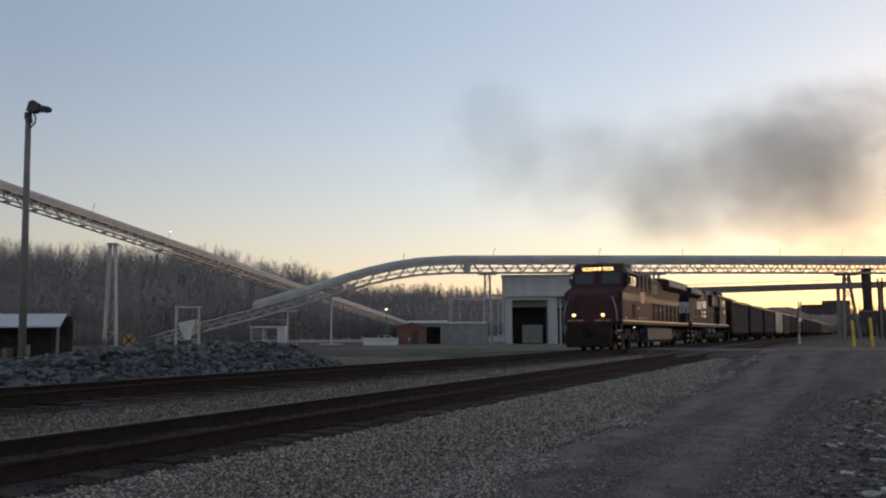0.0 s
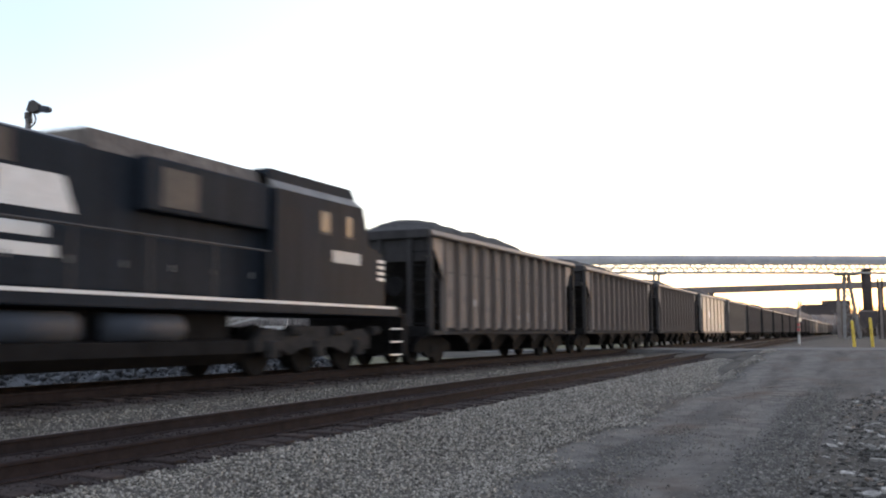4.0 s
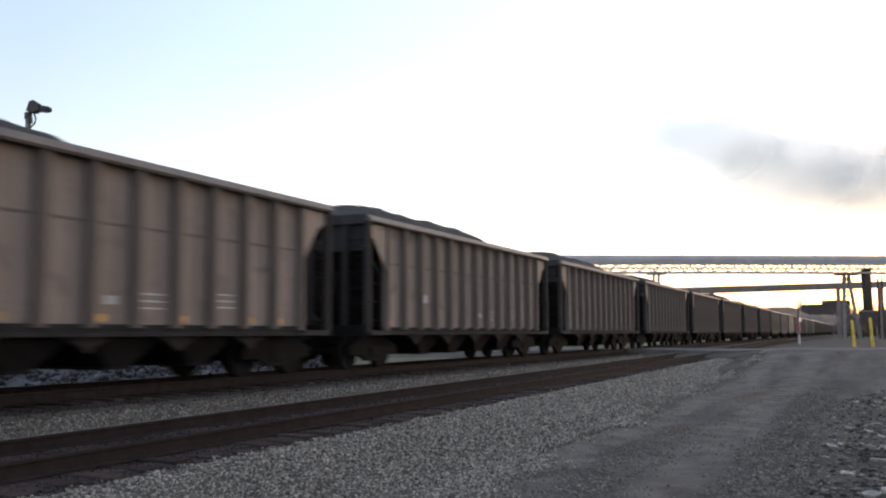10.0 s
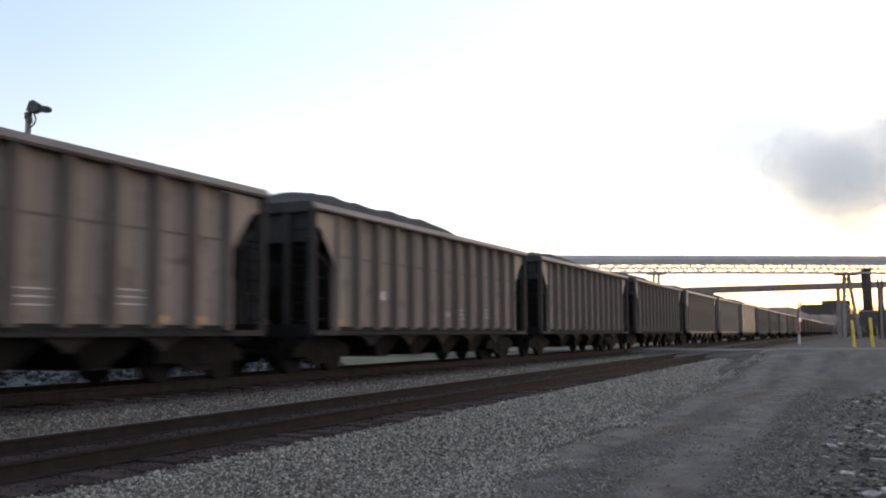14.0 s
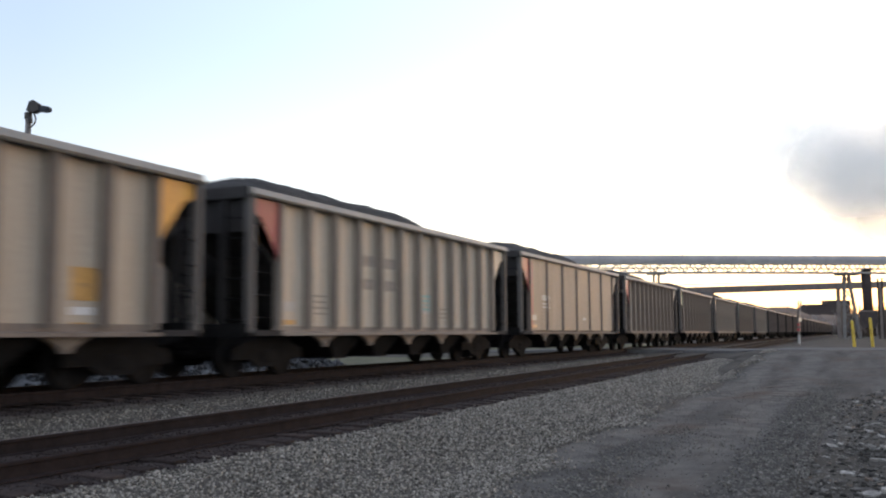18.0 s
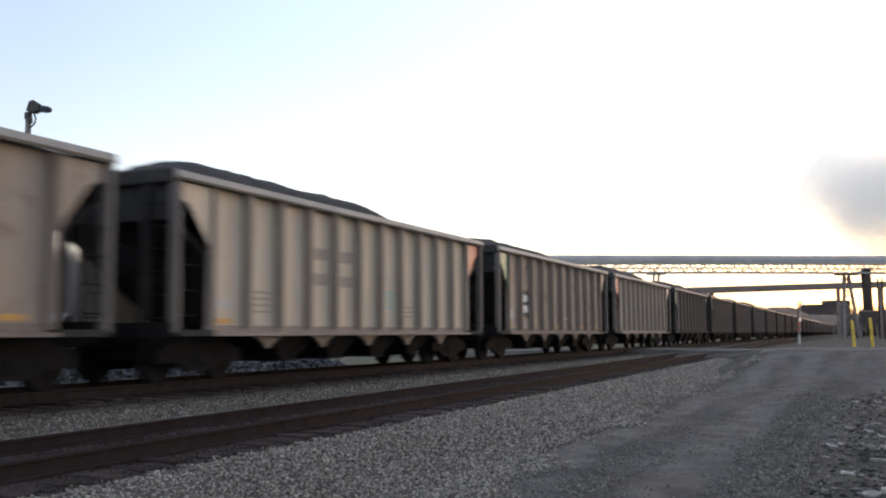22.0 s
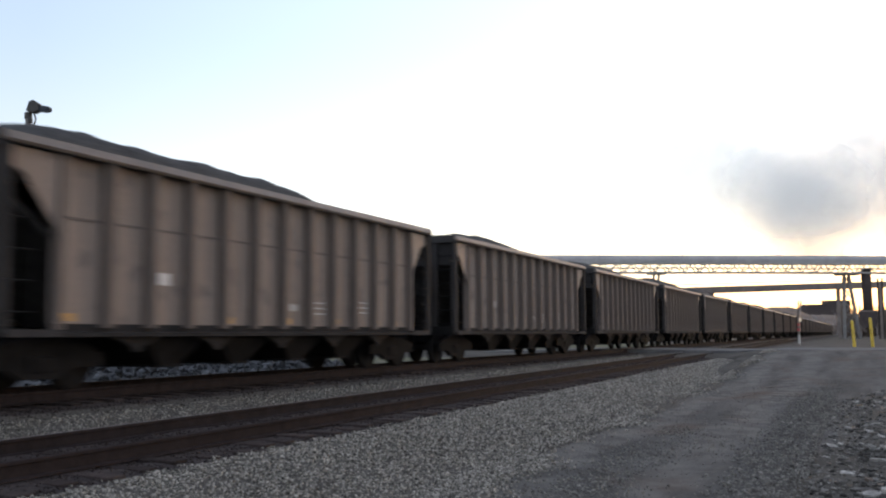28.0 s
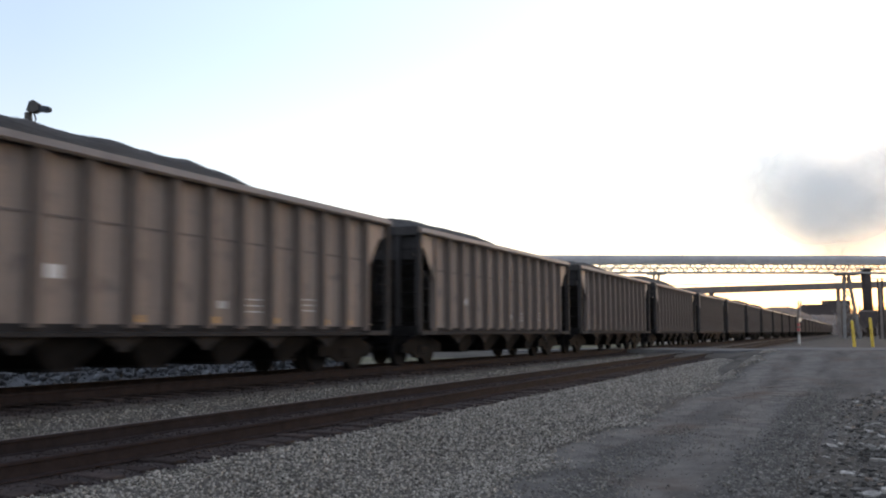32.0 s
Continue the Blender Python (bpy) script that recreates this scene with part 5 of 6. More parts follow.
    # heaped coal, humped towards one end
    g = Geo()
    nx, ny = 11, 96
    for j in range(ny):
        y = -e + 0.12 + (2 * e - 0.24) * j / (ny - 1)
        k = j / (ny - 1)
        h = hump(k)
        for i in range(nx):
            u = -1 + 2 * i / (nx - 1)
            z = 3.62 + h * (1 - u * u) ** 0.7 + (0.07 * noise.noise(Vector((u * 3, y * 1.6, len(label)))) + 0.045 * noise.noise(Vector((u * 9, y * 6.5, len(label) + 5))) if 0 < i < nx - 1 else 0)
            g.v.append((u * (HALF - 0.14), y, z))
    g.f = [(j * nx + i, j * nx + i + 1, (j + 1) * nx + i + 1, (j + 1) * nx + i) for j in range(ny - 1) for i in range(nx - 1)]
    part("coal_load", g, M_COAL, car, "heaped black coal", smooth=True)
    # lettering blocks, reflectors and panels on the long side
    for nm, y0, y1, z0, z1, m in marks:
        x, d = face + 0.005, 0.007
        if nm == "letter_backing":
            d = 0.003
        shape = Geo().tube((x, (y0 + y1) / 2, (z0 + z1) / 2), (x + d, (y0 + y1) / 2, (z0 + z1) / 2), (y1 - y0) / 2, seg=24) if nm in ("emblem", "chalk_patch") else Geo().box(x, x + d, y0, y1, z0, z1)
        part(nm, shape, m, car)
    return car


# near-black: the shade between the cars is put into the end parts' colour
M_CAR_END = mat("shade_dark_car_end", (0.027, 0.0255, 0.025), (0.054, 0.051, 0.05), 1.5, 0.8, bump=0.08, fine=12, streak=2, spec=0.05)
M_POST = mat("grimy_corner_post", (0.09, 0.085, 0.08), (0.16, 0.15, 0.14), 1.5, 0.7, bump=0.08, fine=12, streak=2, spec=0.1)
# sill and gussets of brown cars, with the shade below painted in as near-black
M_BAY = mat("shade_dark_bay", (0.018, 0.017, 0.017), (0.038, 0.0355, 0.034), 2, 0.85, bump=0.1, fine=15, spec=0.05)
M_PRINT = mat("stencil_white", (0.36, 0.35, 0.33), (0.48, 0.47, 0.44), 6, 0.6, bump=0.02)
M_CHORD_GREY = mat("worn_chord_grey", (0.22, 0.205, 0.18), (0.32, 0.3, 0.265), 2, 0.55, 0.2, 0.05, 12)
# stakes in a darker, streaked tone of the side sheets
M_STAKE_GREY = mat("dark_grey_stake", (0.19, 0.16, 0.133), (0.3, 0.255, 0.212), 1.4, 0.75, 0.0, 0.06, 12, streak=3, spec=0.15)
M_STAKE_TAN = mat("dark_tan_stake", (0.145, 0.117, 0.096), (0.235, 0.194, 0.16), 1.4, 0.75, 0.0, 0.06, 12, streak=3, spec=0.15)
M_STAKE_BROWN = mat("dark_brown_stake", (0.105, 0.086, 0.075), (0.185, 0.153, 0.134), 1.6, 0.8, bump=0.1, fine=14, streak=3, spec=0.1)
M_STAKE = {"car_grey_aluminium": M_STAKE_GREY, "car_tan_aluminium": M_STAKE_TAN, "car_dun_steel": M_STAKE_TAN, "smooth_pale_aluminium": M_STAKE_GREY, "smooth_dun_aluminium": M_STAKE_TAN, "car_brown_steel": M_STAKE_BROWN, "car_dark_steel": M_STAKE_BROWN}
M_CHORD = {k.name: M_CHORD_GREY for k in PALE_SKINS}
M_CHORD_BROWN = mat("worn_chord_brown", (0.11, 0.092, 0.08), (0.18, 0.155, 0.136), 2, 0.55, 0.2, 0.05, 12)
M_CHORD.update({k.name: M_CHORD_BROWN for k in (M_CAR_BROWN, M_CAR_DARK)})


def hump_a(k):
    return 0.12 + 0.56 * smooth(-0.03, 0.12, k) * (1 - 0.85 * smooth(0.55, 0.74, k)) - 0.12 * smooth(0.8, 1.0, k)


def hump_b(k):
    return 0.14 + 0.5 * math.sin(math.pi * min(1, k * 1.25)) ** 2 * (1 if k < 0.8 else 0) + 0.1 * math.sin(9 * k)


def hump_c(k):
    return 0.14 + 0.45 * smooth(-0.03, 0.1, k) * (1 - smooth(0.42, 0.62, k)) + 0.12 * smooth(0.62, 0.8, k) * (1 - smooth(0.85, 1.0, k))


def dark_marks(seed):
    rng = random.Random(seed)
    inner = SHORT - 1.15
    gap = 2 * inner / 12
    ms = [("reflector", -inner + 0.14 + i * gap, -inner + 0.42 + i * gap, 1.08, 1.2, M_AMBER) for i in (0, 2, 4, 6, 8, 10, 11) if rng.random() < 0.8]
    ms += [("data_panel", -inner + gap * 2.3, -inner + gap * 2.58, 1.72, 1.93, M_WHITE2), ("data_panel", -inner + gap * 6.4, -inner + gap * 6.66, 1.36, 1.5, M_PRINT)]
    for z in (1.3, 1.42, 1.54):
        ms.append(("stencil_line", -inner + gap * 7.2, -inner + gap * 7.8, z, z + 0.03, M_PRINT))
        ms.append(("stencil_line", -inner + gap * 9.2, -inner + gap * 9.8, z + 0.06, z + 0.09, M_PRINT))
    return ms


def grey_marks(kind):
    inner = END - 1.15
    gap = 2 * inner / 11
    if kind == "chalked":
        ms = [("data_panel", -3.92, -3.7, 1.62, 1.82, M_WHITE2), ("reflector", -5.1, -4.72, 0.98, 1.2, M_AMBER)]
        ms += [("reflector", k, k + 0.36, 1.0, 1.1, M_AMBER) for k in (-3.1, -0.7, 1.4, 3.3, 5.2)]
        ms += [("chalk_patch", k - r, k + r, z - r, z + r, M_CHALK) for k, z, r in ((-1.95, 1.25, 0.3), (-0.62, 1.38, 0.36), (-0.4, 1.2, 0.24), (0.42, 1.5, 0.3), (0.55, 1.25, 0.22))]
        return ms
    y = lambda i, f: -inner + gap * (i + f)
    ms = [("data_panel", y(0, 0.2), y(0, 0.6), 1.35, 1.55, M_PRINT), ("data_panel", y(6, 0.3), y(6, 0.7), 1.42, 1.52, M_PRINT)]
    ms += [("stencil_line", y(1, 0.2), y(1, 0.8), 1.3 + k * 0.13, 1.34 + k * 0.13, M_FADED) for k in range(4)]
    ms += [("stencil_line", y(7, 0.25), y(7, 0.8), 1.3 + k * 0.12, 1.34 + k * 0.12, M_FADED) for k in range(3)]
    ms += [("reflector", y(i, 0.2), y(i, 0.65), 1.07, 1.17, M_AMBER) for i in ((0, 5, 8, 10) if kind == "white_block" else (0,))]
    if kind == "lines":
        ms = []
    if kind == "teal":
        ms += [("teal_bar", y(9, 0.2), y(9, 0.8), 1.3 + k * 0.1, 1.36 + k * 0.1, M_TEAL) for k in range(6)]
    if kind == "name_plain":
        ms += [("letter_block", y(i, 0.2), y(i, 0.85), z, z + 0.26, M_FADED) for i in (3, 4) for z in (1.95, 2.52)]
        ms += [("teal_bar", y(6, 0.2), y(6, 0.8), 1.5 + k * 0.12, 1.57 + k * 0.12, M_TEAL) for k in range(4)]
    if kind == "white_block":
        ms += [("letter_backing", y(1, 0.22), y(2, 0.09), 1.42, 2.4, M_INK)]
        ms += [("letter_block", y(1, 0.34), y(2, 0.02), 2.0, 2.24, M_WHITE2), ("letter_block", y(1, 0.3), y(2, 0.06), 1.62, 1.86, M_WHITE2)]
        ms += [("data_panel", y(0, 0.1), y(0, 0.5), 1.45, 1.72, M_WHITE2)]
    if kind == "orange":
        ms += [("orange_panel", inner - 1.78, inner - 1.24, 1.4, 1.92, M_AMBER), ("letter_block", inner - 1.78, inner - 1.3, 1.18, 1.3, M_WHITE2), ("reflector", inner - 1.75, inner - 1.35, 0.97, 1.06, M_AMBER)]
    if kind == "wide":
        ms += [("red_panel", y(0, 0.02), y(0, 0.3), 1.05, 3.5, M_RED), ("letter_block", y(1, 0.3), y(2, 0.1), 2.1, 2.3, M_PRINT), ("stencil_line", y(1, 0.3), y(2, 0.1), 1.82, 1.88, M_PRINT), ("stencil_line", y(1, 0.3), y(2, 0.1), 1.95, 2.0, M_PRINT)]
    if kind == "lines":
        ms += [("grab_rail", y(0, 0.1), y(0, 0.95), 2.6, 2.64, M_PRINT), ("grab_rail", y(1, 0.1), y(1, 0.95), 2.6, 2.64, M_PRINT), ("grab_rail", y(0, 0.1), y(0, 0.8), 1.52, 1.56, M_PRINT),
               ("grab_rail", y(9, 0.1), y(9, 0.95), 2.3, 2.34, M_PRINT), ("grab_rail", y(10, 0.1), y(10, 0.8), 1.42, 1.46, M_PRINT)]
    if kind == "disc":
        stake = lambda i: -inner + (i + 1) * inner / 3
        ms += [("emblem", stake(1) - 0.88, stake(1) - 0.26, 1.95, 2.57, M_WHITE), ("teal_bar", stake(4) - 0.85, stake(4) - 0.3, 1.25, 1.55, M_TEAL)]
    return ms


M_FADED = mat("faded_stencil", (0.2, 0.177, 0.15), (0.36, 0.322, 0.272), 7, 0.7, bump=0.02)
M_CHALK = mat("chalk_scrawl", (0.2, 0.185, 0.17), (0.62, 0.6, 0.57), 9, 0.8, bump=0.02, wear=(0.13, 0.11, 0.095), wscale=8)
M_INK = mat("black_stencil", (0.03, 0.03, 0.03), (0.06, 0.055, 0.05), 6, 0.6, bump=0.02)
M_WHITE2 = mat("clean_white_panel", (0.52, 0.52, 0.5), (0.66, 0.65, 0.63), 3, 0.5, bump=0.02)

FIRST = 89.6          # y of the second engine's rear at the clip's start
CARS = 54
# place in the train: lettering, skin, corner colours (leading, trailing), stakes
LIGHT = {3: ("disc", M_CAR_PALE, None, 5), 4: ("teal", M_CAR_TAN, (None, M_RED), 10), 13: ("orange", M_CAR_TAN, (None, M_ORANGE), 10), 14: ("name_plain", M_CAR_GREY, (M_RED, None), 10),
         15: ("wide", M_CAR_SMOOTH, (M_RED, None), 5), 16: ("name_plain", M_CAR_TAN, (M_RED, None), 10), 17: ("white_block", M_CAR_DUN, (M_GREEN, None), 9), 18: ("name_plain", M_CAR_GREY, (None, M_RED), 10),
         19: ("white_block", M_CAR_DUN, (M_GREEN, None), 9), 20: ("name_plain", M_CAR_GREY, (M_RED, None), 10), 21: ("lines", M_CAR_BROWN, (M_GREEN, None), 8),
         27: ("chalked", M_CAR_BROWN, None, 11)}
LIGHT_LABEL = {"disc": "pale grey coal hopper car with a round white emblem", "teal": "tan aluminium coal hopper car with teal lettering bars",
               "orange": "tan aluminium coal hopper car with an orange and white panel", "name_plain": "grey aluminium coal hopper car with a red corner and faint lettering",
               "wide": "tan hopper car with few wide-set stakes and a red corner", "white_block": "tan hopper car with green corners and white lettering blocks",
               "chalked": "brown steel hopper car with pale chalk scrawls along its side",
               "lines": "brown hopper car with long grab rails and a green corner"}


def build_cars():
    protos = [hopper_car("hopper_car", "dark brown steel coal hopper car heaped with black coal", M_CAR_BROWN, 11, dark_marks(1), hump_a, end=SHORT),
              hopper_car("hopper_car", "dark grey-brown coal hopper car with narrow outside stakes", M_CAR_DARK, 11, dark_marks(2), hump_b, end=SHORT),
              hopper_car("hopper_car", "sooty brown coal hopper car with amber reflectors along its sill", M_CAR_BROWN, 11, dark_marks(3), hump_c, end=SHORT)]
    used = set()
    for i in range(CARS):
        y = FIRST + (i + 1) * PITCH - END
        if i in LIGHT:
            kind, skin, tri, n = LIGHT[i]
            car = hopper_car("hopper_car", LIGHT_LABEL[kind], skin, n, grey_marks(kind), (hump_a, hump_c, hump_a)[i % 3], tri, end=SHORT if skin is M_CAR_BROWN else END)
        else:
            k = (0, 2, 1, 0, 1, 2, 0)[i % 7]
            if k not in used:
                car = protos[k]
                used.add(k)
            else:
                car = copy_thing(protos[k], Matrix())
        TRAIN.append((car, y if i in LIGHT else y - 0.13))


build_cars()


# ---------------------------------------------------------------- engines
def engine_truck(parent, y):
    """Three-axle engine bogie."""
    t = new("truck", Geo().box(-1.0, 1.0, -1.9, 1.9, 0.62, 0.86, 0.03).mesh("truck", M_UNDER))
    t.parent = parent
    t.location = (0, y, 0)
    for s in (-1, 1):
        x = s * 1.12
        prof = [(-2.45, 0.5), (-2.45, 0.8), (-2.1, 1.0), (-1.3, 0.92), (-0.6, 1.05), (0.6, 1.05), (1.3, 0.92), (2.1, 1.0), (2.45, 0.8), (2.45, 0.5), (1.6, 0.58), (1.2, 0.42), (0.6, 0.58), (-0.6, 0.58), (-1.2, 0.42), (-1.6, 0.58)]
        part("side_frame", Geo().prism(prof, "x", x - 0.09, x + 0.09), M_GRIME, t)
        for k in (-1.85, 0.0, 1.85):
            part("axle_box", Geo().box(min(x, x + s * 0.16), max(x, x + s * 0.16), k - 0.2, k + 0.2, 0.36, 0.74, 0.04), M_GRIME, t)
            part("brake_cylinder", Geo().tube((x + s * 0.1, k + 0.55, 0.95), (x + s * 0.1, k + 0.95, 0.95), 0.12, seg=10), M_GRIME, t)
    for k in (-1.85, 0.0, 1.85):
        wheelset(t, k, 0.53)
    return t


# soot streaks whose pale tone also carries the sky's reflection on the panels
M_SOOT_SHEEN = mat("soot_sheen_paint", (0.04, 0.031, 0.028), (0.19, 0.165, 0.14), 2.5, 0.65, bump=0.04, fine=10, streak=3, spec=0.1)
M_VENT = mat("black_intake_screen", (0.006, 0.006, 0.007), (0.014, 0.014, 0.015), 6, 0.85, bump=0.2, fine=40, spec=0.04)
M_PILOT = mat("grimy_maroon_plow", (0.016, 0.0115, 0.011), (0.032, 0.022, 0.021), 2.5, 0.8, bump=0.1, fine=14, spec=0.04)
M_GRIME = mat("dusty_bogie_steel", (0.0144, 0.0144, 0.01512), (0.0432, 0.04176, 0.04104), 3, 0.85, 0.0, 0.2, 20, spec=0.05)


def railing(parent, x, y0, y1, deck, mtl, step=1.45, r=0.022):
    n = max(1, round((y1 - y0) / step))
    for i in range(n + 1):
        y = y0 + (y1 - y0) * i / n
        part("stanchion", Geo().tube((x, y, deck), (x, y, deck + 1.0), r, seg=6), mtl, parent)
    part("handrail", Geo().tube((x, y0, deck + 1.0), (x, y1, deck + 1.0), 0.022, seg=6), mtl, parent)


def steps(parent, x, y, face, mtl):
    s = 1 if x > 0 else -1
    for z in (0.32, 0.65, 0.98, 1.3):
        part("step", Geo().box(min(x, x - s * 0.35), max(x, x - s * 0.35), y - 0.33, y + 0.33, z, z + 0.03), M_UNDER, parent)
    for k in (-0.36, 0.33):
        part("step_side", Geo().box(min(x, x - s * 0.03), max(x, x - s * 0.03), y + k, y + k + 0.03, 0.3, 1.5), M_UNDER, parent)
    for z in (0.32, 0.65, 0.98):
        part("step_edge", Geo().box(min(x, x + s * 0.01), max(x, x + s * 0.01), y - 0.3, y + 0.3, z - 0.005, z + 0.035), mtl, parent)


def lead_engine():
    e = thing("locomotive", "maroon diesel locomotive with five gold stripes and lit headlights", "locomotive", "engines")
    part("frame", Geo().box(-1.5, 1.5, -9.4, 10.6, 1.3, 1.56, 0.03), M_MAROON, e)
    part("front_platform", Geo().box(-1.15, 1.15, -10.3, -9.4, 1.34, 1.55, 0.03), M_MAROON, e)
    for s in (-1, 1):
        part("sill_stripe", Geo().box(min(s * 1.5, s * 1.508), max(s * 1.5, s * 1.508), -9.36, 10.5, 1.46, 1.53), M_GOLD, e)
    # nose with chamfered sides
    nose = Geo()
    rings = [(-10.05, 0.85, 1.5, 2.72), (-9.95, 1.05, 1.5, 2.88), (-9.6, 1.3, 1.5, 2.99), (-9.1, 1.42, 1.5, 3.1), (-8.3, 1.42, 1.5, 3.34)]
    for y, w, z0, z1 in rings:
        nose.v += [(-w, y, z0), (-w, y, z1 - 0.28), (-w + 0.3, y, z1), (w - 0.3, y, z1), (w, y, z1 - 0.28), (w, y, z0)]
    for r in range(4):
        nose.f += [(6 * r + i, 6 * r + i + 1, 6 * r + i + 7, 6 * r + i + 6) for i in range(5)]
    nose.f += [(0, 1, 2, 3, 4, 5), tuple(range(29, 23, -1))]
    part("nose", nose, M_MAROON, e)
    part("nose_door", Geo().box(-0.75, -0.2, -10.09, -10.04, 1.6, 2.5, 0.015), M_MAROON, e)
    # cab, sloped front and roof
    prof = [(-9.2, 2.9), (-8.45, 3.32), (-8.3, 4.1), (-8.15, 4.4), (-7.9, 4.5), (-6.1, 4.5), (-6.1, 1.56), (-9.2, 1.56)]
    cab = part("cab", Geo().prism(prof, "x", -1.3, 1.3), M_MAROON, e)
    for s in (-1, 1):
        side = [(-9.4, 1.56), (-6.1, 1.56), (-6.1, 4.0), (-7.95, 4.0), (-8.1, 3.3), (-9.38, 2.95)]
        part("cab_side", Geo().prism(side, "x", min(s * 1.28, s * 1.5), max(s * 1.28, s * 1.5)), M_MAROON, e)
        part("cab_roof_slope", Geo().prism([(s * 1.5, 4.0), (s * 1.15, 4.46), (s * 1.0, 4.46), (s * 1.0, 4.0)], "y", -8.0, -6.1), M_ROOFGREY, e)
        w = part("side_window", Geo().box(min(s * 1.5, s * 1.515), max(s * 1.5, s * 1.515), -7.5, -6.25, 3.36, 3.84, 0.01), M_GLASS, cab)
        part("window_pillar", Geo().box(min(s * 1.512, s * 1.525), max(s * 1.512, s * 1.525), -6.95, -6.8, 3.36, 3.84), M_MAROON, cab)
        part("sunshade", Geo().prism([(-8.0, 3.93), (-6.3, 3.9), (-6.3, 3.94), (-8.0, 3.98)], "x", min(s * 1.5, s * 1.72), max(s * 1.5, s * 1.72)), M_ROOFGREY, cab)
        part("mirror", Geo().box(min(s * 1.52, s * 1.66), max(s * 1.52, s * 1.66), -8.0, -7.93, 3.4, 3.75), M_DARKSTEEL, cab)
        part("windshield", Geo().add([(s * 0.2, -8.455, 3.42), (s * 1.2, -8.455, 3.42), (s * 1.2, -8.345, 3.98), (s * 0.2, -8.345, 3.98), (s * 0.2, -8.3, 3.42), (s * 1.2, -8.3, 3.42), (s * 1.2, -8.2, 3.98), (s * 0.2, -8.2, 3.98)],
             [(0, 1, 2, 3), (7, 6, 5, 4), (0, 1, 5, 4), (1, 2, 6, 5), (2, 3, 7, 6), (3, 0, 4, 7)]), M_GLASS, cab)
        # number boards with unreadable digits as bars
        b = part("number_board", Geo().box(min(s * 0.27, s * 0.8), max(s * 0.27, s * 0.8), -8.38, -8.1, 4.11, 4.28, 0.02), M_BOARD, e, "lit yellow number board")
        for i in range(4):
            part("digit_bar", Geo().box(min(s * (0.3 + i * 0.11), s * (0.35 + i * 0.11)), max(s * (0.3 + i * 0.11), s * (0.35 + i * 0.11)), -8.386, -8.38, 4.14, 4.24), M_INK, b)
        hl = part("headlight", Geo().tube((s * 0.11, -8.38, 4.2), (s * 0.11, -8.2, 4.2), 0.075, seg=14), M_HEAD, e, "lit headlight")
        part("headlight_ring", Geo().tube((s * 0.11, -8.46, 4.2), (s * 0.11, -8.2, 4.2), 0.1, seg=14, caps=False), M_DARKSTEEL, hl)
        d = part("ditch_light", Geo().tube((s * 0.74, -10.42, 1.76), (s * 0.74, -10.25, 1.76), 0.075, seg=14), M_HEAD, e, "lit ditch light")
        part("lamp_bracket", Geo().box(s * 0.74 - 0.1, s * 0.74 + 0.1, -10.36, -10.22, 1.5, 1.88), M_DARKSTEEL, d)
        # wide equipment cabinet behind the cab
        part("equipment_cabinet", Geo().box(min(s * 0.7, s * 1.47), max(s * 0.7, s * 1.47), -6.1, -1.5, 1.56, 3.1, 0.02), M_MAROON, e)
        part("upper_cabinet", Geo().box(min(s * 0.7, s * 1.42), max(s * 0.7, s * 1.42), -6.1, -1.55, 3.1, 4.2, 0.03), M_MAROON, e)
        for k in range(4):
            y = -5.75 + k * 1.05
            g = part("intake_grille", Geo().box(min(s * 1.42, s * 1.435), max(s * 1.42, s * 1.435), y, y + 0.6, 3.3, 4.0), M_VENT, e)
            for q in range(5):
                part("louvre", Geo().box(min(s * 1.435, s * 1.45), max(s * 1.435, s * 1.45), y + 0.03, y + 0.57, 3.35 + q * 0.13, 3.4 + q * 0.13), M_VENT, g)
            part("grille_post", Geo().box(min(s * 1.42, s * 1.45), max(s * 1.42, s * 1.45), y + 0.62, y + 0.98, 3.25, 4.03), M_SOOT_SHEEN if k < 3 else M_MAROON, e)
        # gold stripes
        for k in range(5):
            z = 2.58 + k * 0.075
            part("gold_stripe", Geo().box(min(s * 1.5, s * 1.506), max(s * 1.5, s * 1.506), -9.36, -6.12, z, z + 0.016), M_GOLD, e)
            part("gold_stripe", Geo().box(min(s * 1.47, s * 1.477), max(s * 1.47, s * 1.477), -6.1, -1.5, z, z + 0.016), M_GOLD, e)
            part("gold_stripe", Geo().box(min(s * 1.15, s * 1.157), max(s * 1.15, s * 1.157), -1.5, 9.0, z, z + 0.016), M_GOLD, e)
        part("emblem", Geo().prism([(-4.86, 3.04), (-3.9, 3.04), (-4.03, 2.82), (-4.14, 2.54), (-4.62, 2.54), (-4.73, 2.82)], "x", min(s * 1.478, s * 1.486), max(s * 1.478, s * 1.486)), M_RED, e)
        part("emblem_edge", Geo().prism([(-4.94, 3.08), (-3.82, 3.08), (-3.96, 2.82), (-4.08, 2.49), (-4.68, 2.49), (-4.8, 2.82)], "x", min(s * 1.472, s * 1.4795), max(s * 1.472, s * 1.4795)), M_GOLD, e)
        part("side_door", Geo().box(min(s * 1.5, s * 1.51), max(s * 1.5, s * 1.51), -7.06, -6.6, 1.72, 2.36), M_VENT, e, "dark louvred cab side opening")
        for y0, z0, w in ((-8.75, 1.62, 0.3), (-5.3, 1.64, 0.2), (-4.5, 1.64, 0.16), (-3.7, 1.64, 0.16), (-5.6, 2.18, 0.22)):
            x0 = 1.5 if y0 < -6.1 else 1.47
            part("data_label", Geo().box(min(s * x0, s * (x0 + 0.006)), max(s * x0, s * (x0 + 0.006)), y0, y0 + w, z0, z0 + 0.06), M_PRINT, e)
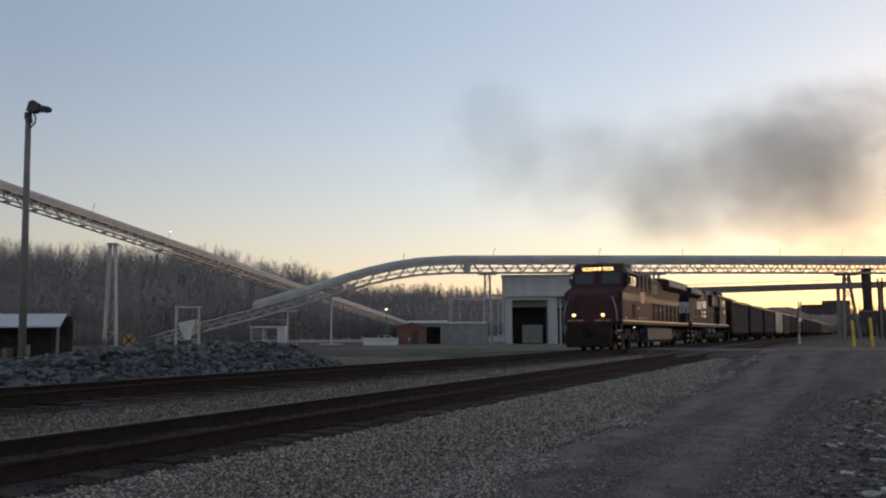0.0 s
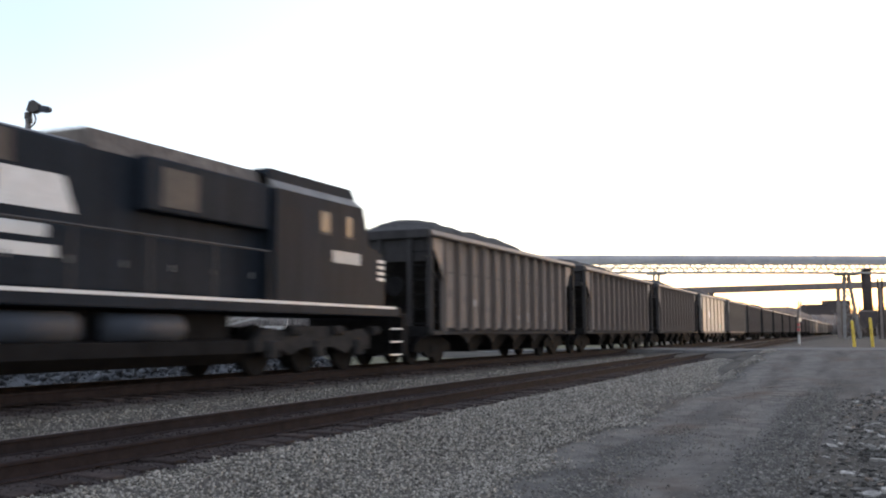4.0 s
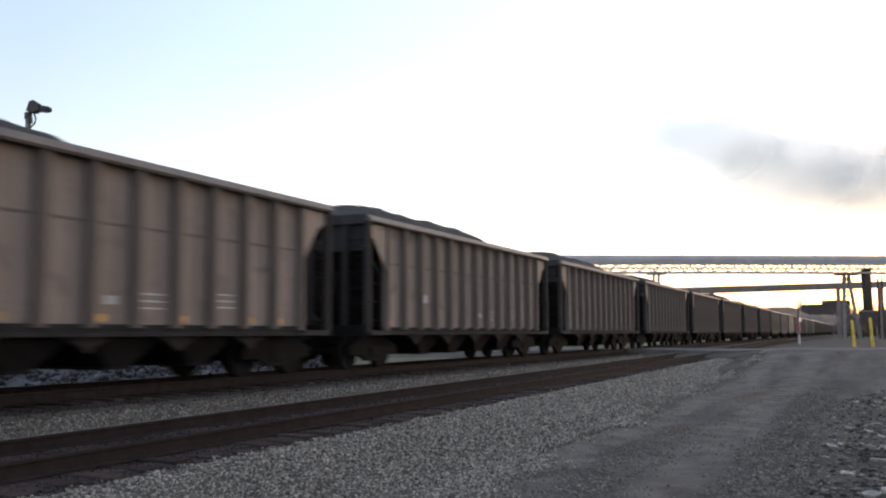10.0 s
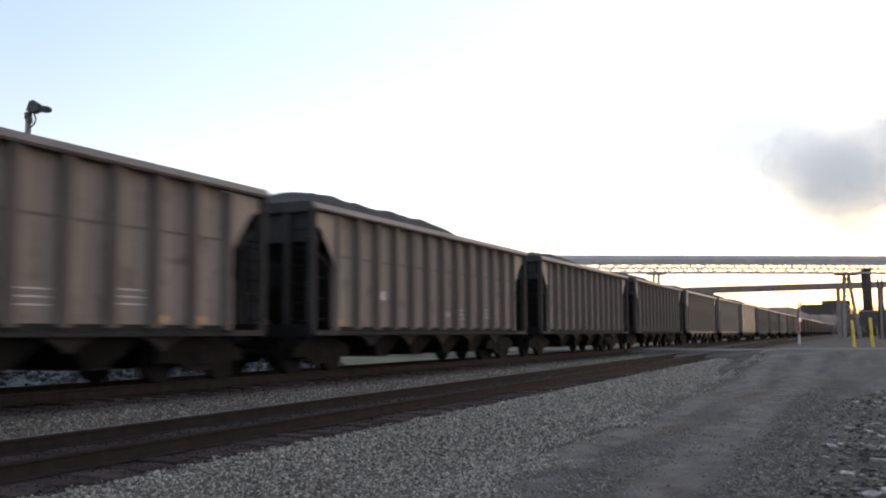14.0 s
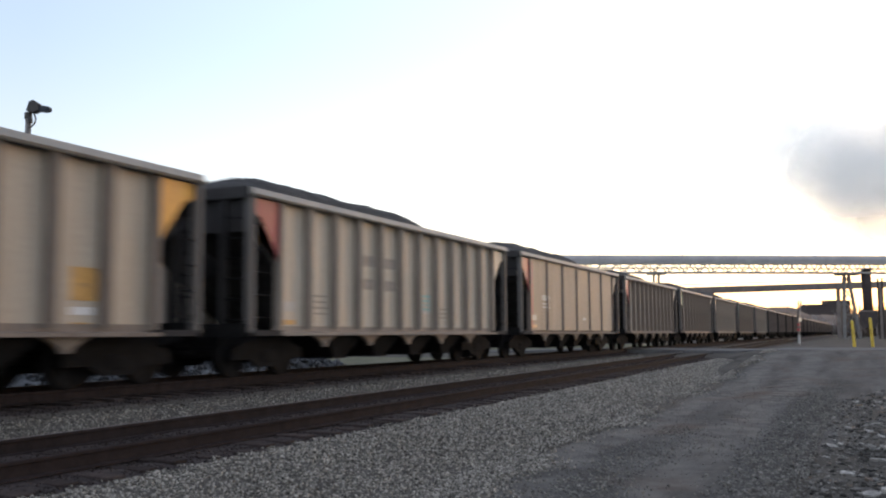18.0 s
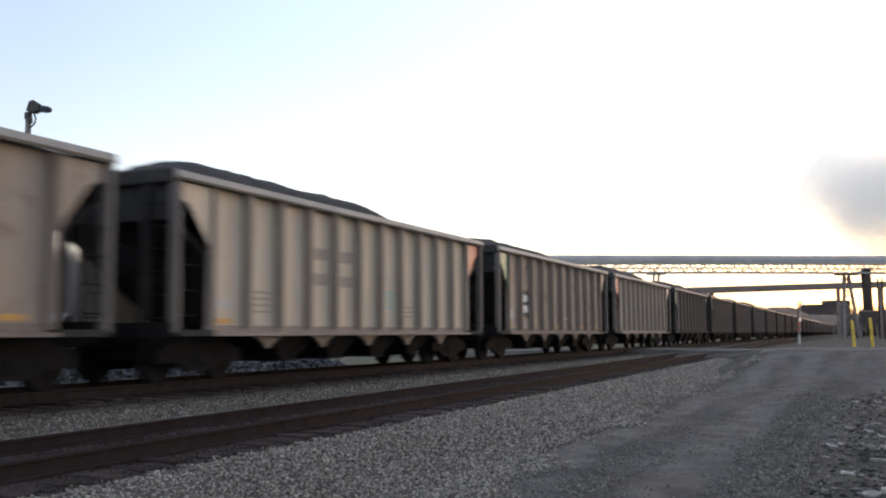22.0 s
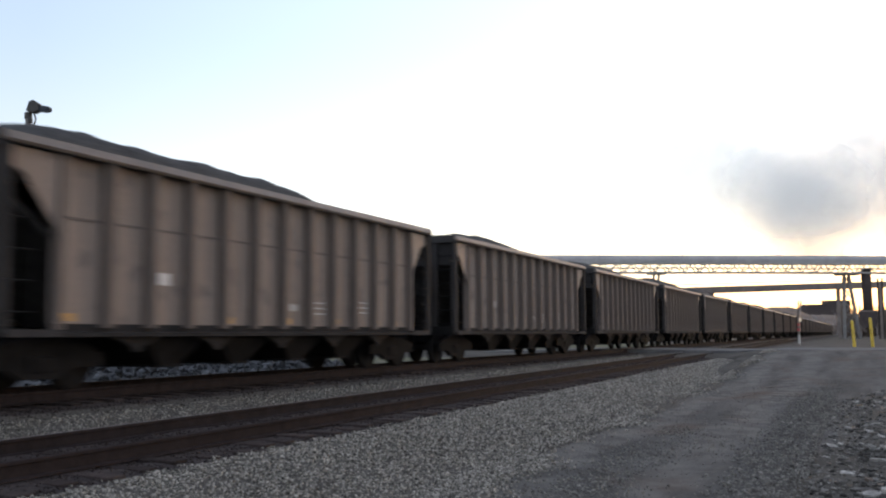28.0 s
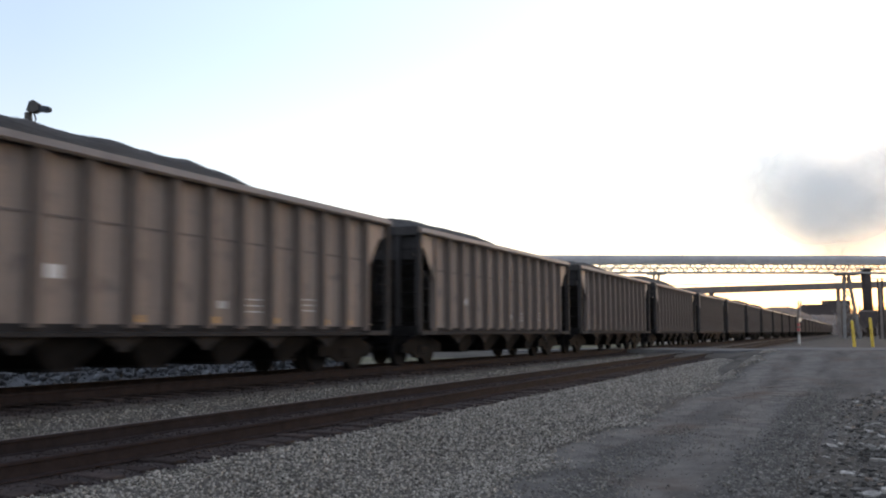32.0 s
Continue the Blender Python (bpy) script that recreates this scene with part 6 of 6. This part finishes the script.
        # hood doors
        for k in range(9):
            y = -1.3 + k * 1.1
            d = part("hood_door", Geo().box(min(s * 1.15, s * 1.165), max(s * 1.15, s * 1.165), y, y + 0.98, 1.65, 2.5, 0.01), M_MAROON, e)
            part("latch", Geo().box(min(s * 1.165, s * 1.185), max(s * 1.165, s * 1.185), y + 0.85, y + 0.9, 2.0, 2.12), M_ROOFGREY, d)
        # flared radiator wing
        part("radiator_wing", Geo().prism([(s * 0.9, 3.5), (s * 1.15, 3.5), (s * 1.5, 3.75), (s * 1.5, 4.18), (s * 0.9, 4.25)], "y", 3.5, 10.2), M_MAROON, e)
        part("wing_grille", Geo().box(min(s * 1.5, s * 1.512), max(s * 1.5, s * 1.512), 3.7, 10.1, 3.8, 4.14), M_ROOFGREY, e, "sooty pale grey radiator screen")
        railing(e, s * 1.46, -1.3, 9.6, 1.56, M_BLACK, r=0.042)
        steps(e, s * 1.4, -9.8, -1, M_PRINT)
        steps(e, s * 1.5, 10.2, 1, M_GOLD)
        for k in (-9.42, -10.12):          # a bowed handrail each side of the front steps
            bow = [(1.44, 0.95), (1.47, 1.6), (1.43, 2.1), (1.3, 2.5), (1.18, 2.72)] if k > -10 else [(1.32, 0.8), (1.38, 1.5), (1.33, 2.05), (1.2, 2.45), (1.08, 2.7)]
            g = Geo()
            for (x0, z0), (x1, z1) in zip(bow, bow[1:]):
                g.tube((s * x0, k + 0.12 * (z0 - 1), z0), (s * x1, k + 0.12 * (z1 - 1), z1), 0.018, seg=6)
            part("grab_rail", g, M_PRINT, e, "pale bowed handrail")
    part("hood", Geo().box(-1.15, 1.15, -1.5, 9.05, 1.56, 4.0, 0.06), M_MAROON, e)
    for s in (-1, 1):
        part("letter_bar", Geo().box(min(s * 1.165, s * 1.17), max(s * 1.165, s * 1.17), -0.9, 3.6, 2.2, 2.34), M_SOOT_SHEEN, e)
    part("engine_roof", Geo().prism([(-0.9, 4.0), (0.9, 4.0), (0.75, 4.16), (-0.75, 4.16)], "y", -1.4, 3.4), M_ROOFGREY, e)
    part("exhaust_stack", Geo().box(-0.35, 0.35, 0.0, 1.0, 4.14, 4.36, 0.03), M_DARKSTEEL, e)
    part("roof_hatch", Geo().box(-0.7, 0.7, 1.4, 2.6, 4.15, 4.24, 0.02), M_ROOFGREY, e)
    part("soot_panel", Geo().box(1.15, 1.16, -0.5, 1.5, 3.2, 3.75), M_SOOT_SHEEN, e, "soot-streaked hood panel, paled for its sheen")
    part("rear_roof", Geo().box(-1.2, 1.2, 3.45, 10.1, 4.2, 4.3, 0.03), M_ROOFGREY, e)
    for k in (-7.6, -6.9):
        part("antenna", Geo().box(-0.3, 0.3, k, k + 0.35, 4.5, 4.6, 0.03), M_ROOFGREY, e)
    part("horn", Geo().tube((0.3, -6.6, 4.45), (0.3, -7.0, 4.45), 0.04, 0.1, 8).box(0.25, 0.35, -6.7, -6.55, 4.34, 4.45), M_DARKSTEEL, e)
    part("fuel_tank", Geo().prism([(-1.3, 0.32), (1.3, 0.32), (1.46, 0.5), (1.46, 1.12), (-1.46, 1.12), (-1.46, 0.5)], "y", -3.1, 4.3), M_TANK, e, "dusty grey fuel tank")
    part("tank_mount", Geo().box(-1.2, 1.2, -3.0, 4.2, 1.1, 1.32), M_UNDER, e)
    part("pilot", Geo().prism([(-9.9, 1.36), (-10.3, 1.36), (-10.42, 0.8), (-10.52, 0.24), (-10.42, 0.16), (-10.1, 0.3)], "x", -1.12, 1.12), M_PILOT, e)
    part("coupler", Geo().box(-0.1, 0.1, -11.0, -10.3, 0.78, 1.02, 0.02).box(-0.17, 0.17, -11.1, -10.8, 0.7, 1.08, 0.03), M_UNDER, e)
    for x in (-1.1, 0.3):
        part("front_stripe", Geo().box(x, x + 0.8, -10.308, -10.3, 1.47, 1.53), M_GOLD, e)
    part("platform_lamp", Geo().box(1.5, 1.53, -6.95, -6.75, 1.16, 1.2), M_LAMP, e, "small lit step lamp")
    engine_truck(e, -6.85)
    engine_truck(e, 6.85)
    return e


def trail_engine():
    e = thing("locomotive", "black diesel locomotive with white stripes running hood first", "locomotive", "engines")
    part("frame", Geo().box(-1.5, 1.5, -10.4, 10.2, 1.3, 1.56, 0.03), M_BLACK, e)
    part("hood", Geo().box(-1.15, 1.15, -9.25, 4.4, 1.56, 3.95, 0.06), M_BLACK, e)
    part("engine_roof", Geo().prism([(-0.9, 3.95), (0.9, 3.95), (0.7, 4.08), (-0.7, 4.08)], "y", -4.8, 4.2), M_ROOFGREY, e)
    part("exhaust_stack", Geo().box(-0.35, 0.35, -4.2, -3.4, 4.05, 4.2, 0.03), M_DARKSTEEL, e)
    part("rear_roof", Geo().box(-1.2, 1.2, -10.1, -4.9, 4.1, 4.18, 0.03), M_ROOFGREY, e)
    cab = part("cab", Geo().prism([(4.4, 1.56), (8.3, 1.56), (8.5, 3.0), (8.2, 3.95), (7.9, 4.33), (4.4, 4.33)], "x", -1.3, 1.3), M_BLACK, e)
    part("brake_blister", Geo().prism([(-1.15, 3.9), (1.15, 3.9), (1.0, 4.27), (-1.0, 4.27)], "y", -0.4, 4.38), M_SOOT_SHEEN, e, "sooty raised roof housing")
    part("nose", Geo().prism([(8.2, 1.56), (9.55, 1.56), (9.55, 2.75), (9.2, 2.95), (8.2, 3.05)], "x", -1.35, 1.35), M_BLACK, e)
    for s in (-1, 1):
        lo, hi = lambda a, b: min(s * a, s * b), lambda a, b: max(s * a, s * b)
        part("cab_side", Geo().prism([(4.4, 1.56), (8.3, 1.56), (8.45, 3.0), (8.15, 3.9), (4.4, 3.9)], "x", lo(1.28, 1.5), hi(1.28, 1.5)), M_BLACK, e)
        part("cab_roof_slope", Geo().prism([(s * 1.5, 3.9), (s * 1.15, 4.25), (s * 1.0, 4.25), (s * 1.0, 3.9)], "y", 4.4, 8.05), M_ROOFGREY, e)
        for y0, y1 in ((6.15, 6.55), (7.3, 7.6)):
            w = part("side_window", Geo().box(lo(1.5, 1.515), hi(1.5, 1.515), y0, y1, 3.15, 3.62, 0.01), M_GLASS, cab)
            part("window_frame", Geo().box(lo(1.5, 1.522), hi(1.5, 1.522), y0 - 0.04, y1 + 0.04, 3.1, 3.14), M_DARKSTEEL, w)
        part("cab_plate", Geo().box(lo(1.5, 1.508), hi(1.5, 1.508), 6.7, 8.0, 2.5, 2.78), M_PRINT, e)
        part("sill_stripe", Geo().box(lo(1.5, 1.508), hi(1.5, 1.508), -10.0, 9.9, 1.5, 1.56), M_WHITE2, e)
        for k in range(4):
            z = 2.3 + k * 0.15
            part("nose_stripe", Geo().box(lo(1.35, 1.357), hi(1.35, 1.357), 9.2, 9.55, z - 0.1, z - 0.02), M_WHITE2, e)
            part("logo_stripe", Geo().prism([(-5.65 + k * 0.07, z + 0.48), (-3.35 + k * 0.02, z + 0.48), (-3.42 + k * 0.02, z + 0.38), (-5.6 + k * 0.07, z + 0.38)], "x", lo(1.15, 1.157), hi(1.15, 1.157)), M_WHITE2, e)
        part("logo_block", Geo().prism([(-3.1, 3.36), (-2.75, 3.36), (-2.3, 2.95), (-2.3, 3.36), (-1.0, 3.36), (-0.75, 2.78), (-2.6, 2.78), (-3.0, 3.1)], "x", lo(1.15, 1.157), hi(1.15, 1.157)), M_WHITE2, e)
        part("letter_bar", Geo().box(lo(1.15, 1.157), hi(1.15, 1.157), -3.2, -1.3, 2.36, 2.56), M_WHITE2, e)
        part("letter_bar", Geo().box(lo(1.15, 1.157), hi(1.15, 1.157), -3.2, -1.1, 2.06, 2.25), M_WHITE2, e)
        for k in range(11):
            y = -9.15 + k * 1.22
            d = part("hood_door", Geo().box(lo(1.15, 1.154), hi(1.15, 1.154), y, y + 1.1, 1.62, 2.75, 0.001), M_BLACK, e)
            part("latch", Geo().box(lo(1.154, 1.18), hi(1.154, 1.18), y + 0.95, y + 1.0, 2.0, 2.12), M_ROOFGREY, d)
        part("radiator_wing", Geo().prism([(s * 0.9, 3.4), (s * 1.15, 3.4), (s * 1.48, 3.66), (s * 1.48, 4.04), (s * 0.9, 4.12)], "y", -10.15, -4.95), M_BLACK, e)
        part("wing_grille", Geo().box(lo(1.48, 1.492), hi(1.48, 1.492), -9.9, -5.1, 3.7, 4.02), M_ROOFGREY, e, "sooty pale grey radiator screen")
        part("soot_panel", Geo().box(lo(1.15, 1.156), hi(1.15, 1.156), -4.7, -2.0, 3.42, 3.9), M_SOOT_SHEEN, e)
        part("blower_box", Geo().box(lo(1.1, 1.4), hi(1.1, 1.4), 0.6, 4.3, 3.0, 3.95, 0.04), M_BLACK, e)
        part("box_door", Geo().box(lo(1.4, 1.41), hi(1.4, 1.41), 1.0, 2.0, 3.1, 3.8), M_DARKSTEEL, e)
        railing(e, s * 1.46, -9.9, 4.2, 1.56, M_DARKSTEEL, 1.8)
        g = Geo().tube((s * 1.46, -10.0, 1.56), (s * 1.46, -10.0, 2.5), 0.025, seg=6).tube((s * 1.46, -10.0, 2.5), (s * 1.2, -10.55, 2.5), 0.025, seg=6).tube((s * 1.2, -10.55, 2.5), (s * 1.2, -10.55, 1.4), 0.025, seg=6)
        part("grab_rail", g, M_ROOFGREY, e)
        steps(e, s * 1.5, -10.2, -1, M_WHITE2)
        steps(e, s * 1.5, 9.95, 1, M_WHITE2)
        for y0 in (-2.7, -0.2):
            part("air_tank", Geo().tube((s * 1.2, y0, 0.98), (s * 1.2, y0 + 1.85, 0.98), 0.26, seg=16), M_TANK, e, smooth=True)
    for k in range(5):
        z = 2.3 + k * 0.16
        part("end_stripe", Geo().box(-0.9, 1.12, -9.258, -9.25, z, z + 0.115), M_WHITE2, e)
    part("end_number_plate", Geo().box(-0.5, 0.5, -9.26, -9.25, 3.4, 3.56), M_PRINT, e)
    part("fuel_tank", Geo().prism([(-1.15, 0.3), (1.15, 0.3), (1.42, 0.5), (1.42, 0.74), (0.9, 0.8), (-0.9, 0.8), (-1.42, 0.74), (-1.42, 0.5)], "y", -3.6, 3.6), M_UNDER, e)
    part("tank_mount", Geo().box(-1.0, 1.0, -3.5, 3.5, 0.75, 1.32), M_UNDER, e)
    for s, y in ((-1, -10.75), (1, 10.75)):
        part("pilot", Geo().box(-1.45, 1.45, min(y, y - s * 0.35), max(y, y - s * 0.35), 0.3, 1.4, 0.05), M_UNDER, e)
        part("coupler", Geo().box(-0.1, 0.1, min(y, y + s * 0.6), max(y, y + s * 0.6), 0.78, 1.02, 0.02), M_UNDER, e)
    part("antenna", Geo().box(-0.4, 0.4, 6.2, 6.6, 4.25, 4.36, 0.03), M_ROOFGREY, e)
    part("horn", Geo().tube((0.3, 5.2, 4.36), (0.3, 4.8, 4.36), 0.04, 0.1, 8).box(0.25, 0.35, 5.0, 5.15, 4.24, 4.36), M_DARKSTEEL, e)
    part("platform_lamp", Geo().box(0.0, 0.25, -9.3, -9.25, 1.84, 1.88), M_LAMP, e, "small lit step lamp")
    engine_truck(e, -6.6)
    engine_truck(e, 6.6)
    return e


TRAIN.append((lead_engine(), 45.75 + 11.15))
TRAIN.append((trail_engine(), 45.75 + 22.3 + 11.15))


# ---------------------------------------------------------------- smoke
def smoke_material(name, thick, shade, lumpy=1.1, rim=0.78, grain=1.3):
    m = bpy.data.materials.new(name)
    m.use_nodes = True
    n, l = m.node_tree.nodes, m.node_tree.links
    n.remove(n["Principled BSDF"])
    tc = n.new("ShaderNodeTexCoord")
    sep = n.new("ShaderNodeSeparateXYZ")
    l.new(tc.outputs["Object"], sep.inputs[0])
    flat = n.new("ShaderNodeCombineXYZ")
    l.new(sep.outputs["X"], flat.inputs["X"])
    l.new(sep.outputs["Z"], flat.inputs["Z"])
    ln = n.new("ShaderNodeVectorMath")
    ln.operation = "LENGTH"
    l.new(flat.outputs[0], ln.inputs[0])
    ns = n.new("ShaderNodeTexNoise")
    ns.inputs["Scale"].default_value = grain
    ns.inputs["Detail"].default_value = 5
    ns.inputs["Roughness"].default_value = 0.55
    oi = n.new("ShaderNodeObjectInfo")
    off = n.new("ShaderNodeVectorMath")
    off.operation = "ADD"
    mul = n.new("ShaderNodeMath")
    mul.operation = "MULTIPLY"
    mul.inputs[1].default_value = 37
    l.new(oi.outputs["Random"], mul.inputs[0])
    l.new(flat.outputs[0], off.inputs[0])
    l.new(mul.outputs[0], off.inputs[1])
    l.new(off.outputs[0], ns.inputs["Vector"])
    # radius pushed in and out by the noise, then a soft edge
    rad = n.new("ShaderNodeMath")
    rad.operation = "MULTIPLY_ADD"
    rad.inputs[1].default_value = -lumpy
    rad.inputs[2].default_value = lumpy / 2
    l.new(ns.outputs["Fac"], rad.inputs[0])
    r2 = n.new("ShaderNodeMath")
    r2.operation = "ADD"
    l.new(ln.outputs["Value"], r2.inputs[0])
    l.new(rad.outputs[0], r2.inputs[1])
    fall = n.new("ShaderNodeMapRange")
    fall.interpolation_type = "SMOOTHSTEP"
    fall.inputs["From Min"].default_value = rim
    fall.inputs["From Max"].default_value = 0.1
    fall.inputs["To Min"].default_value = 0.0
    fall.inputs["To Max"].default_value = thick
    l.new(r2.outputs[0], fall.inputs["Value"])
    hem = n.new("ShaderNodeMapRange")          # the outer hem thins to nothing
    hem.interpolation_type = "SMOOTHSTEP"
    hem.inputs["From Min"].default_value = 0.84
    hem.inputs["From Max"].default_value = 0.45
    l.new(ln.outputs["Value"], hem.inputs["Value"])
    thin = n.new("ShaderNodeMath")
    thin.operation = "MULTIPLY"
    l.new(fall.outputs[0], thin.inputs[0])
    l.new(hem.outputs[0], thin.inputs[1])
    tr = n.new("ShaderNodeBsdfTransparent")
    df = n.new("ShaderNodeBsdfDiffuse")
    df.inputs["Color"].default_value = (shade * 0.93, shade, shade, 1)
    mx = n.new("ShaderNodeMixShader")
    l.new(thin.outputs[0], mx.inputs[0])
    l.new(tr.outputs[0], mx.inputs[1])
    l.new(df.outputs[0], mx.inputs[2])
    l.new(mx.outputs[0], n["Material Output"].inputs["Surface"])
    return m


M_SMOKE = smoke_material("thin_smoke", 0.38, 0.22)
M_PALE = smoke_material("pale_smoke", 0.62, 0.85, 1.0, 1.0, 1.6)
M_STREAK = smoke_material("pale_streak", 0.64, 0.75, 0.85, 1.0)
M_LIGHT = smoke_material("light_smoke", 0.3, 0.22)
M_THIN = smoke_material("thinning_smoke", 0.47, 0.22)
M_WISP = smoke_material("faint_smoke", 0.17, 0.18)
PUFFS = []          # (thing, rows of seconds, a, b, z)


def smoke_puff(w, h, seed, rows, material, label="drifting puff of thin grey diesel smoke"):
    bm = bmesh.new()
    bmesh.ops.create_icosphere(bm, subdivisions=4, radius=1.0)
    bmesh.ops.delete(bm, geom=[v for v in bm.verts if v.co.y > 0.05], context="VERTS")
    for v in bm.verts:
        v.co *= 1 + 0.12 * noise.noise(v.co * 1.7 + Vector((seed, 0, 0)))
        v.co.y *= 0.14
    ob = new("smoke_puff", Geo().take(bm).mesh("smoke_puff", material, True))
    ob.scale = (w, (w + h) / 2, h)
    tagged(ob, label, "smoke", "exhaust smoke")
    PUFFS.append((ob, rows))


EARLY = [(13, 16, (8, 31)), (14, 13, (19, 26.5)), (19, 17, (31, 27)), (22, 17, (42, 25.0)), (24, 20, (53, 27)), (24, 19, (64, 23.5)), (25, 15, (67, 33))]
for i, (w, h, (a, z)) in enumerate(EARLY):
    drift = (-5.5, -5.0, -3.0, -1.5, 0.5, 2.0, 3.0)[i]
    smoke_puff(w * 1.12, h * 1.12, i, [(0, a, 150 + i, z), (1, a + drift, 150 + i, z + 0.3), (1.8, a + 2 * drift + 3, 150 + i, z - 1.5), (2.5, a + 15, 151 + i, z - 1.5), (3, a + 36, 152 + i, z + 2.5), (3.5, a + 60, 153 + i, z + 4),
                         (5.5, a + 120, 156 + i, z + 10), (8, a + 160, 160 + i, z + 20), (32, a + 260, 200 + i, z + 60)], M_WISP if i < 2 else M_LIGHT if i == 2 else M_SMOKE if i == 3 else M_THIN)
PLUME = [(0, 137.0, 28.2), (6, 118.9, 28.3), (8, 96.4, 28.4), (9, 88.2, 28.4), (10, 78.3, 28.0), (11, 72.0, 28.5), (12, 67.9, 28.3), (13, 63.0, 29.5), (14, 59.4, 29.0), (15.5, 62.1, 29.3), (17, 65.7, 29.5), (18, 63.8, 28.1), (19, 64.7, 26.7), (20, 66.5, 25.4), (21, 66.0, 25.2), (22, 65.0, 25.0), (23, 62.8, 25.4), (24, 62.8, 24.9), (25, 65.5, 24.9), (26.5, 60.1, 24.8), (28, 53.0, 24.5), (30, 52.0, 24.0), (31, 51.5, 23.6), (32, 58.5, 24.0)]
for i, (w, h, da, dz) in enumerate(((22, 16, 3, -0.5), (30, 23, 16, -2), (25, 17, -10, 2.5), (19, 15, 9, -4), (22, 18, 27, 4))):
    smoke_puff(w, h, 20 + i, [(t, a + da + 0.8 * math.sin(t * 0.9 + i * 2), 150 + 5 * i, z + dz + 0.5 * math.sin(t * 0.7 + i)) for t, a, z in PLUME], M_PALE, "pale grey plume of smoke in the bright sky")
STREAK = [(0, 136.8, 26.4), (3.5, 114.3, 26.5), (5.5, 84.5, 26.6), (6, 77.3, 26.7), (7, 70.1, 27.2), (8, 55.7, 28.0), (9, 54.6, 26.5), (10, 55.1, 24.5), (11, 70.0, 25.8), (12, 87.2, 26.6), (32, 164.1, 28.0)]
for i, (w, h, da, dz) in enumerate(((19, 11, -16, 4.2), (21, 11, -2, 0.3), (20, 11, 12, -2.2))):
    smoke_puff(w, h, 30 + i, [(t, a + da, 140 + 4 * i, z + dz) for t, a, z in STREAK], M_STREAK, "thin pale streak of smoke in the bright sky")


# ---------------------------------------------------------------- what moves
def spin(wheels, r):
    """One turning action serves all wheelsets of one size."""
    step = 1 / FPS
    rows = [(i * step, pose(0, 0, 0, math.degrees(SPEED * i * step / r) % 360)) for i in range(int(32 * FPS) + 1)]
    walk(wheels[0], rows)
    act, slot = wheels[0].animation_data.action, wheels[0].animation_data.action_slot
    for w in wheels[1:]:
        w.rotation_mode = "QUATERNION"
        w.animation_data_create()
        w.animation_data.action = act
        w.animation_data.action_slot = slot


# the train surges a little as it passes: seconds, metres behind an even run
SURGE = [(0, 0), (1, 0.03), (1.5, 0.06), (2, -0.2), (2.5, -0.18), (3, -0.04), (3.5, 0), (5.5, 0), (9, 0), (12, -0.12), (17, -0.12), (21, 0.1), (24, 0.1), (28, 0.06), (32, 0.0)]


def motions():
    for ob, y in TRAIN:
        walk(ob, [(t, pose(TRACK_X, y - SPEED * t + d, 0)) for t, d in SURGE])
    for ob, rows in PUFFS:
        walk(ob, [(t, Matrix.Translation(yard(a, b, z)) @ pose(0, 0, 0, 0, 0, TURN)) for t, a, b, z in rows])
    small, large = [], []
    for ob, _ in TRAIN:
        for w in ob.children_recursive:
            if w.name.startswith("wheelset"):
                (large if w.parent.name.startswith("truck") and len([k for k in w.parent.children if k.name.startswith("wheelset")]) == 3 else small).append(w)
    spin(small, 0.46)
    spin(large, 0.53)


motions()
